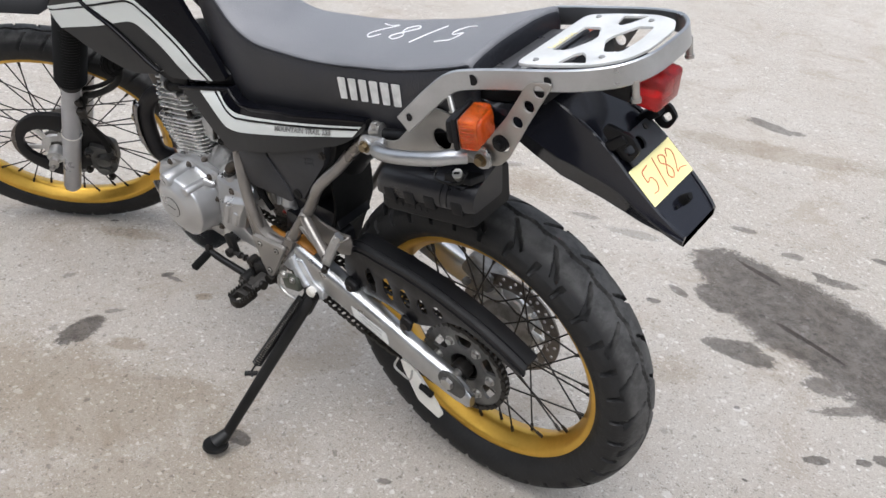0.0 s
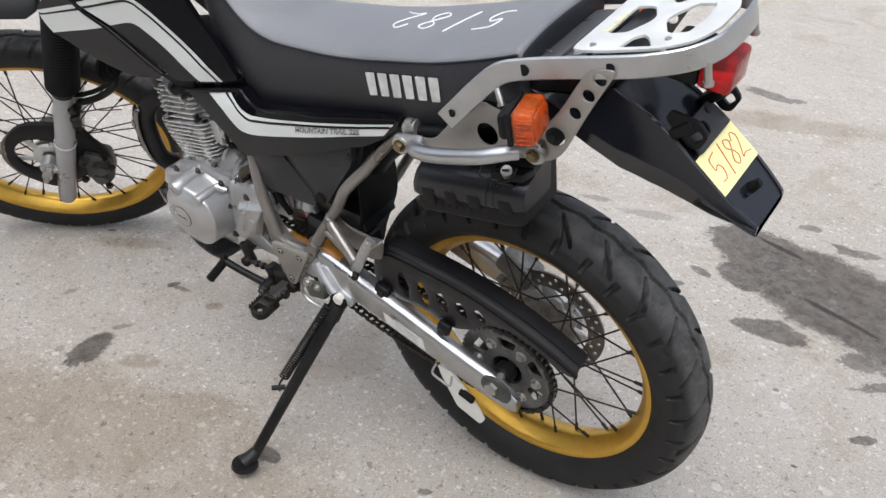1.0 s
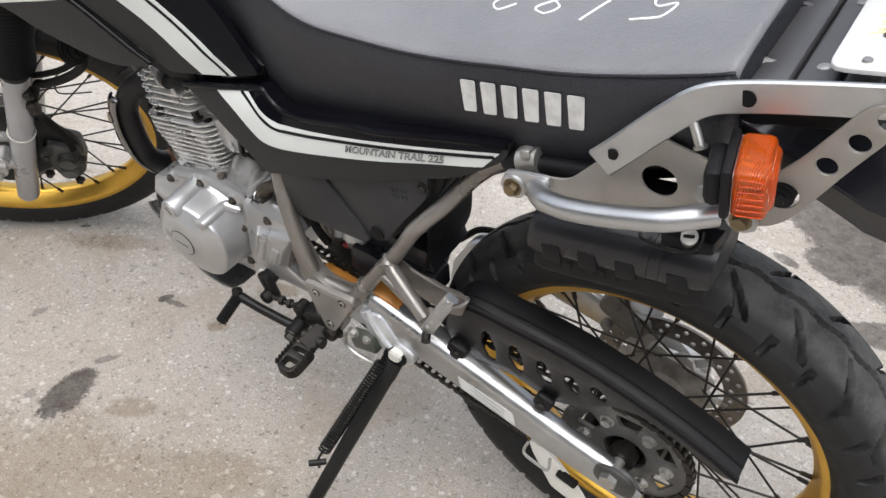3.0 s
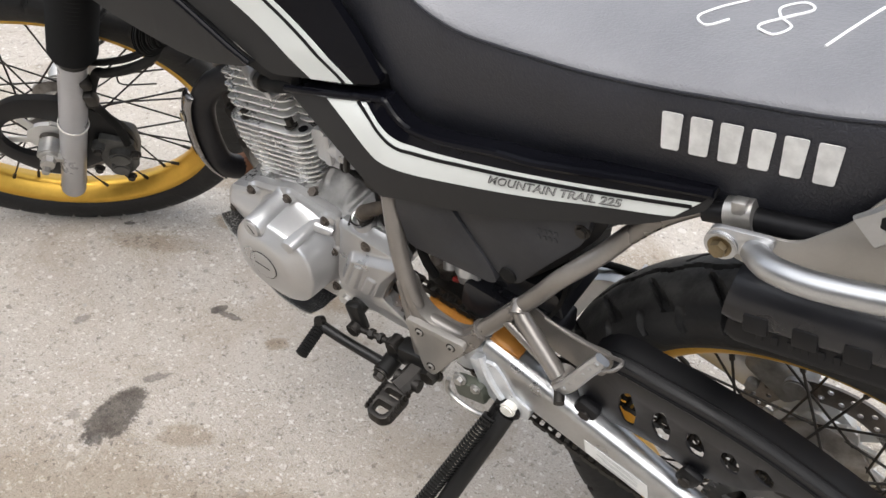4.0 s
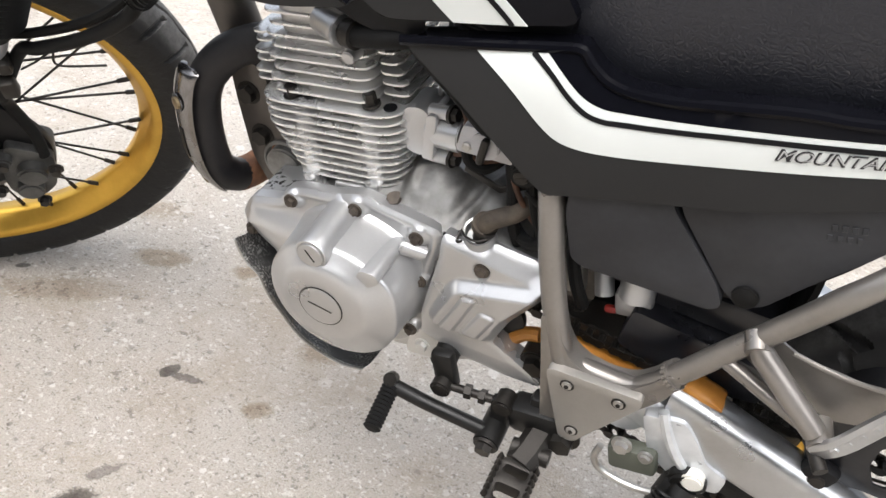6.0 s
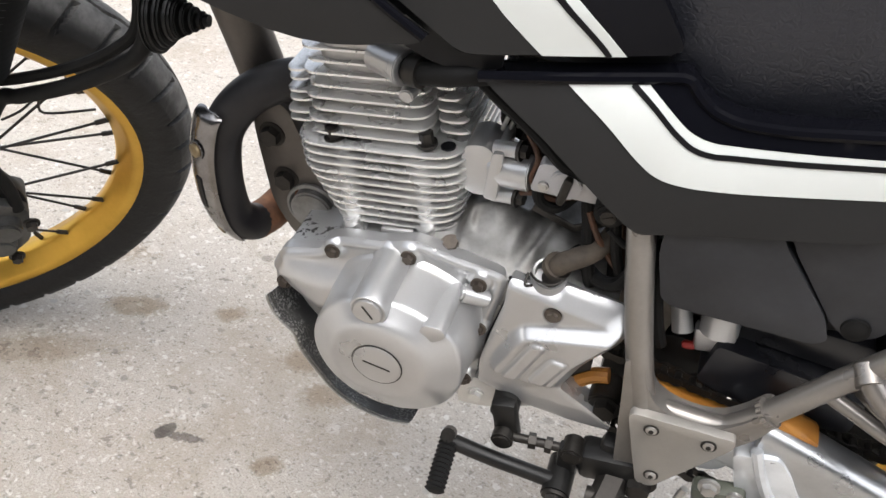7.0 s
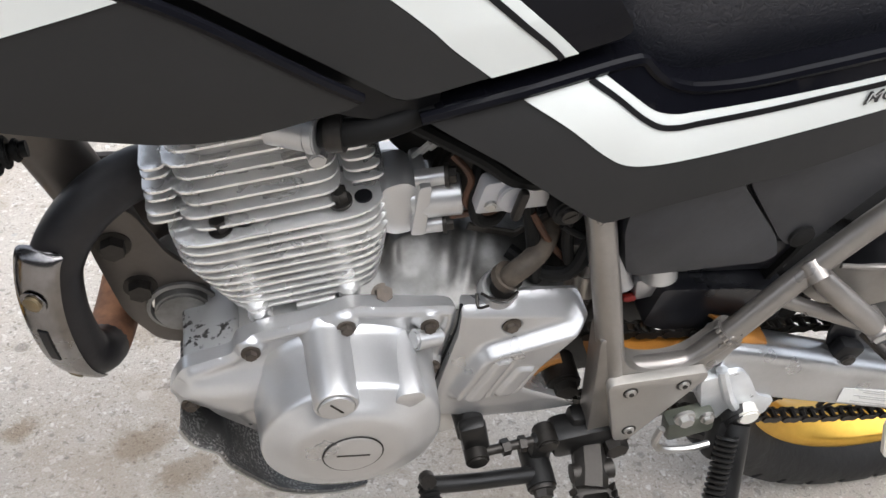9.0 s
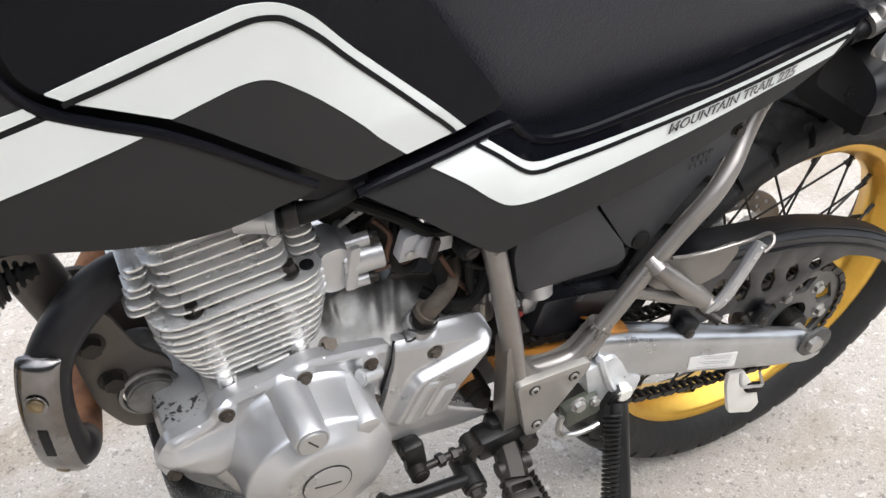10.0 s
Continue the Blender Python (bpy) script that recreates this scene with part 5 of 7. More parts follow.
fender = part("rear_fender", loft(rows), fender_black, bike, "long black plastic rear fender", 24)

def fender_top(u, v, w):
    """Along the sloping tail: u down the slope from the tag's top edge, v to the left."""
    s = V(-0.755, 0, -0.656)
    return V(-0.2625, 0, 0.5055) + s * u + V(0, v, 0) + V(-0.656, 0, 0.755) * w


part("paper_tag", slab([rounded([(0, 0.054), (0.0575, 0.054), (0.0575, -0.054), (0, -0.054)], 0.001, 1)], 0.0006, lambda u, v, w: fender_top(u, v, 0.0035 + w), 0.015), paper_yellow, fender, "yellow paper tag with a red hand-written number")
tag = [c for c in fender.children if c.name.startswith("paper_tag")][0]


def tag_to(u, v):
    return fender_top(0.046 - 0.036 * v, 0.036 - u * 0.036, 0.0040)


lines = []
for i, ch in enumerate("5182"):
    lines += [[(u + i * 0.58 - 0.1, v) for u, v in [(a * 0.8, b) for a, b in ln]] for ln in DIGITS[ch]]
strokes(lines, tag_to, 0.0007, red_ink, tag, "tag_writing", "red hand-written number")
part("rubber_stop", join(rod(fender_top(0.078, -0.002, 0), fender_top(0.078, -0.002, 0.012), 0.008, 14, 0.006), rod(fender_top(0.078, -0.002, 0.012), fender_top(0.078, -0.002, 0.015), 0.0045, 12)), rubber, fender, "black rubber stop")
for v in (-0.020, 0.017):
    part("fender_hole", rod(fender_top(0.079, v, 0.001), fender_top(0.079, v, 0.003), 0.0028, 12), black_line, fender)
# plate bracket with two slotted ears
bracket_plate = part("plate_bracket", slab([rounded([(-0.040, 0.040), (0.0, 0.046), (0.0, -0.046), (-0.040, -0.040)], 0.006, 3), circle(-0.020, 0.006, 0.010, 18)], 0.004, lambda u, v, w: fender_top(u, v, 0.010 + w), 0, 0.001), airbox_grey, fender, "dark grey plate bracket")
for v in (0.024, -0.022):
    part("bracket_screw", bolt(fender_top(-0.032, v, 0.010), (-0.656, 0, 0.755), 0.0055, 0.003, False), dark_steel, bracket_plate)
for sg in (1, -1):
    ear = slab([rounded([(0.0, 0.030), (0.020, 0.026), (0.026, 0.004), (0.018, -0.006), (-0.030, -0.004), (-0.034, 0.010)], 0.006, 3), rounded([(0.006, 0.006), (0.017, 0.006), (0.017, 0.020), (0.006, 0.022)], 0.004, 3)], 0.006, lambda u, v, w, sg=sg: fender_top(u - 0.034, (0.050 if sg > 0 else 0.058) * sg + w * sg, 0.010 + v), 0, 0.001)
    part("bracket_ear", ear, plastic, bracket_plate, "black slotted ear")
    part("ear_gusset", block((0.034, 0.020, 0.016), Matrix.Translation(fender_top(-0.040, 0.044 * sg, 0.014)) @ Matrix.Rotation(radians(41), 4, "Y"), 0.005), plastic, bracket_plate)

# tail lamp
TL = Matrix.Translation((-0.264, 0.0, 0.612)) @ Matrix.Rotation(radians(-4), 4, "Y")
tail = part("tail_lamp", block((0.045, 0.060, 0.046), TL @ Matrix.Translation((0.042, 0, 0)), 0.006, 2), plastic, bike, "red tail lamp in a black housing")
part("lens", block((0.042, 0.058, 0.046), TL, 0.007, 3), red_lens, tail, "red plastic lens")
part("reflector", block((0.004, 0.054, 0.042), TL @ Matrix.Translation((0.016, 0, 0)), 0.0), bright_alu, tail, "bright reflector")
for i in range(5):
    part("reflector_rib", block((0.003, 0.050, 0.003), TL @ Matrix.Translation((0.013, 0, -0.016 + 0.008 * i)) @ Matrix.Rotation(radians(35), 4, "Y"), 0.0), bright_alu, tail)
part("bulb", rod(TL @ V(0.016, 0, 0.004), TL @ V(-0.008, 0, 0.004), 0.009, 16, 0.006, 0.002), red_plastic, tail)


def turn_signal(sg):
    """A square signal: housing, bezel, ribbed lens over a reflector, on a rubber stem."""
    m = Matrix.Translation((-0.082, 0.147 * sg, 0.561)) @ Matrix.Rotation(radians(12 * sg), 4, "Z") @ Matrix.Rotation(radians(6), 4, "Y")
    body = part("turn_signal", join(block((0.016, 0.044, 0.036), m @ Matrix.Translation((0.024, 0, -0.002)), 0.007, 2), block((0.008, 0.058, 0.048), m @ Matrix.Translation((0.014, 0, 0)), 0.003, 2)), plastic, bike, "turn signal with orange lens")
    lens = part("lens", join(block((0.028, 0.056, 0.046), m @ Matrix.Translation((-0.004, 0, 0)), 0.006, 3), block((0.010, 0.046, 0.036), m @ Matrix.Translation((-0.017, 0, 0)), 0.006, 3)), orange_lens, body, "orange plastic lens")
    for i in range(7):
        part("lens_rib", block((0.020, 0.0016, 0.0016), m @ Matrix.Translation((-0.005, 0, 0)) @ Matrix.Translation((0.0, 0.0285 * sg, -0.018 + 0.006 * i)), 0.0006, 1), orange_lens, lens)
    part("reflector", block((0.003, 0.050, 0.040), m @ Matrix.Translation((0.008, 0, 0)), 0.0), bright_alu, body)
    part("bulb", rod(m @ V(0.006, 0, 0), m @ V(-0.006, 0, 0), 0.007, 14, 0.004), bright_alu, body)
    part("stem", rod(V(-0.070, 0.112 * sg, 0.553), V(-0.056, 0.140 * sg, 0.560), 0.011, 16), rubber, body, "rubber stem")
    return body


turn_signal(1)
turn_signal(-1)


# ---- frame ----
main_run = smooth([(0.560, 0.040, 0.40), (0.540, 0.070, 0.335), (0.5195, 0.0950, 0.290), (0.5063, 0.1080, 0.2407), (0.4986, 0.1135, 0.2123), (0.4895, 0.1170, 0.179), (0.4810, 0.1180, 0.150), (0.464, 0.1180, 0.095), (0.448, 0.116, 0.035)], 6)
frame_ob = part("frame", tube(main_run, 0.0112, 16), frame_paint, bike, "brownish silver painted steel frame")
part("frame_side", flipped(tube(main_run, 0.0112, 16)), frame_paint, frame_ob)
sub = smooth([(0.462, 0.1165, 0.112), (0.430, 0.1165, 0.110), (0.408, 0.1168, 0.112), (0.394, 0.1175, 0.1205), (0.3713, 0.1180, 0.1538), (0.346, 0.1160, 0.1935), (0.3233, 0.1145, 0.2270), (0.3031, 0.1155, 0.2600), (0.2842, 0.1180, 0.2935), (0.2654, 0.1115, 0.3180), (0.2473, 0.0985, 0.3390), (0.2300, 0.0880, 0.364), (0.205, 0.081, 0.395), (0.170, 0.080, 0.430)], 6)
part("seat_rail", tube(sub, 0.0100, 16), frame_paint, frame_ob, "silver painted frame tube")
part("seat_rail", flipped(tube(sub, 0.0100, 16)), frame_paint, frame_ob, "silver painted frame tube")
casting = rounded([(0.496, 0.168), (0.480, 0.168), (0.4715, 0.142), (0.462, 0.127), (0.448, 0.1185), (0.430, 0.1155), (0.415, 0.1165), (0.402, 0.1225), (0.390, 0.137), (0.379, 0.156), (0.366, 0.150), (0.376, 0.122), (0.394, 0.096), (0.425, 0.05), (0.438, 0.012), (0.470, 0.008), (0.476, 0.04), (0.485, 0.10)], 0.006, 4)
part("pivot_casting", prism(casting, 0.104, 0.1275, 0.0075), frame_paint, frame_ob, "silver painted pivot casting")
part("pivot_plate", prism(rounded([(0.480, 0.117), (0.392, 0.122), (0.391, 0.112), (0.438, 0.028), (0.452, 0.028)], 0.010, 5), 0.128, 0.1365, 0.002), plate_grey, frame_ob, "grey aluminium pivot cover plate")
for x, z in ((0.457, 0.104), (0.410, 0.107), (0.442, 0.045)):
    part("plate_screw", bolt((x, 0.1365, z), (0, 1, 0), 0.0050, 0.003, False), steel, frame_ob)
    part("screw_recess", rod((x, 0.1366, z), (x, 0.1371, z), 0.0066, 20), dark_steel, frame_ob)
    part("screw_socket", rod((x, 0.1385, z), (x, 0.1398, z), 0.0023, 6), dark_steel, frame_ob)
part("weld", join(*[rod(V(0.3775, 0.1180, 0.1450) + V(0.011 * math.cos(a) * 0.85, 0.011 * math.sin(a), 0.011 * math.cos(a) * 0.5), V(0.3750, 0.1180, 0.1490) + V(0.011 * math.cos(a) * 0.85, 0.011 * math.sin(a), 0.011 * math.cos(a) * 0.5), 0.0028, 7) for a in np.linspace(0, 5.9, 16)]), frame_paint, frame_ob, "weld bead", 60)
part("subframe_clamp", join(rod((0.146, 0.102, 0.450), (0.124, 0.102, 0.458), 0.0140, 20), block((0.013, 0.012, 0.024), pose(0.136, 0.108, 0.461, 0, 10), 0.003)) , steel, frame_ob, "steel tube clamp")
part("rear_tube", rod((0.165, 0.100, 0.441), (0.060, 0.104, 0.470), 0.0105, 14), plastic, frame_ob, "black tube")
# passenger footrest bracket and folded footrest
part("footrest_bracket", join(tube([(0.352, 0.117, 0.190), (0.305, 0.127, 0.176), (0.262, 0.138, 0.166)], 0.0065, 12), tube([(0.331, 0.118, 0.222), (0.320, 0.124, 0.212), (0.264, 0.140, 0.170)], [0.008, 0.0100, 0.0100], 14),
     rod((0.331, 0.112, 0.222), (0.326, 0.126, 0.216), 0.0100, 16), rod((0.262, 0.125, 0.168), (0.256, 0.148, 0.164), 0.0105, 16)), frame_paint, frame_ob, "silver footrest bracket")
part("bracket_web", slab([rounded([(0.320, 0.226), (0.290, 0.212), (0.250, 0.211), (0.218, 0.221), (0.212, 0.206), (0.222, 0.176), (0.252, 0.160), (0.300, 0.170), (0.336, 0.196)], 0.006, 3)], 0.0025, lambda u, v, w: V(u, 0.112 + clamp((0.26 - u) / 0.06) * 0.010 + w, v), 0.012), frame_paint, frame_ob, "sheet steel bracket web")
part("wire_loop", tube(smooth([(0.300, 0.112, 0.215), (0.260, 0.116, 0.213), (0.215, 0.126, 0.226), (0.198, 0.136, 0.240), (0.201, 0.146, 0.236), (0.212, 0.148, 0.228)], 6), 0.0022, 8), frame_paint, frame_ob, "bent steel wire loop")
peg = part("passenger_footrest", ribbon(smooth([(0.258, 0.146, 0.158), (0.246, 0.150, 0.178), (0.230, 0.147, 0.212), (0.216, 0.143, 0.238)], 4), 0.010, 0.017, (0.9, 0.1, 0.35)), bright_alu, bike, "folded aluminium passenger footrest")
for i in range(6):
    part("tread_tooth", block((0.007, 0.006, 0.005), pose(0.2490 - 0.0058 * i, 0.1535 - 0.0012 * i, 0.176 + 0.0115 * i, 0, 62), 0.0012, 1), bright_alu, peg)
part("footrest_pin", rod((0.263, 0.136, 0.157), (0.250, 0.160, 0.152), 0.006, 12), dark_steel, peg)

# down tube and engine mounts
part("down_tube", tube(smooth([(0.955, 0, 0.44), (0.905, 0, 0.335), (0.868, 0, 0.240), (0.852, 0, 0.190)], 5), 0.0215, 18), mount_paint, frame_ob, "silver painted down tube")
for sg, nm in ((1, "engine_mount"), (-1, "engine_mount")):
    mt = slab([rounded([(0.872, 0.245), (0.836, 0.245), (0.812, 0.190), (0.786, 0.170), (0.786, 0.110), (0.806, 0.088), (0.830, 0.094), (0.852, 0.130), (0.866, 0.200)], 0.014, 4), circle(0.808, 0.137, 0.024, 24)], 0.005, side(0.028 * sg + 0.0025), 0, 0.001)
    part(nm, mt, mount_paint, frame_ob, "brown-grey painted engine mount plate")
for x, z in ((0.850, 0.209), (0.837, 0.162)):
    part("mount_bolt", bolt((x, 0.0305, z), (0, 1, 0), 0.0095, 0.009), dark_steel, frame_ob)
part("mount_sleeve", join(rod((0.808, -0.05, 0.137), (0.808, 0.040, 0.137), 0.0215, 24, bevel=0.002), lathe([(0.0275, 0.031), (0.0275, 0.034), (0.0245, 0.035), (0.0235, 0.031)], 28, True, (0.808, 0, 0.137))), grimy_alu, frame_ob)

# ---- engine ----
case_poly = rounded([(0.805, 0.105), (0.803, 0.134), (0.766, 0.146), (0.761, 0.164), (0.700, 0.172), (0.640, 0.172), (0.560, 0.172), (0.520, 0.168), (0.552, 0.160), (0.556, 0.090), (0.575, 0.030), (0.640, 0.000), (0.730, 0.005), (0.795, 0.070)], 0.02, 4)
engine = part("engine", prism(case_poly, -0.115, 0.088, 0.008), alu, bike, "air-cooled silver single-cylinder engine")
def inside_by(poly, X, Z):
    """How far points lie inside an outline, in metres (outside: minus)."""
    best, odd = np.full(X.shape, 1e9), np.zeros(X.shape, bool)
    for (ax, az), (bx, bz) in zip(poly, poly[1:] + poly[:1]):
        ex, ez = bx - ax, bz - az
        t = np.clip(((X - ax) * ex + (Z - az) * ez) / (ex * ex + ez * ez + 1e-12), 0, 1)
        best = np.minimum(best, np.hypot(X - ax - t * ex, Z - az - t * ez))
        if abs(ez) > 1e-9:
            odd ^= ((az > Z) != (bz > Z)) & (X < ex * (Z - az) / ez + ax)
    return np.where(odd, best, -best)


def blend(a, b, k):
    """The higher of two heights, with a fillet of size k between them."""
    h = np.maximum(k - np.abs(a - b), 0) / k
    return np.maximum(a, b) + h * h * k * 0.25


def cast_relief(poly, height, base, step, place):
    """A cast surface over an outline: height(X, Z) runs down to base at the outline."""
    xs, zs = [p[0] for p in poly], [p[1] for p in poly]
    X, Z = np.meshgrid(np.arange(min(xs) - 0.004, max(xs) + 0.004, step), np.arange(min(zs) - 0.004, max(zs) + 0.004, step), indexing="ij")
    sd = inside_by(poly, X, Z)
    e = 0.0004
    gx, gz = inside_by(poly, X + e, Z) - inside_by(poly, X - e, Z), inside_by(poly, X, Z + e) - inside_by(poly, X, Z - e)
    gl = np.hypot(gx, gz) + 1e-9
    rim = sd < 0.35 * step
    keep = sd > -1.1 * step
    X, Z = np.where(rim, X - gx / gl * sd, X), np.where(rim, Z - gz / gl * sd, Z)
    f = np.clip(np.where(rim, 0, sd) / 0.0060, 0, 1)
    Y = height(X, Z) - 0.0012 * (1 - f) ** 2
    bm = bmesh.new()
    grid = {}
    for i in range(X.shape[0]):
        for j in range(X.shape[1]):
            if keep[i, j]:
                grid[i, j] = bm.verts.new(place(X[i, j], Y[i, j], Z[i, j]))
    for i, j in grid:
        q = [grid.get(k) for k in ((i, j), (i + 1, j), (i + 1, j + 1), (i, j + 1))]
        if all(q):
            bm.faces.new(q)
    bmesh.ops.delete(bm, geom=[v for v in bm.verts if not v.link_faces], context="VERTS")
    out = place(0, 1, 0) - place(0, 0, 0)
    low = place(0, base, 0).dot(out)
    foot = {}

    def pair(v):
        if v not in foot:
            foot[v] = (bm.verts.new(v.co), bm.verts.new(v.co + out * (low - v.co.dot(out))))
        return foot[v]

    for edge_ in [e for e in bm.edges if e.is_boundary]:
        (a0, a1), (b0, b1) = pair(edge_.verts[0]), pair(edge_.verts[1])
        bm.faces.new((a0, b0, b1, a1))
    bmesh.ops.recalc_face_normals(bm, faces=bm.faces)
    if sum(f.normal.dot(out) for f in bm.faces) < 0:
        bmesh.ops.reverse_faces(bm, faces=bm.faces)
    return bm


# left crankcase cover: flange, front block, generator dome with its bosses
rim_poly = rounded([(0.822, 0.111), (0.815, 0.130), (0.8085, 0.1410), (0.7715, 0.1530), (0.7695, 0.166), (0.754, 0.175), (0.712, 0.184), (0.688, 0.196), (0.655, 0.191), (0.606, 0.187), (0.605, 0.170), (0.612, 0.125), (0.616, 0.100), (0.616, 0.045), (0.640, 0.016), (0.700, 0.010), (0.750, 0.030), (0.775, 0.075), (0.803, 0.095)], 0.010, 4)
block_poly = rounded([(0.821, 0.114), (0.814, 0.131), (0.8075, 0.1420), (0.768, 0.1540), (0.735, 0.160), (0.735, 0.09), (0.774, 0.078), (0.802, 0.096)], 0.006, 3)
CASE_BOLTS = ((0.806, 0.104), (0.759, 0.161), (0.690, 0.1805), (0.627, 0.174), (0.6205, 0.122), (0.6255, 0.050), (0.690, 0.016))


def cover_height(X, Z):
    h = np.full(X.shape, 0.0965)
    edge_in = inside_by(rim_poly, X, Z)
    h = h + 0.0035 * np.exp(-((edge_in - 0.006) / 0.004) ** 2) * (Z > 0.13)
    swell = 0.088 + 0.021 * (1 - np.exp(-np.maximum(inside_by(block_poly, X, Z), -0.004) / 0.007)) + 0.06 * (0.150 - Z)
    h = blend(h, -blend(-swell, -(0.1085 - (Z - 0.127) * 0.75), 0.006), 0.006)
    for cx, cz in CASE_BOLTS:
        q = np.hypot(X - cx, Z - cz)
        h = blend(h, np.minimum(0.1022, 0.1022 + (0.0082 - q) * 2), 0.004)
    return h


part("case_cover", cast_relief(rim_poly, cover_height, 0.084, 0.0015, V), silver, engine, "silver painted left crankcase cover", 85)
part("front_block", prism(rounded([(0.8085, 0.100), (0.8085, 0.1405), (0.767, 0.1525), (0.755, 0.12)], 0.004, 3), -0.06, 0.0945, 0.003), pitted_alu, engine, "pitted aluminium front of the crankcase")


def dome_ring(y, r):
    """One ring of the generator dome: its axis drifts up towards the face, its base swells to the upper rear."""
    k = clamp((y - 0.147) / 0.015)
    cx, cz = 0.6885 + 0.0017 * k, 0.1010 + 0.0080 * k
    ring = []
    for i in range(72):
        a = 2 * math.pi * i / 72
        q = r * (1 + 0.05 * (1 - k) * math.exp(-((a - 2.50) / 0.40) ** 2))
        ring.append(V(cx + q * math.cos(a), y, cz + q * math.sin(a)))
    return ring


part("generator_dome", loft([dome_ring(y, r) for y, r in ((0.0860, 0.0770), (0.0955, 0.0765), (0.0985, 0.0735), (0.1040, 0.0715), (0.1150, 0.0704), (0.1300, 0.0694), (0.1430, 0.0686), (0.1462, 0.0680), (0.1480, 0.0664), (0.1495, 0.0640), (0.1535, 0.0570), (0.1575, 0.0512), (0.1605, 0.0466), (0.1622, 0.0434), (0.1634, 0.0390), (0.1643, 0.0300), (0.1650, 0.0205))]), silver, engine, "silver painted generator dome", 60)
part("dome_pad", join(prism(rounded([(0.661, 0.151), (0.658, 0.163), (0.642, 0.1645), (0.637, 0.156), (0.649, 0.1445)], 0.005, 4), 0.095, 0.1540, 0.004)), silver, engine, "cast lug on the generator dome", 60)
part("flange_lug", rod((0.640, 0.1080, 0.1650), (0.6165, 0.1010, 0.1585), 0.0085, 18, 0.0075, 0.002), silver, engine, "cast flange lug", 60)
part("cap_boss", lathe([(0.0225, 0.095), (0.0192, 0.0985), (0.0178, 0.103), (0.0170, 0.130), (0.0162, 0.1570), (0.0152, 0.1590), (0.0136, 0.1592), (0.0132, 0.1580), (0.0, 0.1580)], 40, False, (0.7035, 0, 0.1645)), silver, engine, "round cast boss of the inspection cap", 50)
part("inspection_cap", join(rod((0.7035, 0.1585, 0.1645), (0.7035, 0.1608, 0.1645), 0.0128, 32, bevel=0.0007)), silver, engine, "slotted inspection cap")
part("cap_slot", block((0.0145, 0.0012, 0.0015), Matrix.Translation((0.7035, 0.1606, 0.1645)) @ Matrix.Rotation(radians(-50), 4, "Y"), 0), dark_steel, engine)
part("centre_cap_groove", lathe([(0.0229, 0.1656), (0.0219, 0.1656), (0.0219, 0.1630), (0.0229, 0.1630)], 48, True, (0.6905, 0, 0.1095)), dark_steel, engine)
part("centre_cap", lathe([(0.0219, 0.1630), (0.0217, 0.1660), (0.019, 0.1666), (0.0, 0.1667)], 48, False, (0.6905, 0, 0.1095)), silver, engine, "round slotted centre cap")
part("cap_slot", block((0.0250, 0.0010, 0.0016), Matrix.Translation((0.6905, 0.1666, 0.1095)) @ Matrix.Rotation(radians(-7), 4, "Y"), 0), dark_steel, engine)
for x, z in CASE_BOLTS:
    part("case_bolt", join(bolt((x, 0.1027, z), (0, 1, 0), 0.0048, 0.0050), rod((x, 0.1020, z), (x, 0.1040, z), 0.0072, 16)), rust_bolt, engine, "rusty case bolt")

# front sprocket cover with its raised panel and two ribs
spr = rounded([(0.603, 0.188), (0.561, 0.184), (0.558, 0.191), (0.508, 0.187), (0.499, 0.170), (0.503, 0.159), (0.527, 0.119), (0.5395, 0.0845), (0.486, 0.056), (0.486, 0.048), (0.522, 0.045), (0.569, 0.048), (0.611, 0.060), (0.6135, 0.090), (0.6095, 0.119), (0.6030, 0.160)], 0.004, 3)
panel_poly = rounded([(0.583, 0.1475), (0.500, 0.1740), (0.501, 0.158), (0.526, 0.119), (0.5395, 0.0835), (0.556, 0.079), (0.603, 0.080), (0.608, 0.092), (0.590, 0.138)], 0.006, 3)
rib_polys = [rounded(q, 0.004, 3) for q in ([(0.592, 0.084), (0.571, 0.138), (0.559, 0.139), (0.579, 0.083)], [(0.567, 0.091), (0.552, 0.127), (0.538, 0.125), (0.553, 0.090)])]


def sprocket_height(X, Z):
    fold = 0.181 - (0.602 - X) * 0.13
    h = 0.1075 + (0.10 - Z) * 0.05 - np.maximum(Z - fold, 0) * 0.75 - np.maximum(0.066 - Z, 0) * 0.10
    h = blend(h, np.minimum(0.1165, 0.105 + 1.25 * inside_by(panel_poly, X, Z)), 0.003)
    for q in rib_polys:
        d = inside_by(q, X, Z)
        h = h + 0.0022 * np.clip((d + 0.001) / 0.0025, 0, 1) - 0.0012 * np.exp(-((d + 0.0018) / 0.0012) ** 2)
    q = np.hypot(X - 0.5612, Z - 0.1655)
    return h - 0.003 * np.clip((0.0085 - q) / 0.0015, 0, 1)


part("sprocket_cover", cast_relief(spr, sprocket_height, 0.086, 0.0012, V), silver, engine, "silver front sprocket cover", 85)
part("case_bolt", join(bolt((0.5612, 0.1025, 0.1655), (0, 1, 0), 0.0052, 0.005), rod((0.5612, 0.102, 0.1655), (0.5612, 0.104, 0.1655), 0.0075, 16)), rust_bolt, engine, "rusty case bolt")
part("case_gap", tube(smooth([(0.6030, 0.0965, 0.188), (0.6025, 0.0965, 0.162), (0.6085, 0.0965, 0.128), (0.6125, 0.0965, 0.100), (0.6125, 0.0965, 0.050)], 5), 0.0014, 6), black_line, engine)
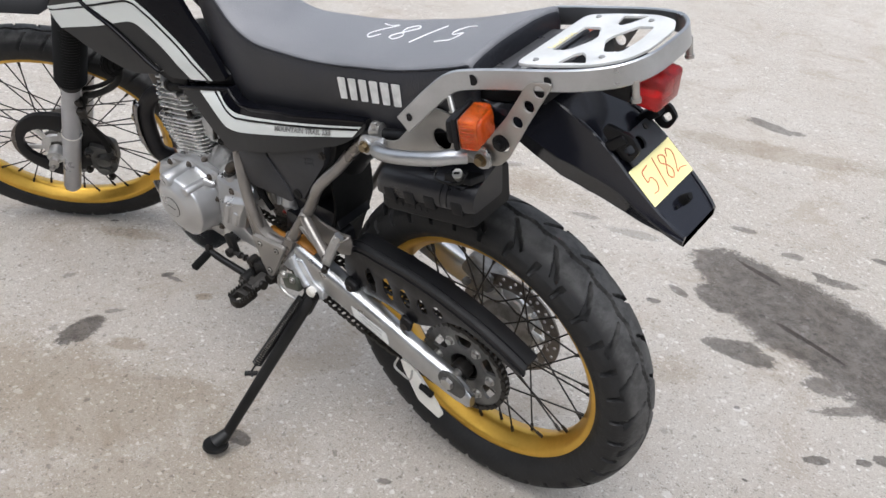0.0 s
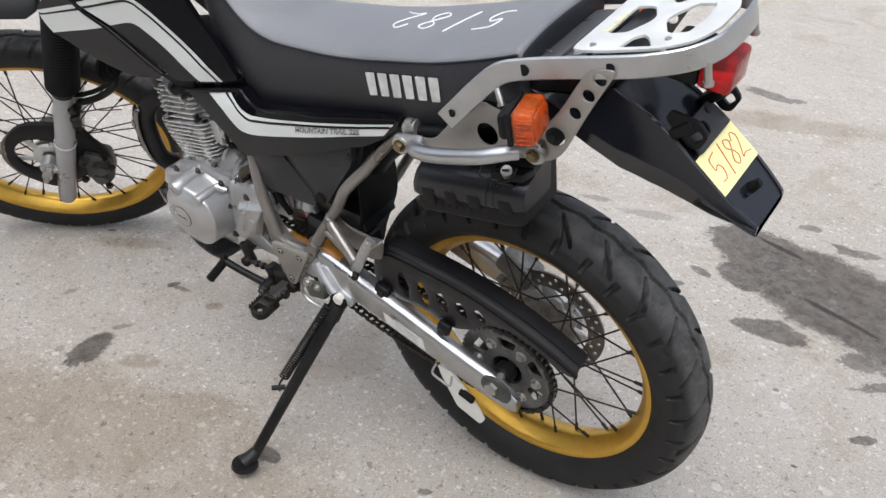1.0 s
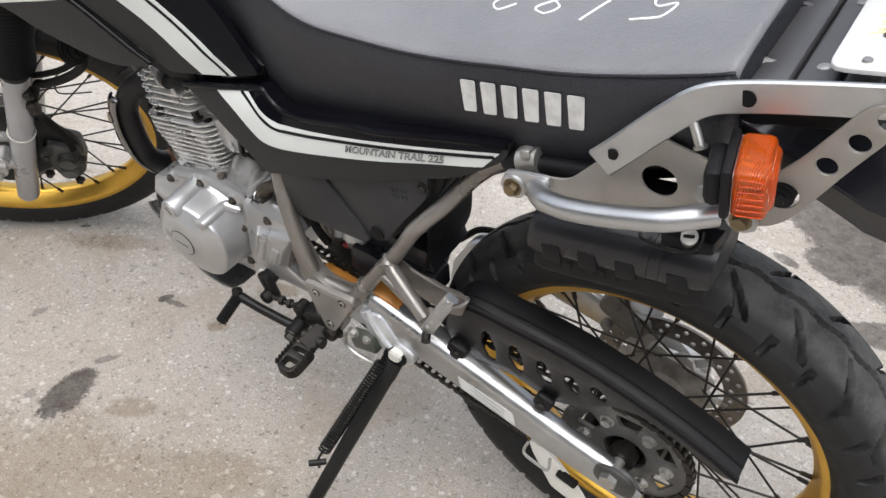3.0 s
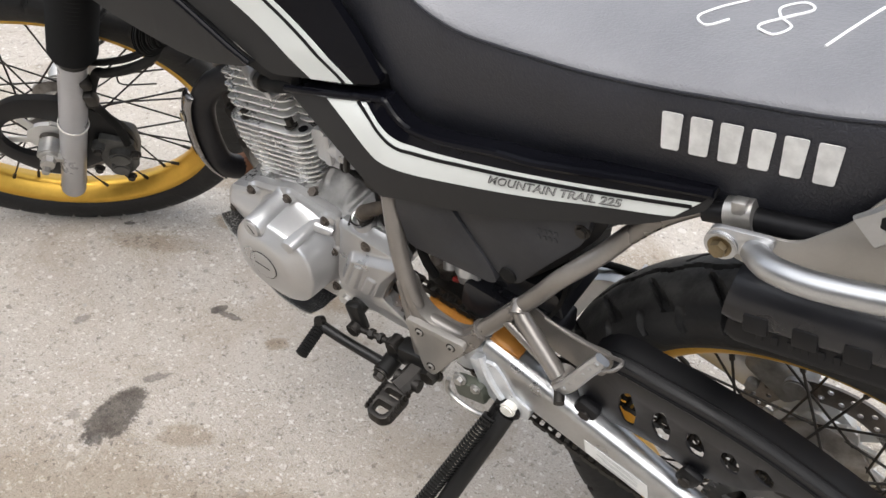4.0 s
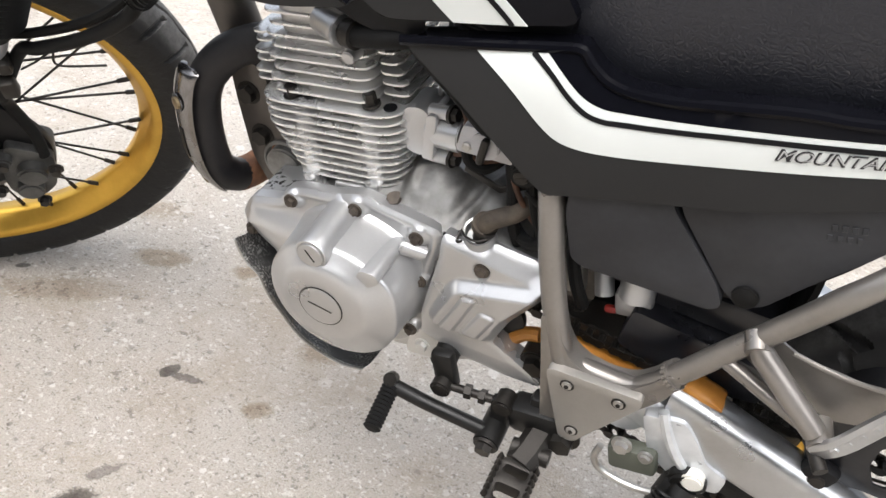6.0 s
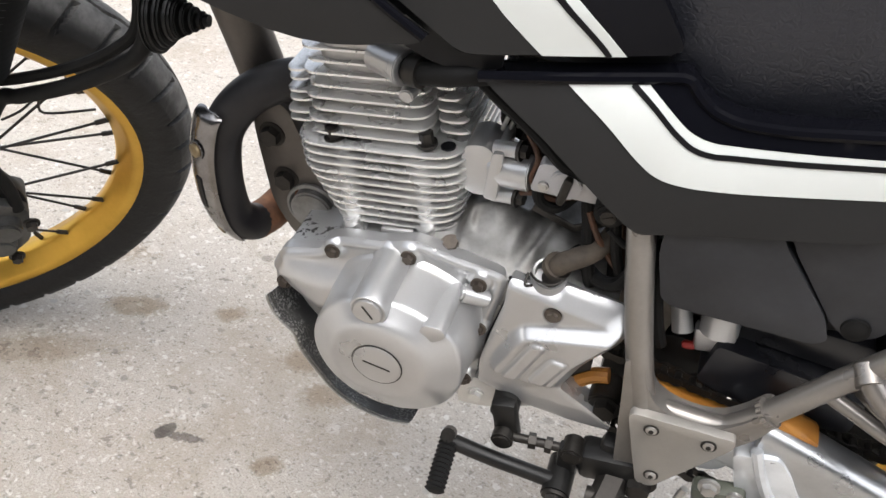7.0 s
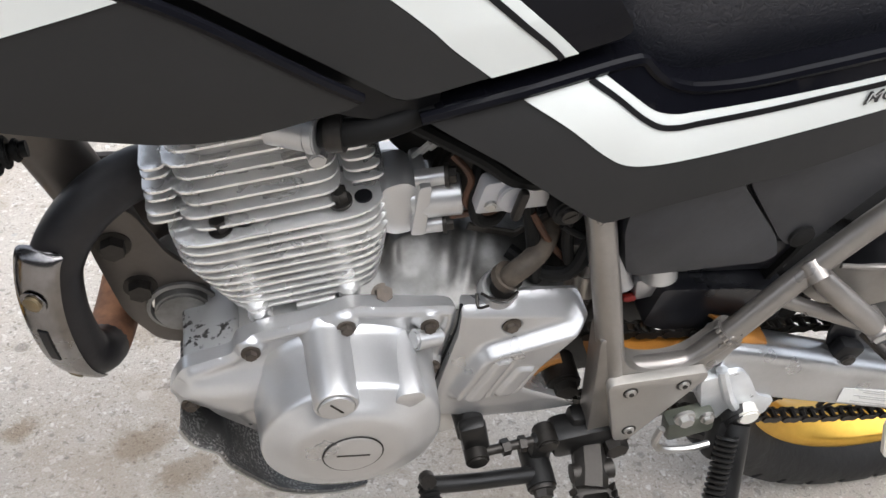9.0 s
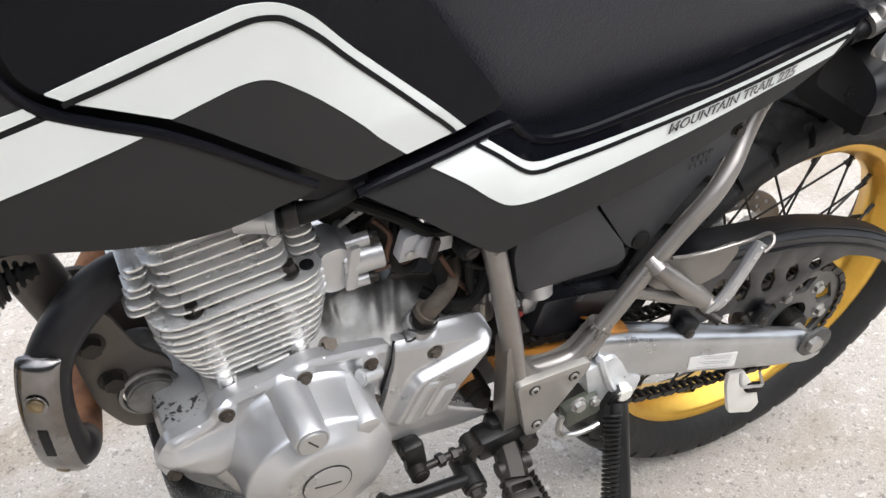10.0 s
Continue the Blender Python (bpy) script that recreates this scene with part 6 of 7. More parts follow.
part("lower_case", join(prism(rounded([(0.625, 0.05), (0.56, 0.062), (0.545, 0.045), (0.60, 0.015), (0.63, 0.01)], 0.008, 3), 0.086, 0.100, 0.004), bolt((0.612, 0.100, 0.030), (0, 1, 0), 0.0065, 0.006)), alu, engine)
part("front_sprocket_nut", join(rod((0.496, 0.070, 0.070), (0.496, 0.100, 0.068), 0.016, 20, bevel=0.002), bolt((0.496, 0.100, 0.068), (0, 1, 0), 0.011, 0.008)), dark_steel, frame_ob, "swingarm pivot nut")
# top of the crankcase behind the barrel
upper_poly = rounded([(0.690, 0.0955), (0.690, -0.06), (0.520, -0.06), (0.512, 0.0935), (0.600, 0.0950), (0.615, 0.0955)], 0.01, 3)


def upper_height(X, Y):
    h = 0.1805 + np.clip((0.100 - Y) * 0.50, 0, 0.030) - np.clip(0.57 - X, 0, 1) * 0.25
    h = blend(h, 0.222 - ((X - 0.632) ** 2 + (Y - 0.045) ** 2) * 22, 0.008)
    for cx, lean in ((0.604, 0.25), (0.652, 0.0), (0.585, 0.35)):
        h = h + 0.006 * np.exp(-((X - cx - (Y - 0.05) * lean) / 0.005) ** 2) * np.clip((0.088 - Y) / 0.02, 0, 1)
    q = np.hypot(X - 0.637, Y - 0.064)
    h = h + 0.0022 * np.exp(-((q - 0.013) / 0.0030) ** 2) * (X > 0.632) - 0.002 * np.exp(-(q / 0.008) ** 2)
    h = h + 0.007 * np.exp(-(((X - 0.620) / 0.013) ** 2 + ((Y - 0.046 - (X - 0.62) * 0.3) / 0.0055) ** 2))
    return h - 0.004 * np.exp(-(((X - 0.585) / 0.012) ** 2 + ((Y - 0.06) / 0.015) ** 2))


part("upper_case", cast_relief(upper_poly, upper_height, 0.150, 0.002, lambda x, h, y: V(x, y, h)), grimy_alu, engine, "stained cast crankcase top", 85)
part("case_bolt", bolt((0.660, 0.082, 0.189), V(0, 0.5, 0.85), 0.0070, 0.008), rust_bolt, engine, "rusty case bolt")
part("clutch_lever", lathe([(0.0155, -0.004), (0.0150, 0.020), (0.0140, 0.022), (0.0122, 0.0215), (0.0115, 0.010), (0.0, 0.010)], 28, False), silver, engine, "cast clutch release boss").matrix_local = Matrix.Translation((0.573, 0.082, 0.180)) @ Matrix.Rotation(radians(64), 4, "X")
part("boss_clip", join(rod((0.570, 0.087, 0.190), (0.566, 0.091, 0.208), 0.0095, 16), tube(smooth([(0.588, 0.094, 0.196), (0.581, 0.103, 0.199), (0.570, 0.105, 0.200), (0.562, 0.100, 0.202)], 4), 0.0012, 6), tube(smooth([(0.590, 0.090, 0.192), (0.590, 0.099, 0.186), (0.584, 0.103, 0.192)], 4), 0.0012, 6)), dark_steel, engine, "dark seal and spring clip")
part("clutch_arm", join(tube(smooth([(0.569, 0.089, 0.203), (0.565, 0.093, 0.216), (0.557, 0.091, 0.222), (0.546, 0.084, 0.227), (0.536, 0.072, 0.234), (0.530, 0.058, 0.244)], 5), 0.0086, 14), rod((0.570, 0.088, 0.204), (0.568, 0.090, 0.210), 0.0118, 18)), dusty_rubber, engine, "dusty brown rubber elbow boot")

# barrel and head: stacked cooling fins on a core that leans ahead
TILT = Matrix.Rotation(radians(11), 4, "Y")
CYL = Matrix.Translation((0.7180, 0.0, 0.163)) @ TILT


def fin_loop(x0, x1, hy, r):
    return rounded([(x1, hy), (x0, hy), (x0, -hy), (x1, -hy)], r, 6)


def fin(z, x0, x1, hy, r=0.030, t=0.0021):
    bm = slab([fin_loop(x0, x1, hy, r)], t, lambda u, v, w: V(u, v, z + t / 2 + w), 0, 0.0009)
    bm.transform(CYL)
    return bm


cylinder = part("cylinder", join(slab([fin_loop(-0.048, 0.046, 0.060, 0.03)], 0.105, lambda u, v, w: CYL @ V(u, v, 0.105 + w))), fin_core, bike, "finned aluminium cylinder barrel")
for i in range(10):
    z = 0.024 + i * 0.0086
    g = clamp(i / 6.0)
    part("cooling_fin", fin(z, -0.066 - 0.012 * g, 0.052 + 0.020 * g, 0.078 + 0.004 * g), fin_alu, cylinder)
for x in (-0.038, 0.030):
    part("stud_foot", rod(CYL @ V(x, 0.075, 0.002), CYL @ V(x, 0.075, 0.026), 0.0088, 14), fin_alu, cylinder)
    part("fin_rib", rod(CYL @ V(x, 0.068, 0.004), CYL @ V(x, 0.068, 0.095), 0.0090, 14), fin_alu, cylinder)
    part("fin_rib", block((0.030, 0.008, 0.026), CYL @ Matrix.Translation((x + 0.006, 0.068, 0.062)), 0.003), fin_alu, cylinder)
part("name_plate", block((0.030, 0.006, 0.010), CYL @ Matrix.Translation((-0.0127, 0.078, 0.016)), 0.002), alu, cylinder, "cast mark panel")
for x in (0.036, -0.046):
    part("stud_nut", bolt(CYL @ V(x, 0.070, 0.103 + (0.005 if x < 0 else 0.0)), CYL.to_3x3() @ V(0, 0.1, 1), 0.0062, 0.011), dark_steel, cylinder)
    part("stud_hole", rod(CYL @ V(x - 0.016, 0.066, 0.1030), CYL @ V(x - 0.016, 0.066, 0.1045), 0.0062, 16), black_line, cylinder)

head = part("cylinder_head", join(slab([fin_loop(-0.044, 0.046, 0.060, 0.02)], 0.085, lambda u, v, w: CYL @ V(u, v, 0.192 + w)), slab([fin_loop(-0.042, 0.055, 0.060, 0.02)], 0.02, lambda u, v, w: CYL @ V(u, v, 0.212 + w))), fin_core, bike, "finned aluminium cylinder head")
for i in range(8):
    z = 0.110 + i * 0.0098
    part("cooling_fin", fin(z, -0.050, 0.055 + 0.004 * (i % 2), 0.076 - 0.002 * i, 0.016), fin_alu, head)
    if i < 6:
        part("cooling_fin", fin(z - 0.002, 0.056, 0.084 - 0.002 * i, 0.058 + 0.003 * (i % 2), 0.010), fin_alu, head)
        part("cooling_fin", fin(z + 0.004, -0.080 + 0.002 * i, -0.052, 0.062, 0.010), fin_alu, head)
part("head_boss", rod(CYL @ V(-0.038, 0.066, 0.156), CYL @ V(-0.038, 0.083, 0.156), 0.0072, 18, 0.0055, 0.001), silver, head)
part("oil_union", join(rod((0.738, 0.074, 0.348), (0.716, 0.086, 0.351), 0.0128, 22), rod((0.716, 0.086, 0.351), (0.710, 0.089, 0.352), 0.0138, 22, bevel=0.001)), silver, head, "silver breather union")
part("hose_band", rod((0.706, 0.090, 0.353), (0.696, 0.093, 0.355), 0.0122, 20), dark_steel, head)
part("breather_hose", tube(smooth([(0.710, 0.089, 0.352), (0.690, 0.094, 0.356), (0.662, 0.092, 0.363), (0.62, 0.07, 0.366)], 5), 0.0090, 14), rubber, bike, "black rubber breather hose")
part("head_cover", join(slab([fin_loop(-0.045, 0.060, 0.052, 0.02)], 0.02, lambda u, v, w: CYL @ V(u, v, 0.228 + w), 0, 0.004), rod(CYL @ V(0.03, 0.055, 0.205), CYL @ V(0.03, 0.07, 0.215), 0.012, 16)), alu, head)

# intake, carburettor and the tangle behind the head
manifold = part("intake_manifold", join(prism(rounded([(0.668, 0.244), (0.664, 0.282), (0.648, 0.287), (0.638, 0.280), (0.636, 0.240), (0.652, 0.236)], 0.006, 3), 0.030, 0.066, 0.004),
                prism(rounded([(0.642, 0.240), (0.640, 0.286), (0.631, 0.288), (0.631, 0.240)], 0.003, 2), 0.030, 0.072, 0.002), rod((0.640, 0.056, 0.262), (0.606, 0.062, 0.270), 0.0150, 24, bevel=0.001), rod((0.640, 0.06, 0.284), (0.620, 0.064, 0.290), 0.0065, 14), rod((0.636, 0.06, 0.238), (0.616, 0.064, 0.244), 0.0065, 14)), silver, bike, "bright cast carburettor flange")
for p in ((0.619, 0.064, 0.290), (0.615, 0.064, 0.244)):
    part("flange_bolt", bolt(p, (-0.95, 0.2, 0.2), 0.0062, 0.006), dark_steel, manifold)
part("carburettor", join(rod((0.60, -0.03, 0.28), (0.60, 0.05, 0.28), 0.026, 20, bevel=0.004), block((0.05, 0.06, 0.05), pose(0.575, 0.01, 0.30, 0, 10), 0.008), rod((0.59, 0.03, 0.24), (0.59, 0.03, 0.29), 0.020, 18, bevel=0.003)), dark_steel, bike, "grimy carburettor")
part("intake_fins", join(*[rod((0.640 - 0.006 * i, 0.045, 0.292 + 0.003 * i), (0.634 - 0.006 * i, 0.062, 0.318 + 0.003 * i), 0.0018, 6) for i in range(6)]), alu, manifold)
part("air_boot", join(tube(smooth([(0.610, 0.0, 0.285), (0.57, 0.0, 0.298), (0.53, 0.0, 0.300), (0.49, 0.0, 0.295)], 4), 0.040, 20), *[rod((x, 0, 0.300), (x - 0.006, 0, 0.300), 0.044, 20) for x in (0.555, 0.538, 0.521)]), rubber, bike, "black ribbed rubber intake boot")
part("carb_top", join(rod((0.615, 0.0, 0.275), (0.618, 0.0, 0.345), 0.036, 20, bevel=0.004), rod((0.618, 0.0, 0.345), (0.618, 0.0, 0.352), 0.030, 20, bevel=0.002)), dark_steel, bike, "dark carburettor top")
cock = part("fuel_cock", join(prism(rounded([(0.604, 0.276), (0.600, 0.303), (0.556, 0.308), (0.551, 0.280)], 0.004, 3), 0.078, 0.090, 0.0012), rod((0.578, 0.088, 0.2915), (0.578, 0.0945, 0.2915), 0.0125, 24, bevel=0.001)), fork_grey, bike, "grey fuel cock")
part("fuel_lever", block((0.007, 0.008, 0.026), pose(0.577, 0.100, 0.2920, 0, -8), 0.003), dark_steel, cock)
for x, z in ((0.594, 0.284), (0.562, 0.300)):
    part("cock_screw", bolt((x, 0.090, z), (0, 1, 0), 0.0045, 0.004, False), steel, cock)
for i, (pts, r, mat, lb) in enumerate((
        ([(0.596, 0.060, 0.300), (0.600, 0.074, 0.278), (0.596, 0.076, 0.258), (0.582, 0.072, 0.252), (0.57, 0.06, 0.26)], 0.0048, rubber, "black fuel hose"),
        ([(0.640, 0.050, 0.330), (0.600, 0.060, 0.318), (0.565, 0.065, 0.320), (0.54, 0.05, 0.335)], 0.009, rubber, "black rubber hose"),
        ([(0.660, 0.065, 0.345), (0.640, 0.075, 0.338), (0.605, 0.085, 0.322), (0.580, 0.09, 0.306), (0.555, 0.088, 0.300)], 0.0055, rubber, "black cable"),
        ([(0.545, 0.085, 0.300), (0.535, 0.090, 0.270), (0.528, 0.088, 0.240), (0.520, 0.085, 0.215)], 0.0045, rubber, "black cable"),
        ([(0.512, 0.098, 0.246), (0.500, 0.095, 0.252), (0.49, 0.08, 0.27), (0.50, 0.05, 0.33)], 0.0045, rubber, "black clutch cable"),
        ([(0.560, 0.060, 0.205), (0.535, 0.082, 0.200), (0.515, 0.090, 0.215), (0.505, 0.085, 0.27)], 0.006, rubber, "black wiring"),
        ([(0.500, 0.070, 0.250), (0.490, 0.086, 0.215), (0.480, 0.088, 0.180), (0.470, 0.082, 0.150)], 0.006, rubber, "black wiring"))):
    part("hose" if "hose" in lb else "cable", tube(smooth(pts, 6), r, 10), mat, bike, lb)
washer = part("cover_grommet", rod((0.541, 0.088, 0.2834), (0.541, 0.104, 0.2834), 0.0125, 24, 0.0115, 0.002), rubber, frame_ob, "black rubber grommet")
part("grommet_screw", join(rod((0.541, 0.103, 0.2834), (0.541, 0.1065, 0.2834), 0.0070, 18, 0.0060), block((0.008, 0.001, 0.0016), pose(0.541, 0.1066, 0.2834, 0, 30), 0)), dark_steel, washer)
part("carb_bracket", ribbon([(0.60, 0.07, 0.245), (0.565, 0.074, 0.238), (0.54, 0.07, 0.25)], 0.003, 0.008, (0, 0.2, 1)), dark_steel, bike, "dark steel bracket")
for pts in (((0.612, 0.066, 0.252), (0.600, 0.074, 0.262), (0.584, 0.070, 0.258), (0.566, 0.062, 0.262)), ((0.616, 0.060, 0.304), (0.604, 0.070, 0.292), (0.606, 0.072, 0.272), (0.596, 0.066, 0.256)), ((0.556, 0.078, 0.262), (0.545, 0.082, 0.244), (0.530, 0.080, 0.222), (0.512, 0.074, 0.200)), ((0.530, 0.070, 0.262), (0.524, 0.078, 0.236), (0.516, 0.080, 0.205), (0.505, 0.074, 0.185))):
    part("cable", tube(smooth(pts, 5), 0.0026, 8), brown_wire, bike, "rust-brown wire")
for pts, r in ((((0.560, 0.072, 0.270), (0.552, 0.078, 0.240), (0.546, 0.082, 0.212), (0.540, 0.078, 0.190)), 0.0055), (((0.545, 0.055, 0.270), (0.532, 0.062, 0.240), (0.524, 0.066, 0.210), (0.520, 0.066, 0.185)), 0.008), (((0.538, 0.092, 0.262), (0.520, 0.094, 0.252), (0.508, 0.090, 0.260), (0.500, 0.080, 0.280)), 0.003)):
    part("cable", tube(smooth(pts, 5), r, 10), rubber, bike, "black wiring")
part("switch_cup", join(rod((0.484, 0.062, 0.150), (0.488, 0.062, 0.178), 0.0110, 20, bevel=0.001), rod((0.488, 0.062, 0.178), (0.489, 0.062, 0.188), 0.0100, 18, 0.0080)), steel, bike, "bright cylindrical switch body")
part("rear_case", prism(rounded([(0.512, 0.100), (0.512, 0.186), (0.500, 0.196), (0.470, 0.178), (0.462, 0.150), (0.470, 0.105)], 0.008, 3), -0.03, 0.050, 0.005), dirty_alu, engine, "stained aluminium rear of the crankcase")

# exhaust header, its right-hand bend and the chromed guard
header = smooth([(0.790, 0.010, 0.262), (0.825, 0.025, 0.272), (0.860, 0.043, 0.258), (0.884, 0.054, 0.222), (0.889, 0.057, 0.175), (0.884, 0.054, 0.125), (0.876, 0.045, 0.106), (0.872, 0.030, 0.094)], 6)
pipe = part("exhaust_pipe", tube(header, 0.0185, 20), exhaust, bike, "scorched black exhaust header pipe")
part("pipe_bend", tube(smooth([(0.872, 0.030, 0.094), (0.868, 0.005, 0.088), (0.862, -0.025, 0.092), (0.852, -0.060, 0.115), (0.840, -0.085, 0.160), (0.80, -0.10, 0.22)], 6), 0.0185, 20), rust, pipe, "rusty exhaust bend")
gd = []
mid = smooth([(0.889, 0.068, 0.246), (0.894, 0.074, 0.238), (0.8975, 0.0785, 0.215), (0.8985, 0.0795, 0.185), (0.8965, 0.0775, 0.150), (0.8930, 0.0700, 0.118), (0.8880, 0.0590, 0.096), (0.8850, 0.0520, 0.087)], 5)
FACE, EDGE = V(0.42, 0.90, 0.0), V(-0.90, 0.42, 0.0)
for i, p in enumerate(mid):
    f = i / (len(mid) - 1)
    w = 0.0155 * min(1.0, (0.16 + f * 11) ** 0.5, (0.20 + (1 - f) * 9) ** 0.5)
    loop = []
    for a, k in [(a, 1.0) for a in np.linspace(-1.35, 1.35, 11)] + [(a, 0.0) for a in np.linspace(1.35, -1.35, 11)]:
        rr = w + (0.0018 if k else 0.0)
        loop.append(p + FACE * (math.copysign(abs(math.cos(a)) ** 0.6, math.cos(a)) * rr * 0.62 - w * 0.62) + EDGE * math.sin(a) * rr)
    gd.append(loop)
part("heat_guard", loft(gd), chrome, pipe, "dull chromed exhaust guard", 60)
part("guard_washer", rod(V(0.8980, 0.0790, 0.209) + FACE * 0.0010, V(0.8980, 0.0790, 0.209) + FACE * 0.0022, 0.0095, 20), chrome, pipe)
part("guard_bolt", bolt(V(0.8980, 0.0790, 0.209) + FACE * 0.002, FACE, 0.0068, 0.004, False), brass, pipe, "brass-coloured bolt")
part("guard_bolt", bolt(V(0.8905, 0.0640, 0.1055), V(0.40, 0.80, -0.42), 0.0062, 0.003, False), brass, pipe, "brass-coloured bolt")
lit = [p for p in mid if 0.140 < p.z < 0.180]
part("guard_slot", ribbon([p + FACE * 0.0006 for p in lit], 0.0030, 0.0085, EDGE), black_line, pipe)

# skid plate
sk = smooth([(0.815, 0, 0.100), (0.811, 0, 0.086), (0.803, 0, 0.072), (0.789, 0, 0.060), (0.782, 0, 0.040), (0.765, 0, 0.015), (0.746, 0, -0.008), (0.722, 0, -0.021), (0.692, 0, -0.026), (0.668, 0, -0.020)], 4)
lo = []
for i, p in enumerate(sk):
    sec = [(0.122, 0.000), (0.116, -0.004), (0.100, -0.010), (0.05, -0.016), (0, -0.018)]
    sec = sec + [(-y, z) for y, z in reversed(sec[:-1])]
    lo.append([V(p.x, y, p.z + z) for y, z in sec] + [V(p.x - 0.002, y * 0.985, p.z + z + 0.0025) for y, z in reversed(sec)])
skid_plate = part("skid_plate", loft(lo), skid_dark, bike, "scratched dark aluminium skid plate", 50)
part("skid_edge", tube([V(p.x, 0.1222, p.z) for p in sk], 0.0011, 6), steel, skid_plate, "worn bright plate edge")

# horn
HORN, BACK = V(0.918, 0.080, 0.334), V(-0.94, -0.10, 0.10).normalized()
horn = part("horn", join(*[rod(HORN + BACK * u0, HORN + BACK * u1, r0, 32, r1, 0.002) for u0, u1, r0, r1 in ((-0.005, 0.000, 0.027, 0.030), (0.000, 0.004, 0.030, 0.0285), (0.004, 0.010, 0.024, 0.024), (0.010, 0.016, 0.019, 0.018))]), black_paint, bike, "black round horn")
part("horn_terminal", join(*[rod(HORN + BACK * (0.016 + 0.006 * i), HORN + BACK * (0.020 + 0.006 * i), 0.0155 - 0.0028 * i, 20, bevel=0.001) for i in range(4)], rod(HORN + BACK * 0.012, HORN + BACK * 0.042, 0.005, 12)), rubber, horn, "stepped black rubber boot")
part("horn_bracket", block((0.080, 0.022, 0.005), pose(0.880, 0.072, 0.362, 0, 4), 0.001), black_paint, horn, "black steel horn strap")

# ---- airbox, rear mudguard and the dark parts between the frame tubes ----
ab = rounded([(0.500, 0.330), (0.492, 0.245), (0.476, 0.222), (0.420, 0.225), (0.370, 0.226), (0.336, 0.236), (0.296, 0.286), (0.258, 0.347), (0.242, 0.398), (0.30, 0.42), (0.45, 0.38)], 0.012, 4)
airbox = part("airbox", prism(ab, -0.06, 0.094, 0.008), plastic, bike, "scuffed dark grey plastic airbox")
part("airbox_front", prism(rounded([(0.500, 0.335), (0.499, 0.270), (0.486, 0.226), (0.476, 0.221), (0.372, 0.225), (0.363, 0.232), (0.372, 0.252), (0.4215, 0.309), (0.430, 0.340)], 0.008, 4), 0.080, 0.1105, 0.006), airbox_grey, airbox, "scuffed grey airbox front")
part("airbox_lid", prism(rounded([(0.428, 0.350), (0.4150, 0.307), (0.366, 0.247), (0.352, 0.238), (0.336, 0.244), (0.310, 0.285), (0.268, 0.345), (0.262, 0.385), (0.36, 0.37)], 0.010, 4), 0.080, 0.1085, 0.005), airbox_grey, airbox, "scuffed grey airbox lid")
part("airbox_screw", bolt((0.2705, 0.1085, 0.3612), (0, 1, 0), 0.006, 0.004), dark_steel, airbox)
part("airbox_screw", bolt((0.350, 0.1075, 0.250), (0, 1, 0), 0.011, 0.006, False), rubber, airbox)
for i in range(8):
    part("moulded_mark", block((0.0042, 0.0012, 0.0055), pose(0.316 - 0.0062 * (i % 4), 0.1090, 0.338 + 0.0016 * (i % 4) - 0.009 * (i // 4), 0, 15), 0.0005, 1), airbox_grey, airbox)
part("inner_fender", join(tube(smooth([(0.455, 0, 0.19), (0.40, 0, 0.20), (0.36, 0, 0.26), (0.30, 0, 0.34), (0.20, 0, 0.41), (0.05, 0, 0.46), (-0.10, 0, 0.55)], 5), 0.055, 16), block((0.16, 0.12, 0.05), pose(0.12, 0, 0.45, 0, 16), 0.02)), plastic, bike, "black plastic inner mudguard")
flap_run = smooth([(0.350, 0, 0.060), (0.335, 0, 0.110), (0.314, 0, 0.160), (0.300, 0, 0.200), (0.297, 0, 0.250), (0.302, 0, 0.300)], 4)
part("mud_flap", loft([[p + V(dx, y, 0) for dx, y in ((0, 0.070), (0, -0.030), (0.005, -0.030), (0.005, 0.070))] for p in flap_run]), rubber, bike, "black plastic flap ahead of the rear wheel")
part("battery_tray", block((0.07, 0.10, 0.08), pose(0.30, 0.02, 0.395, 0, 25), 0.01), plastic, bike, "black plastic tray")
part("shock_absorber", join(rod((0.40, 0.01, 0.07), (0.47, 0.0, 0.36), 0.020, 18)), black_paint, bike, "black rear shock absorber")
part("reservoir_bolt", join(rod((0.432, 0.06, 0.205), (0.428, 0.072, 0.170), 0.016, 18, bevel=0.002), block((0.034, 0.016, 0.026), pose(0.428, 0.066, 0.160, 0, 12), 0.004), rod((0.47, 0.05, 0.20), (0.455, 0.07, 0.16), 0.009, 12)), silver, bike, "grey alloy linkage clevis")
# added slab standing for the dark hollow behind the frame tube
part("void_backing", block((0.120, 0.020, 0.190), pose(0.452, -0.02, 0.185, 0, 8), 0.008), plastic, bike, "added black backing that keeps the frame opening dark")
part("red_clip", block((0.012, 0.008, 0.007), pose(0.446, 0.070, 0.146, 20, 10), 0.003), red_plastic, bike, "red plastic clip")
part("chain_cover", prism(rounded([(0.432, 0.122), (0.426, 0.167), (0.350, 0.160), (0.300, 0.150), (0.300, 0.112), (0.356, 0.104), (0.412, 0.114)], 0.006, 3), 0.030, 0.083, 0.005), box_plastic, bike, "black plastic inner guard")
part("guard_step", prism(rounded([(0.446, 0.168), (0.440, 0.198), (0.310, 0.196), (0.300, 0.160)], 0.006, 3), -0.02, 0.064, 0.005), box_plastic, bike, "black plastic inner guard")

# ---- swingarm, chain and guards ----
def arm_z(x):
    return 0.045 + (x - 0.2) * 0.33


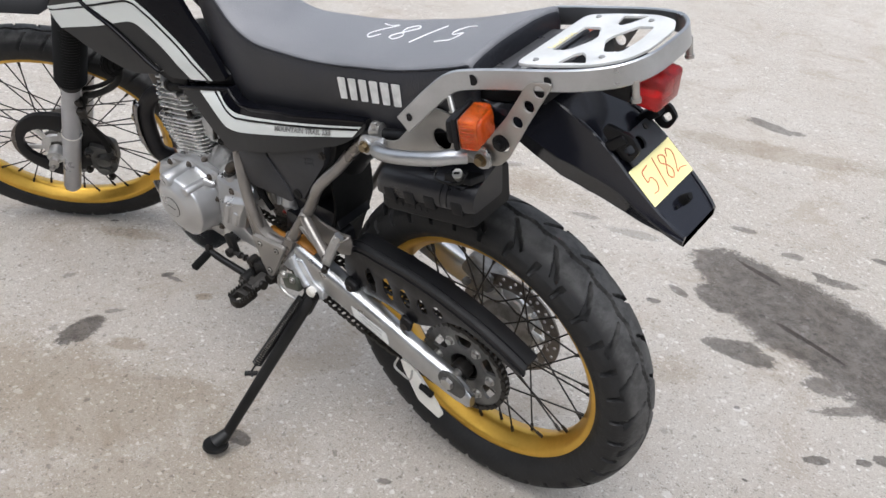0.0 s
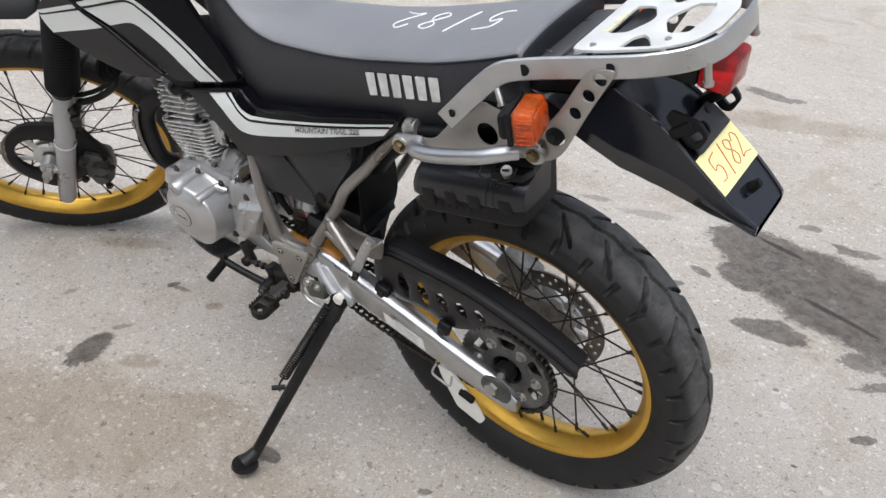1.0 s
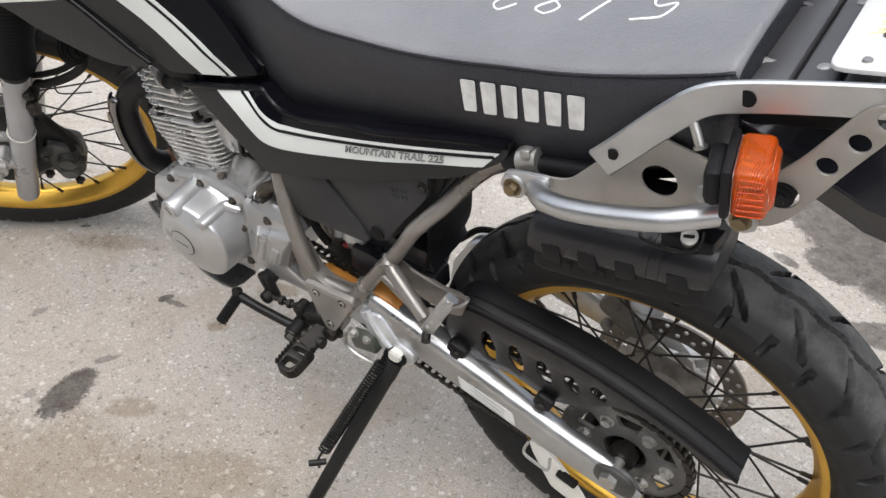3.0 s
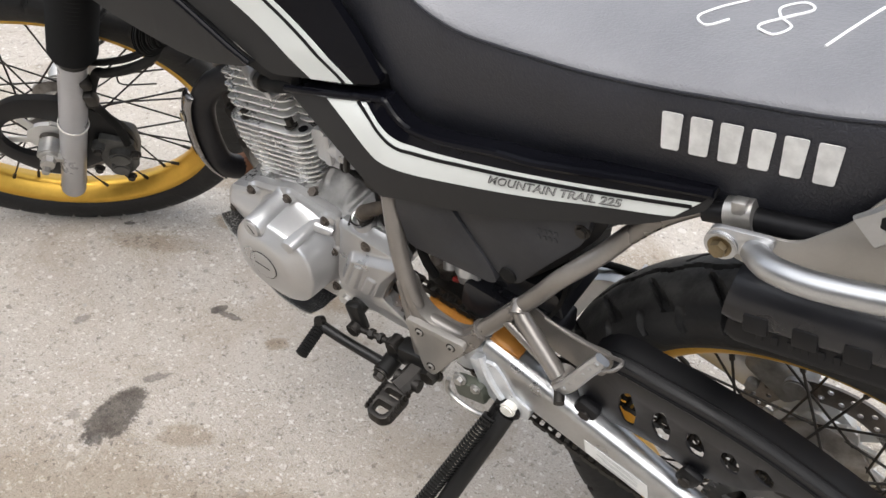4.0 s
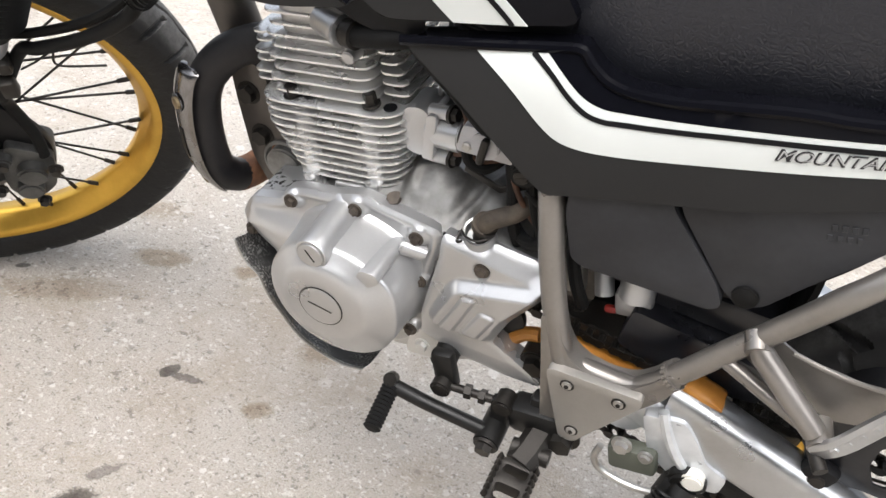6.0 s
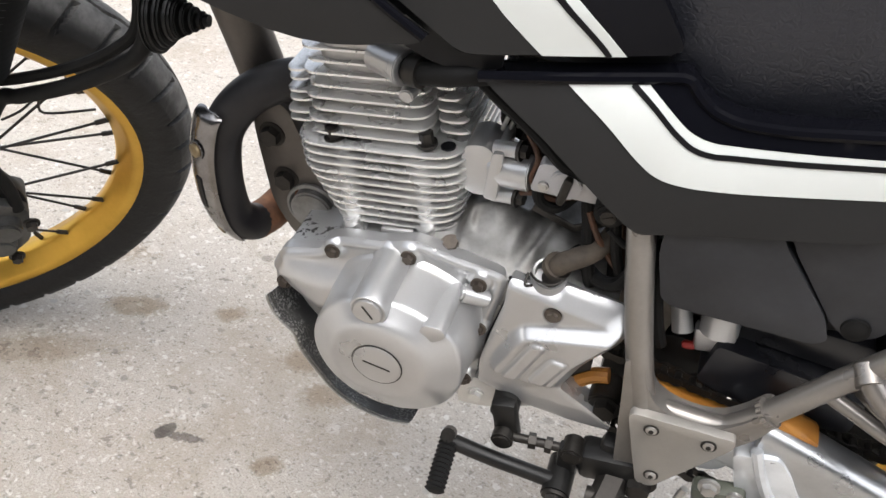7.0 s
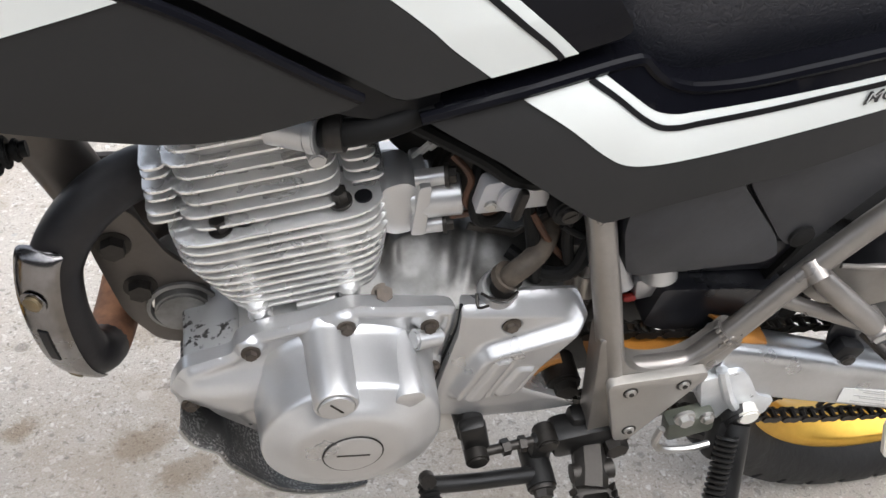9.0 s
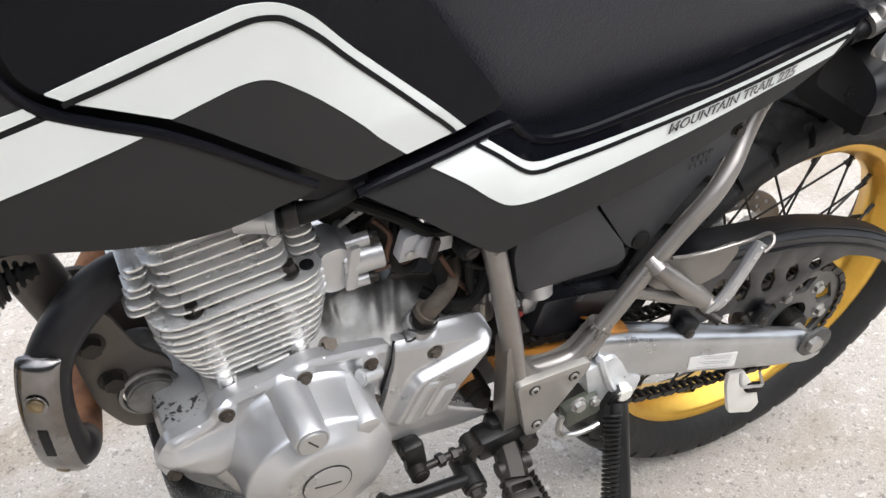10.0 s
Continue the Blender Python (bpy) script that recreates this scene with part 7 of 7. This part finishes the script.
rows = []
for x, hh, y0, y1 in ((0.372, 0.030, 0.086, 0.124), (0.33, 0.034, 0.088, 0.127), (0.28, 0.0335, 0.089, 0.127), (0.20, 0.0325, 0.090, 0.127), (0.10, 0.031, 0.096, 0.127), (0.05, 0.030, 0.097, 0.127), (0.015, 0.029, 0.097, 0.126), (-0.015, 0.028, 0.100, 0.125), (-0.032, 0.023, 0.104, 0.124), (-0.042, 0.013, 0.106, 0.122)):
    z = arm_z(x)
    b = 0.015 if hh > 0.021 else 0.006
    ring = [(cy + b * math.cos(radians(a)), cz + b * math.sin(radians(a))) for cy, cz, a0 in ((y1 - b, -hh + b, -90), (y1 - b, hh - b, 0), (y0 + b, hh - b, 90), (y0 + b, -hh + b, 180)) for a in (a0, a0 + 22.5, a0 + 45, a0 + 67.5, a0 + 90)]
    rows.append([V(x, y, z + s) for y, s in ring])
swing = part("swingarm", loft(rows), bright_alu, bike, "brushed aluminium swingarm", 40)
part("swingarm_side", flipped(loft(rows[2:])), bright_alu, swing, "brushed aluminium swingarm side", 40)
part("swingarm_front", prism(rounded([(0.392, -0.06), (0.380, 0.005), (0.350, 0.055), (0.312, 0.076), (0.275, 0.076), (0.290, 0.045), (0.340, 0.005), (0.365, -0.06)], 0.012, 4), -0.124, -0.092, 0.008), bright_alu, swing, "brushed aluminium swingarm side")
part("brake_hose", tube(smooth([(0.380, -0.116, 0.030), (0.348, -0.116, 0.066), (0.318, -0.116, 0.078), (0.270, -0.116, 0.086)], 5), 0.0052, 10), rubber, swing, "black rubber brake hose")
part("pivot_housing", prism(rounded([(0.506, 0.018), (0.508, 0.118), (0.446, 0.134), (0.392, 0.108), (0.392, 0.018)], 0.012, 3), -0.045, 0.050, 0.006), black_paint, swing, "dark swingarm pivot housing")
part("pivot_boss", join(rod((0.405, 0.095, 0.074), (0.405, 0.118, 0.074), 0.022, 24), block((0.07, 0.030, 0.044), pose(0.370, 0.105, 0.080, 0, -18), 0.010, 3)), weld_paint, swing, "silver brush-painted pivot end")
part("stand_lug", join(prism(rounded([(0.388, 0.098), (0.352, 0.108), (0.338, 0.092), (0.322, 0.066), (0.300, 0.056), (0.302, 0.032), (0.340, 0.026), (0.372, 0.052)], 0.006, 3), 0.110, 0.1300, 0.003), tube(smooth([(0.372, 0.128, 0.110), (0.362, 0.131, 0.088), (0.350, 0.131, 0.066), (0.338, 0.130, 0.050)], 4), 0.0050, 8)), weld_paint, swing, "silver brush-painted stand lug")
part("stand_bolt", rod((0.327, 0.120, 0.046), (0.327, 0.1415, 0.046), 0.0105, 24, bevel=0.002), flap_white, swing, "white painted pivot bolt")
lab = slab([[(0.2240, 0.0340), (0.1390, 0.0080), (0.1440, 0.0348), (0.2280, 0.0565)]], 0.0005, side(0.1278))
part("sticker", lab, sticker, swing, "white paper information sticker")
bars = [block((0.058 - 0.01 * (i % 2), 0.0004, 0.0010), Matrix.Translation((0.182 - 0.004 * (i % 2), 0.1283, 0.0425 - 0.0045 * i)) @ Matrix.Rotation(radians(-18.3), 4, "Y"), 0) for i in range(5)]
part("sticker_print", join(*bars), print_grey, swing)
part("axle", join(rod((0, -0.13, 0), (0, 0.132, 0), 0.0085, 18), bolt((0, 0.127, 0.0), (0, 1, 0), 0.013, 0.010)), steel, swing, "rear axle and nut")
part("chain_adjuster", join(prism(rounded([(-0.030, -0.026), (-0.037, -0.006), (-0.028, 0.014), (-0.004, 0.024), (0.020, 0.016), (0.024, -0.006), (0.006, -0.024)], 0.010, 4), 0.124, 0.1295, 0.0015)), cam_steel, swing, "grey steel chain adjuster cam")
part("arm_hook", tube(smooth([(0.118, 0.128, -0.012), (0.120, 0.138, -0.026), (0.100, 0.142, -0.030), (0.082, 0.140, -0.036), (0.084, 0.130, -0.022)], 4), 0.0022, 8), steel, swing, "bent wire hook")
caliper = part("caliper_bracket", prism(rounded([(-0.02, -0.03), (0.05, -0.025), (0.09, 0.03), (0.07, 0.085), (0.02, 0.075), (-0.03, 0.03)], 0.018, 4), -0.092, -0.078, 0.004), alu, bike, "aluminium rear brake caliper bracket")
part("caliper_body", join(block((0.078, 0.048, 0.052), pose(0.075, -0.082, 0.078, 0, -30), 0.012, 3), rod((0.050, -0.056, 0.092), (0.050, -0.045, 0.092), 0.016, 20, bevel=0.002), rod((0.098, -0.060, 0.058), (0.098, -0.048, 0.058), 0.008, 14, bevel=0.001)), grimy_alu, caliper, "grimy aluminium brake caliper")

# chain links round both sprockets
P = 0.0127 * 1.02
FX, FZ, FR = 0.548, 0.092, 0.034
d = math.hypot(FX, FZ)
tilt0 = math.atan2(FZ, FX)
off = math.asin((SPR_R - FR) / d)
route = []
a0, a1 = tilt0 + math.pi / 2 - off, tilt0 - math.pi / 2 + off
up0, up1 = V(SPR_R * math.cos(a0), 0, SPR_R * math.sin(a0)), V(FX + FR * math.cos(a0), 0, FZ + FR * math.sin(a0))
dn1, dn0 = V(FX + FR * math.cos(a1), 0, FZ + FR * math.sin(a1)), V(SPR_R * math.cos(a1), 0, SPR_R * math.sin(a1))
route += [up0.lerp(up1, i / 40) - V(0, 0, 0.009 * math.sin(math.pi * i / 40)) for i in range(40)]
route += [V(FX + FR * math.cos(a), 0, FZ + FR * math.sin(a)) for a in np.linspace(a0, a1, 24)[:-1]]
route += [dn1.lerp(dn0, i / 40) - V(0, 0, 0.032 * math.sin(math.pi * i / 40)) for i in range(40)]
route += [V(SPR_R * math.cos(a), 0, SPR_R * math.sin(a)) for a in np.linspace(a1, a0 - 2 * math.pi, 60)]
length = sum((q - p).length for p, q in zip(route, route[1:]))
count = round(length / P)
step = length / count
chain_pts, acc, nxt = [], 0.0, 0.0
for p, q in zip(route, route[1:]):
    seg = (q - p).length
    while nxt <= acc + seg and len(chain_pts) < count:
        chain_pts.append(p.lerp(q, (nxt - acc) / seg))
        nxt += step
    acc += seg


def link_mesh(w, t):
    bms = []
    for s in (1, -1):
        out = [(step / 2 + 0.0048 * math.cos(a), 0.0048 * math.sin(a)) for a in np.linspace(-1.57, 1.57, 5)] + [(0, 0.0036)] + [(-step / 2 + 0.0048 * math.cos(a), 0.0048 * math.sin(a)) for a in np.linspace(1.57, 4.71, 5)] + [(0, -0.0036)]
        bms.append(slab([out], t, side(s * w + t / 2)))
    bms.append(rod((step / 2, -w, 0), (step / 2, w, 0), 0.0034, 8))
    return join(*bms)


chain = part("chain", rod((chain_pts[0].x, SPR_Y - 0.004, chain_pts[0].z), (chain_pts[0].x, SPR_Y + 0.004, chain_pts[0].z), 0.0034, 8), dark_steel, bike, "oily dark drive chain")
kinds = (mesh_of("chain_link", link_mesh(0.0046, 0.0014), dark_steel), mesh_of("chain_link", link_mesh(0.0066, 0.0014), dark_steel))
for i, p in enumerate(chain_pts):
    q = chain_pts[(i + 1) % len(chain_pts)]
    c = (p + q) / 2
    ang = math.atan2(-(q.z - p.z), q.x - p.x)
    piece("chain_link", kinds[i % 2], chain, Matrix.Translation((c.x, SPR_Y, c.z)) @ Matrix.Rotation(ang, 4, "Y"))
part("drive_sprocket", rod((FX, SPR_Y - 0.004, FZ), (FX, SPR_Y + 0.004, FZ), FR - 0.003, 26), dark_steel, chain)

# chain guard with slots
cg = rounded([(0.258, 0.118), (0.252, 0.160), (0.222, 0.188), (0.16, 0.186), (0.10, 0.181), (0.04, 0.170), (-0.04, 0.146), (-0.10, 0.121), (-0.142, 0.100), (-0.146, 0.086), (-0.128, 0.080), (-0.07, 0.108), (-0.02, 0.124), (0.020, 0.116), (0.050, 0.088), (0.085, 0.072), (0.115, 0.070), (0.150, 0.082), (0.200, 0.082), (0.225, 0.076), (0.245, 0.080)], 0.010, 4)
slots = [rounded([(x + 0.010, z + h * 0.33), (x + 0.000, z + h * 0.5), (x - 0.012, z), (x - 0.012, z - h * 0.48), (x - 0.001, z - h * 0.5), (x + 0.010, z - h * 0.1)], 0.004, 3) for x, z, h in ((0.194, 0.122, 0.056), (0.153, 0.122, 0.050), (0.113, 0.121, 0.040), (0.074, 0.122, 0.032), (0.038, 0.127, 0.024))]
guard2 = part("chain_guard", slab([cg] + slots, 0.003, side(0.104), 0, 0.001), guard_plastic, bike, "black plastic chain guard with slots")
lip = smooth([(0.250, 0, 0.162), (0.222, 0, 0.1885), (0.16, 0, 0.1865), (0.10, 0, 0.1815), (0.04, 0, 0.1705), (-0.04, 0, 0.1465), (-0.10, 0, 0.1215), (-0.144, 0, 0.098)], 4)
part("guard_lip", loft([[V(p.x, 0.104, p.z), V(p.x, 0.098, p.z + 0.004), V(p.x, 0.066, p.z + 0.005), V(p.x, 0.066, p.z + 0.002), V(p.x, 0.098, p.z), V(p.x, 0.101, p.z - 0.003)] for p in lip]), plastic, guard2)
for y, up in ((0.094, 0.0055),):
    part("lip_ridge", tube([V(p.x, y, p.z + up) for p in lip[1:]], 0.0016, 6), plastic, guard2)
part("guard_rib", tube([V(p.x, 0.105, p.z - 0.012) for p in lip[3:]], 0.0022, 6), plastic, guard2)
part("guard_mount", block((0.030, 0.016, 0.030), pose(0.237, 0.111, 0.092, 0, -18), 0.006), plastic, guard2)
part("guard_mount", block((0.026, 0.012, 0.028), pose(0.106, 0.111, 0.070, 0, -18), 0.005), plastic, guard2)
for x, z in ((0.236, 0.090), (0.108, 0.064)):
    part("guard_bolt", bolt((x, 0.1195 if x > 0.2 else 0.1175, z), (0, 1, 0), 0.0075, 0.004, False), dark_steel, guard2)

# amber chain slider over the pivot, white chain guide below the arm
part("chain_slider", ribbon(smooth([(0.478, 0.086, 0.1030), (0.455, 0.086, 0.1000), (0.420, 0.086, 0.0945), (0.370, 0.087, 0.0880), (0.330, 0.089, 0.0800), (0.305, 0.093, 0.069)], 5), 0.020, 0.009, (0, 0, 1)), slider_orange, bike, "amber nylon chain slider")
part("slider_block", prism(rounded([(0.400, 0.089), (0.34, 0.080), (0.345, 0.064), (0.390, 0.062)], 0.008, 3), 0.078, 0.098, 0.004), slider_orange, bike, "amber nylon slider block")
saddle = []
for x in np.linspace(0.374, 0.328, 8):
    z, hh, y0, y1 = arm_z(x), 0.0335 + 0.002, 0.086, 0.1285
    top = [(y0, hh - 0.004), (y0 + 0.010, hh + 0.002), (y1 - 0.019, hh + 0.002), (y1 - 0.0145, hh + 0.0012 * math.sin(x * 230)), (y1 - 0.0135, hh - 0.003)]
    saddle.append([V(x, y, z + s) for y, s in top] + [V(x, y - 0.001, z + s - 0.004) for y, s in reversed(top)])
part("slider_saddle", loft(saddle), slider_orange, bike, "worn amber nylon saddle over the swingarm", 50)
part("slider_tail", tube(smooth([(0.500, 0.083, 0.092), (0.514, 0.083, 0.086), (0.526, 0.083, 0.070), (0.522, 0.083, 0.052), (0.510, 0.083, 0.040)], 5), 0.0075, 10), slider_orange, bike, "amber nylon slider")
flap = part("chain_guide", slab([rounded([(0.124, -0.026), (0.096, -0.028), (0.0470, -0.0880), (0.0290, -0.1200), (0.0380, -0.1345), (0.0865, -0.1150), (0.1165, -0.0520)], 0.006, 4)], 0.006, side(0.118), 0, 0.001), flap_white, bike, "white nylon chain guide")
part("guide_strap", block((0.032, 0.010, 0.014), pose(0.0620, 0.1195, -0.0710, 0, -19), 0.003), rubber, flap, "black rubber strap")

# ---- controls on the left side ----
stand_top, stand_foot = V(0.330, 0.135, 0.030), V(0.402, 0.366, -0.232)
stand = part("side_stand", tube([stand_top, stand_top.lerp(stand_foot, 0.06), stand_top.lerp(stand_foot, 0.5), stand_top.lerp(stand_foot, 0.97)], [0.012, 0.0125, 0.0110, 0.0105], 16), black_paint, bike, "black steel side stand resting on the lot")
up_w = bike.matrix_world.to_3x3().inverted() @ V(0, 0, 1)
foot_c = stand_foot + V(0.004, 0.010, 0.006)
part("stand_foot", join(rod(foot_c - up_w * 0.006, foot_c + up_w * 0.001, 0.026, 24, 0.024), rod(foot_c, stand_top.lerp(stand_foot, 0.93), 0.016, 14, 0.0115)), black_paint, stand, "flat steel foot")
part("stand_knuckle", join(rod((0.332, 0.112, 0.040), (0.330, 0.138, 0.036), 0.018, 18, bevel=0.003), block((0.032, 0.018, 0.06), pose(0.338, 0.134, 0.020, 30, -16), 0.006)), black_paint, stand)
s0, s1 = V(0.344, 0.146, 0.030), V(0.390, 0.250, -0.094)
ax = (s1 - s0)
sx = ax.normalized().orthogonal().normalized()
sy = ax.normalized().cross(sx)
coil = [s0 + ax * (i / 340) + (sx * math.cos(i * 0.62) + sy * math.sin(i * 0.62)) * 0.0085 for i in range(341)]
part("stand_spring", tube(coil, 0.0019, 5), black_paint, stand, "black coil spring", 60)
part("spring_eye", join(tube(smooth([s1, s1 + ax.normalized() * 0.018, s1 + ax.normalized() * 0.03 + V(-0.01, 0, 0)], 3), 0.002, 6), rod(s1 + ax.normalized() * 0.026 + V(-0.012, -0.01, 0), s1 + ax.normalized() * 0.026 + V(0.008, 0.006, 0), 0.005, 10)), black_paint, stand)
switch = part("stand_switch", block((0.045, 0.018, 0.030), pose(0.382, 0.132, 0.040, 0, 14), 0.005), Mat("olive_plastic", (0.06, 0.065, 0.05), 0.5).worn((0.045, 0.05, 0.038), (0.085, 0.09, 0.07), 30, 200, (0.4, 0.6), 0.1).m, bike, "olive grey side stand switch")
part("switch_guard", tube(smooth([(0.412, 0.140, 0.046), (0.414, 0.142, 0.026), (0.400, 0.142, 0.012), (0.372, 0.142, 0.008), (0.350, 0.142, 0.014)], 5), 0.0035, 8), steel, switch, "bent steel guard wire")
part("switch_screw", join(bolt((0.395, 0.141, 0.060), (0, 1, 0), 0.007, 0.006), bolt((0.372, 0.141, 0.056), (0, 1, 0), 0.005, 0.004)), steel, switch)

rest = part("footrest", join(ribbon([(0.468, 0.126, 0.010), (0.472, 0.150, 0.004), (0.476, 0.165, 0.000)], 0.030, 0.024, (0, 0, 1)), rod((0.490, 0.150, 0.004), (0.452, 0.150, 0.006), 0.009, 14)), dark_steel, bike, "rusty black steel footrest with toothed edges")
tread = rounded([(0.494, 0.165), (0.496, 0.202), (0.490, 0.2145), (0.468, 0.2160), (0.458, 0.207), (0.456, 0.165)], 0.008, 4)
hole = [rounded([(0.487, 0.172), (0.488, 0.180), (0.464, 0.181), (0.463, 0.172)], 0.003, 3), rounded([(0.489, 0.192), (0.487, 0.207), (0.469, 0.209), (0.463, 0.192)], 0.005, 3)]
part("tread_ring", slab([tread] + hole, 0.016, lambda u, v, w: V(u, v, 0.006 - (v - 0.165) * 0.10 + w), 0, 0.001), dark_steel, rest)
for i in range(7):
    for x in (0.494, 0.458):
        v = 0.168 + i * 0.0066
        part("tooth", rod((x, v, 0.004 - (v - 0.165) * 0.10), (x, v, 0.013 - (v - 0.165) * 0.10), 0.0042, 6, 0.001), dark_steel, rest)
part("footrest_bolt", bolt((0.447, 0.128, 0.018), (0, 1, 0), 0.012, 0.014), dark_steel, rest)

lever = part("shift_lever", join(tube(smooth([(0.515, 0.140, -0.006), (0.545, 0.143, 0.000), (0.580, 0.146, 0.006), (0.612, 0.148, 0.013), (0.622, 0.149, 0.016)], 4), 0.0076, 12), rod((0.515, 0.112, -0.006), (0.515, 0.154, -0.010), 0.0135, 18, bevel=0.002), block((0.020, 0.014, 0.044), pose(0.513, 0.124, 0.010, 0, 6), 0.005)), black_paint, bike, "black steel gear shift lever")
pa, pb = V(0.621, 0.146, 0.015), V(0.618, 0.197, 0.002)
ring = [pa.lerp(pb, i / 24) for i in range(25)]
part("shift_rubber", tube(ring, [0.0095 if i % 2 else 0.0078 for i in range(24)] + [0.006], 14), rubber, lever, "ribbed rubber pedal")
part("shift_pin", rod((0.622, 0.144, 0.020), (0.622, 0.152, 0.026), 0.007, 12), dark_steel, lever)
part("shift_shaft", join(rod((0.582, 0.090, 0.048), (0.580, 0.124, 0.044), 0.013, 16, bevel=0.002), block((0.024, 0.014, 0.048), pose(0.577, 0.120, 0.036, 0, 14), 0.005)), black_paint, lever, "black shift arm")
part("shift_rod", join(rod((0.572, 0.128, 0.022), (0.512, 0.124, 0.026), 0.0045, 12), rod((0.552, 0.127, 0.0235), (0.545, 0.126, 0.024), 0.0075, 6), rod((0.536, 0.126, 0.0245), (0.530, 0.126, 0.025), 0.0075, 6), rod((0.575, 0.118, 0.022), (0.575, 0.138, 0.021), 0.0105, 14, bevel=0.002), rod((0.511, 0.112, 0.027), (0.511, 0.134, 0.026), 0.0105, 14, bevel=0.002)), dark_steel, lever, "threaded shift rod")
part("lever_bolt", bolt((0.515, 0.154, -0.010), V(0, 1, -0.2), 0.009, 0.008), dark_steel, lever)
part("lower_bracket", join(block((0.06, 0.03, 0.035), pose(0.475, 0.118, 0.020, 0, 10), 0.008), block((0.022, 0.020, 0.03), pose(0.478, 0.112, 0.030, 0, 0), 0.006)), black_paint, frame_ob, "black footrest bracket")
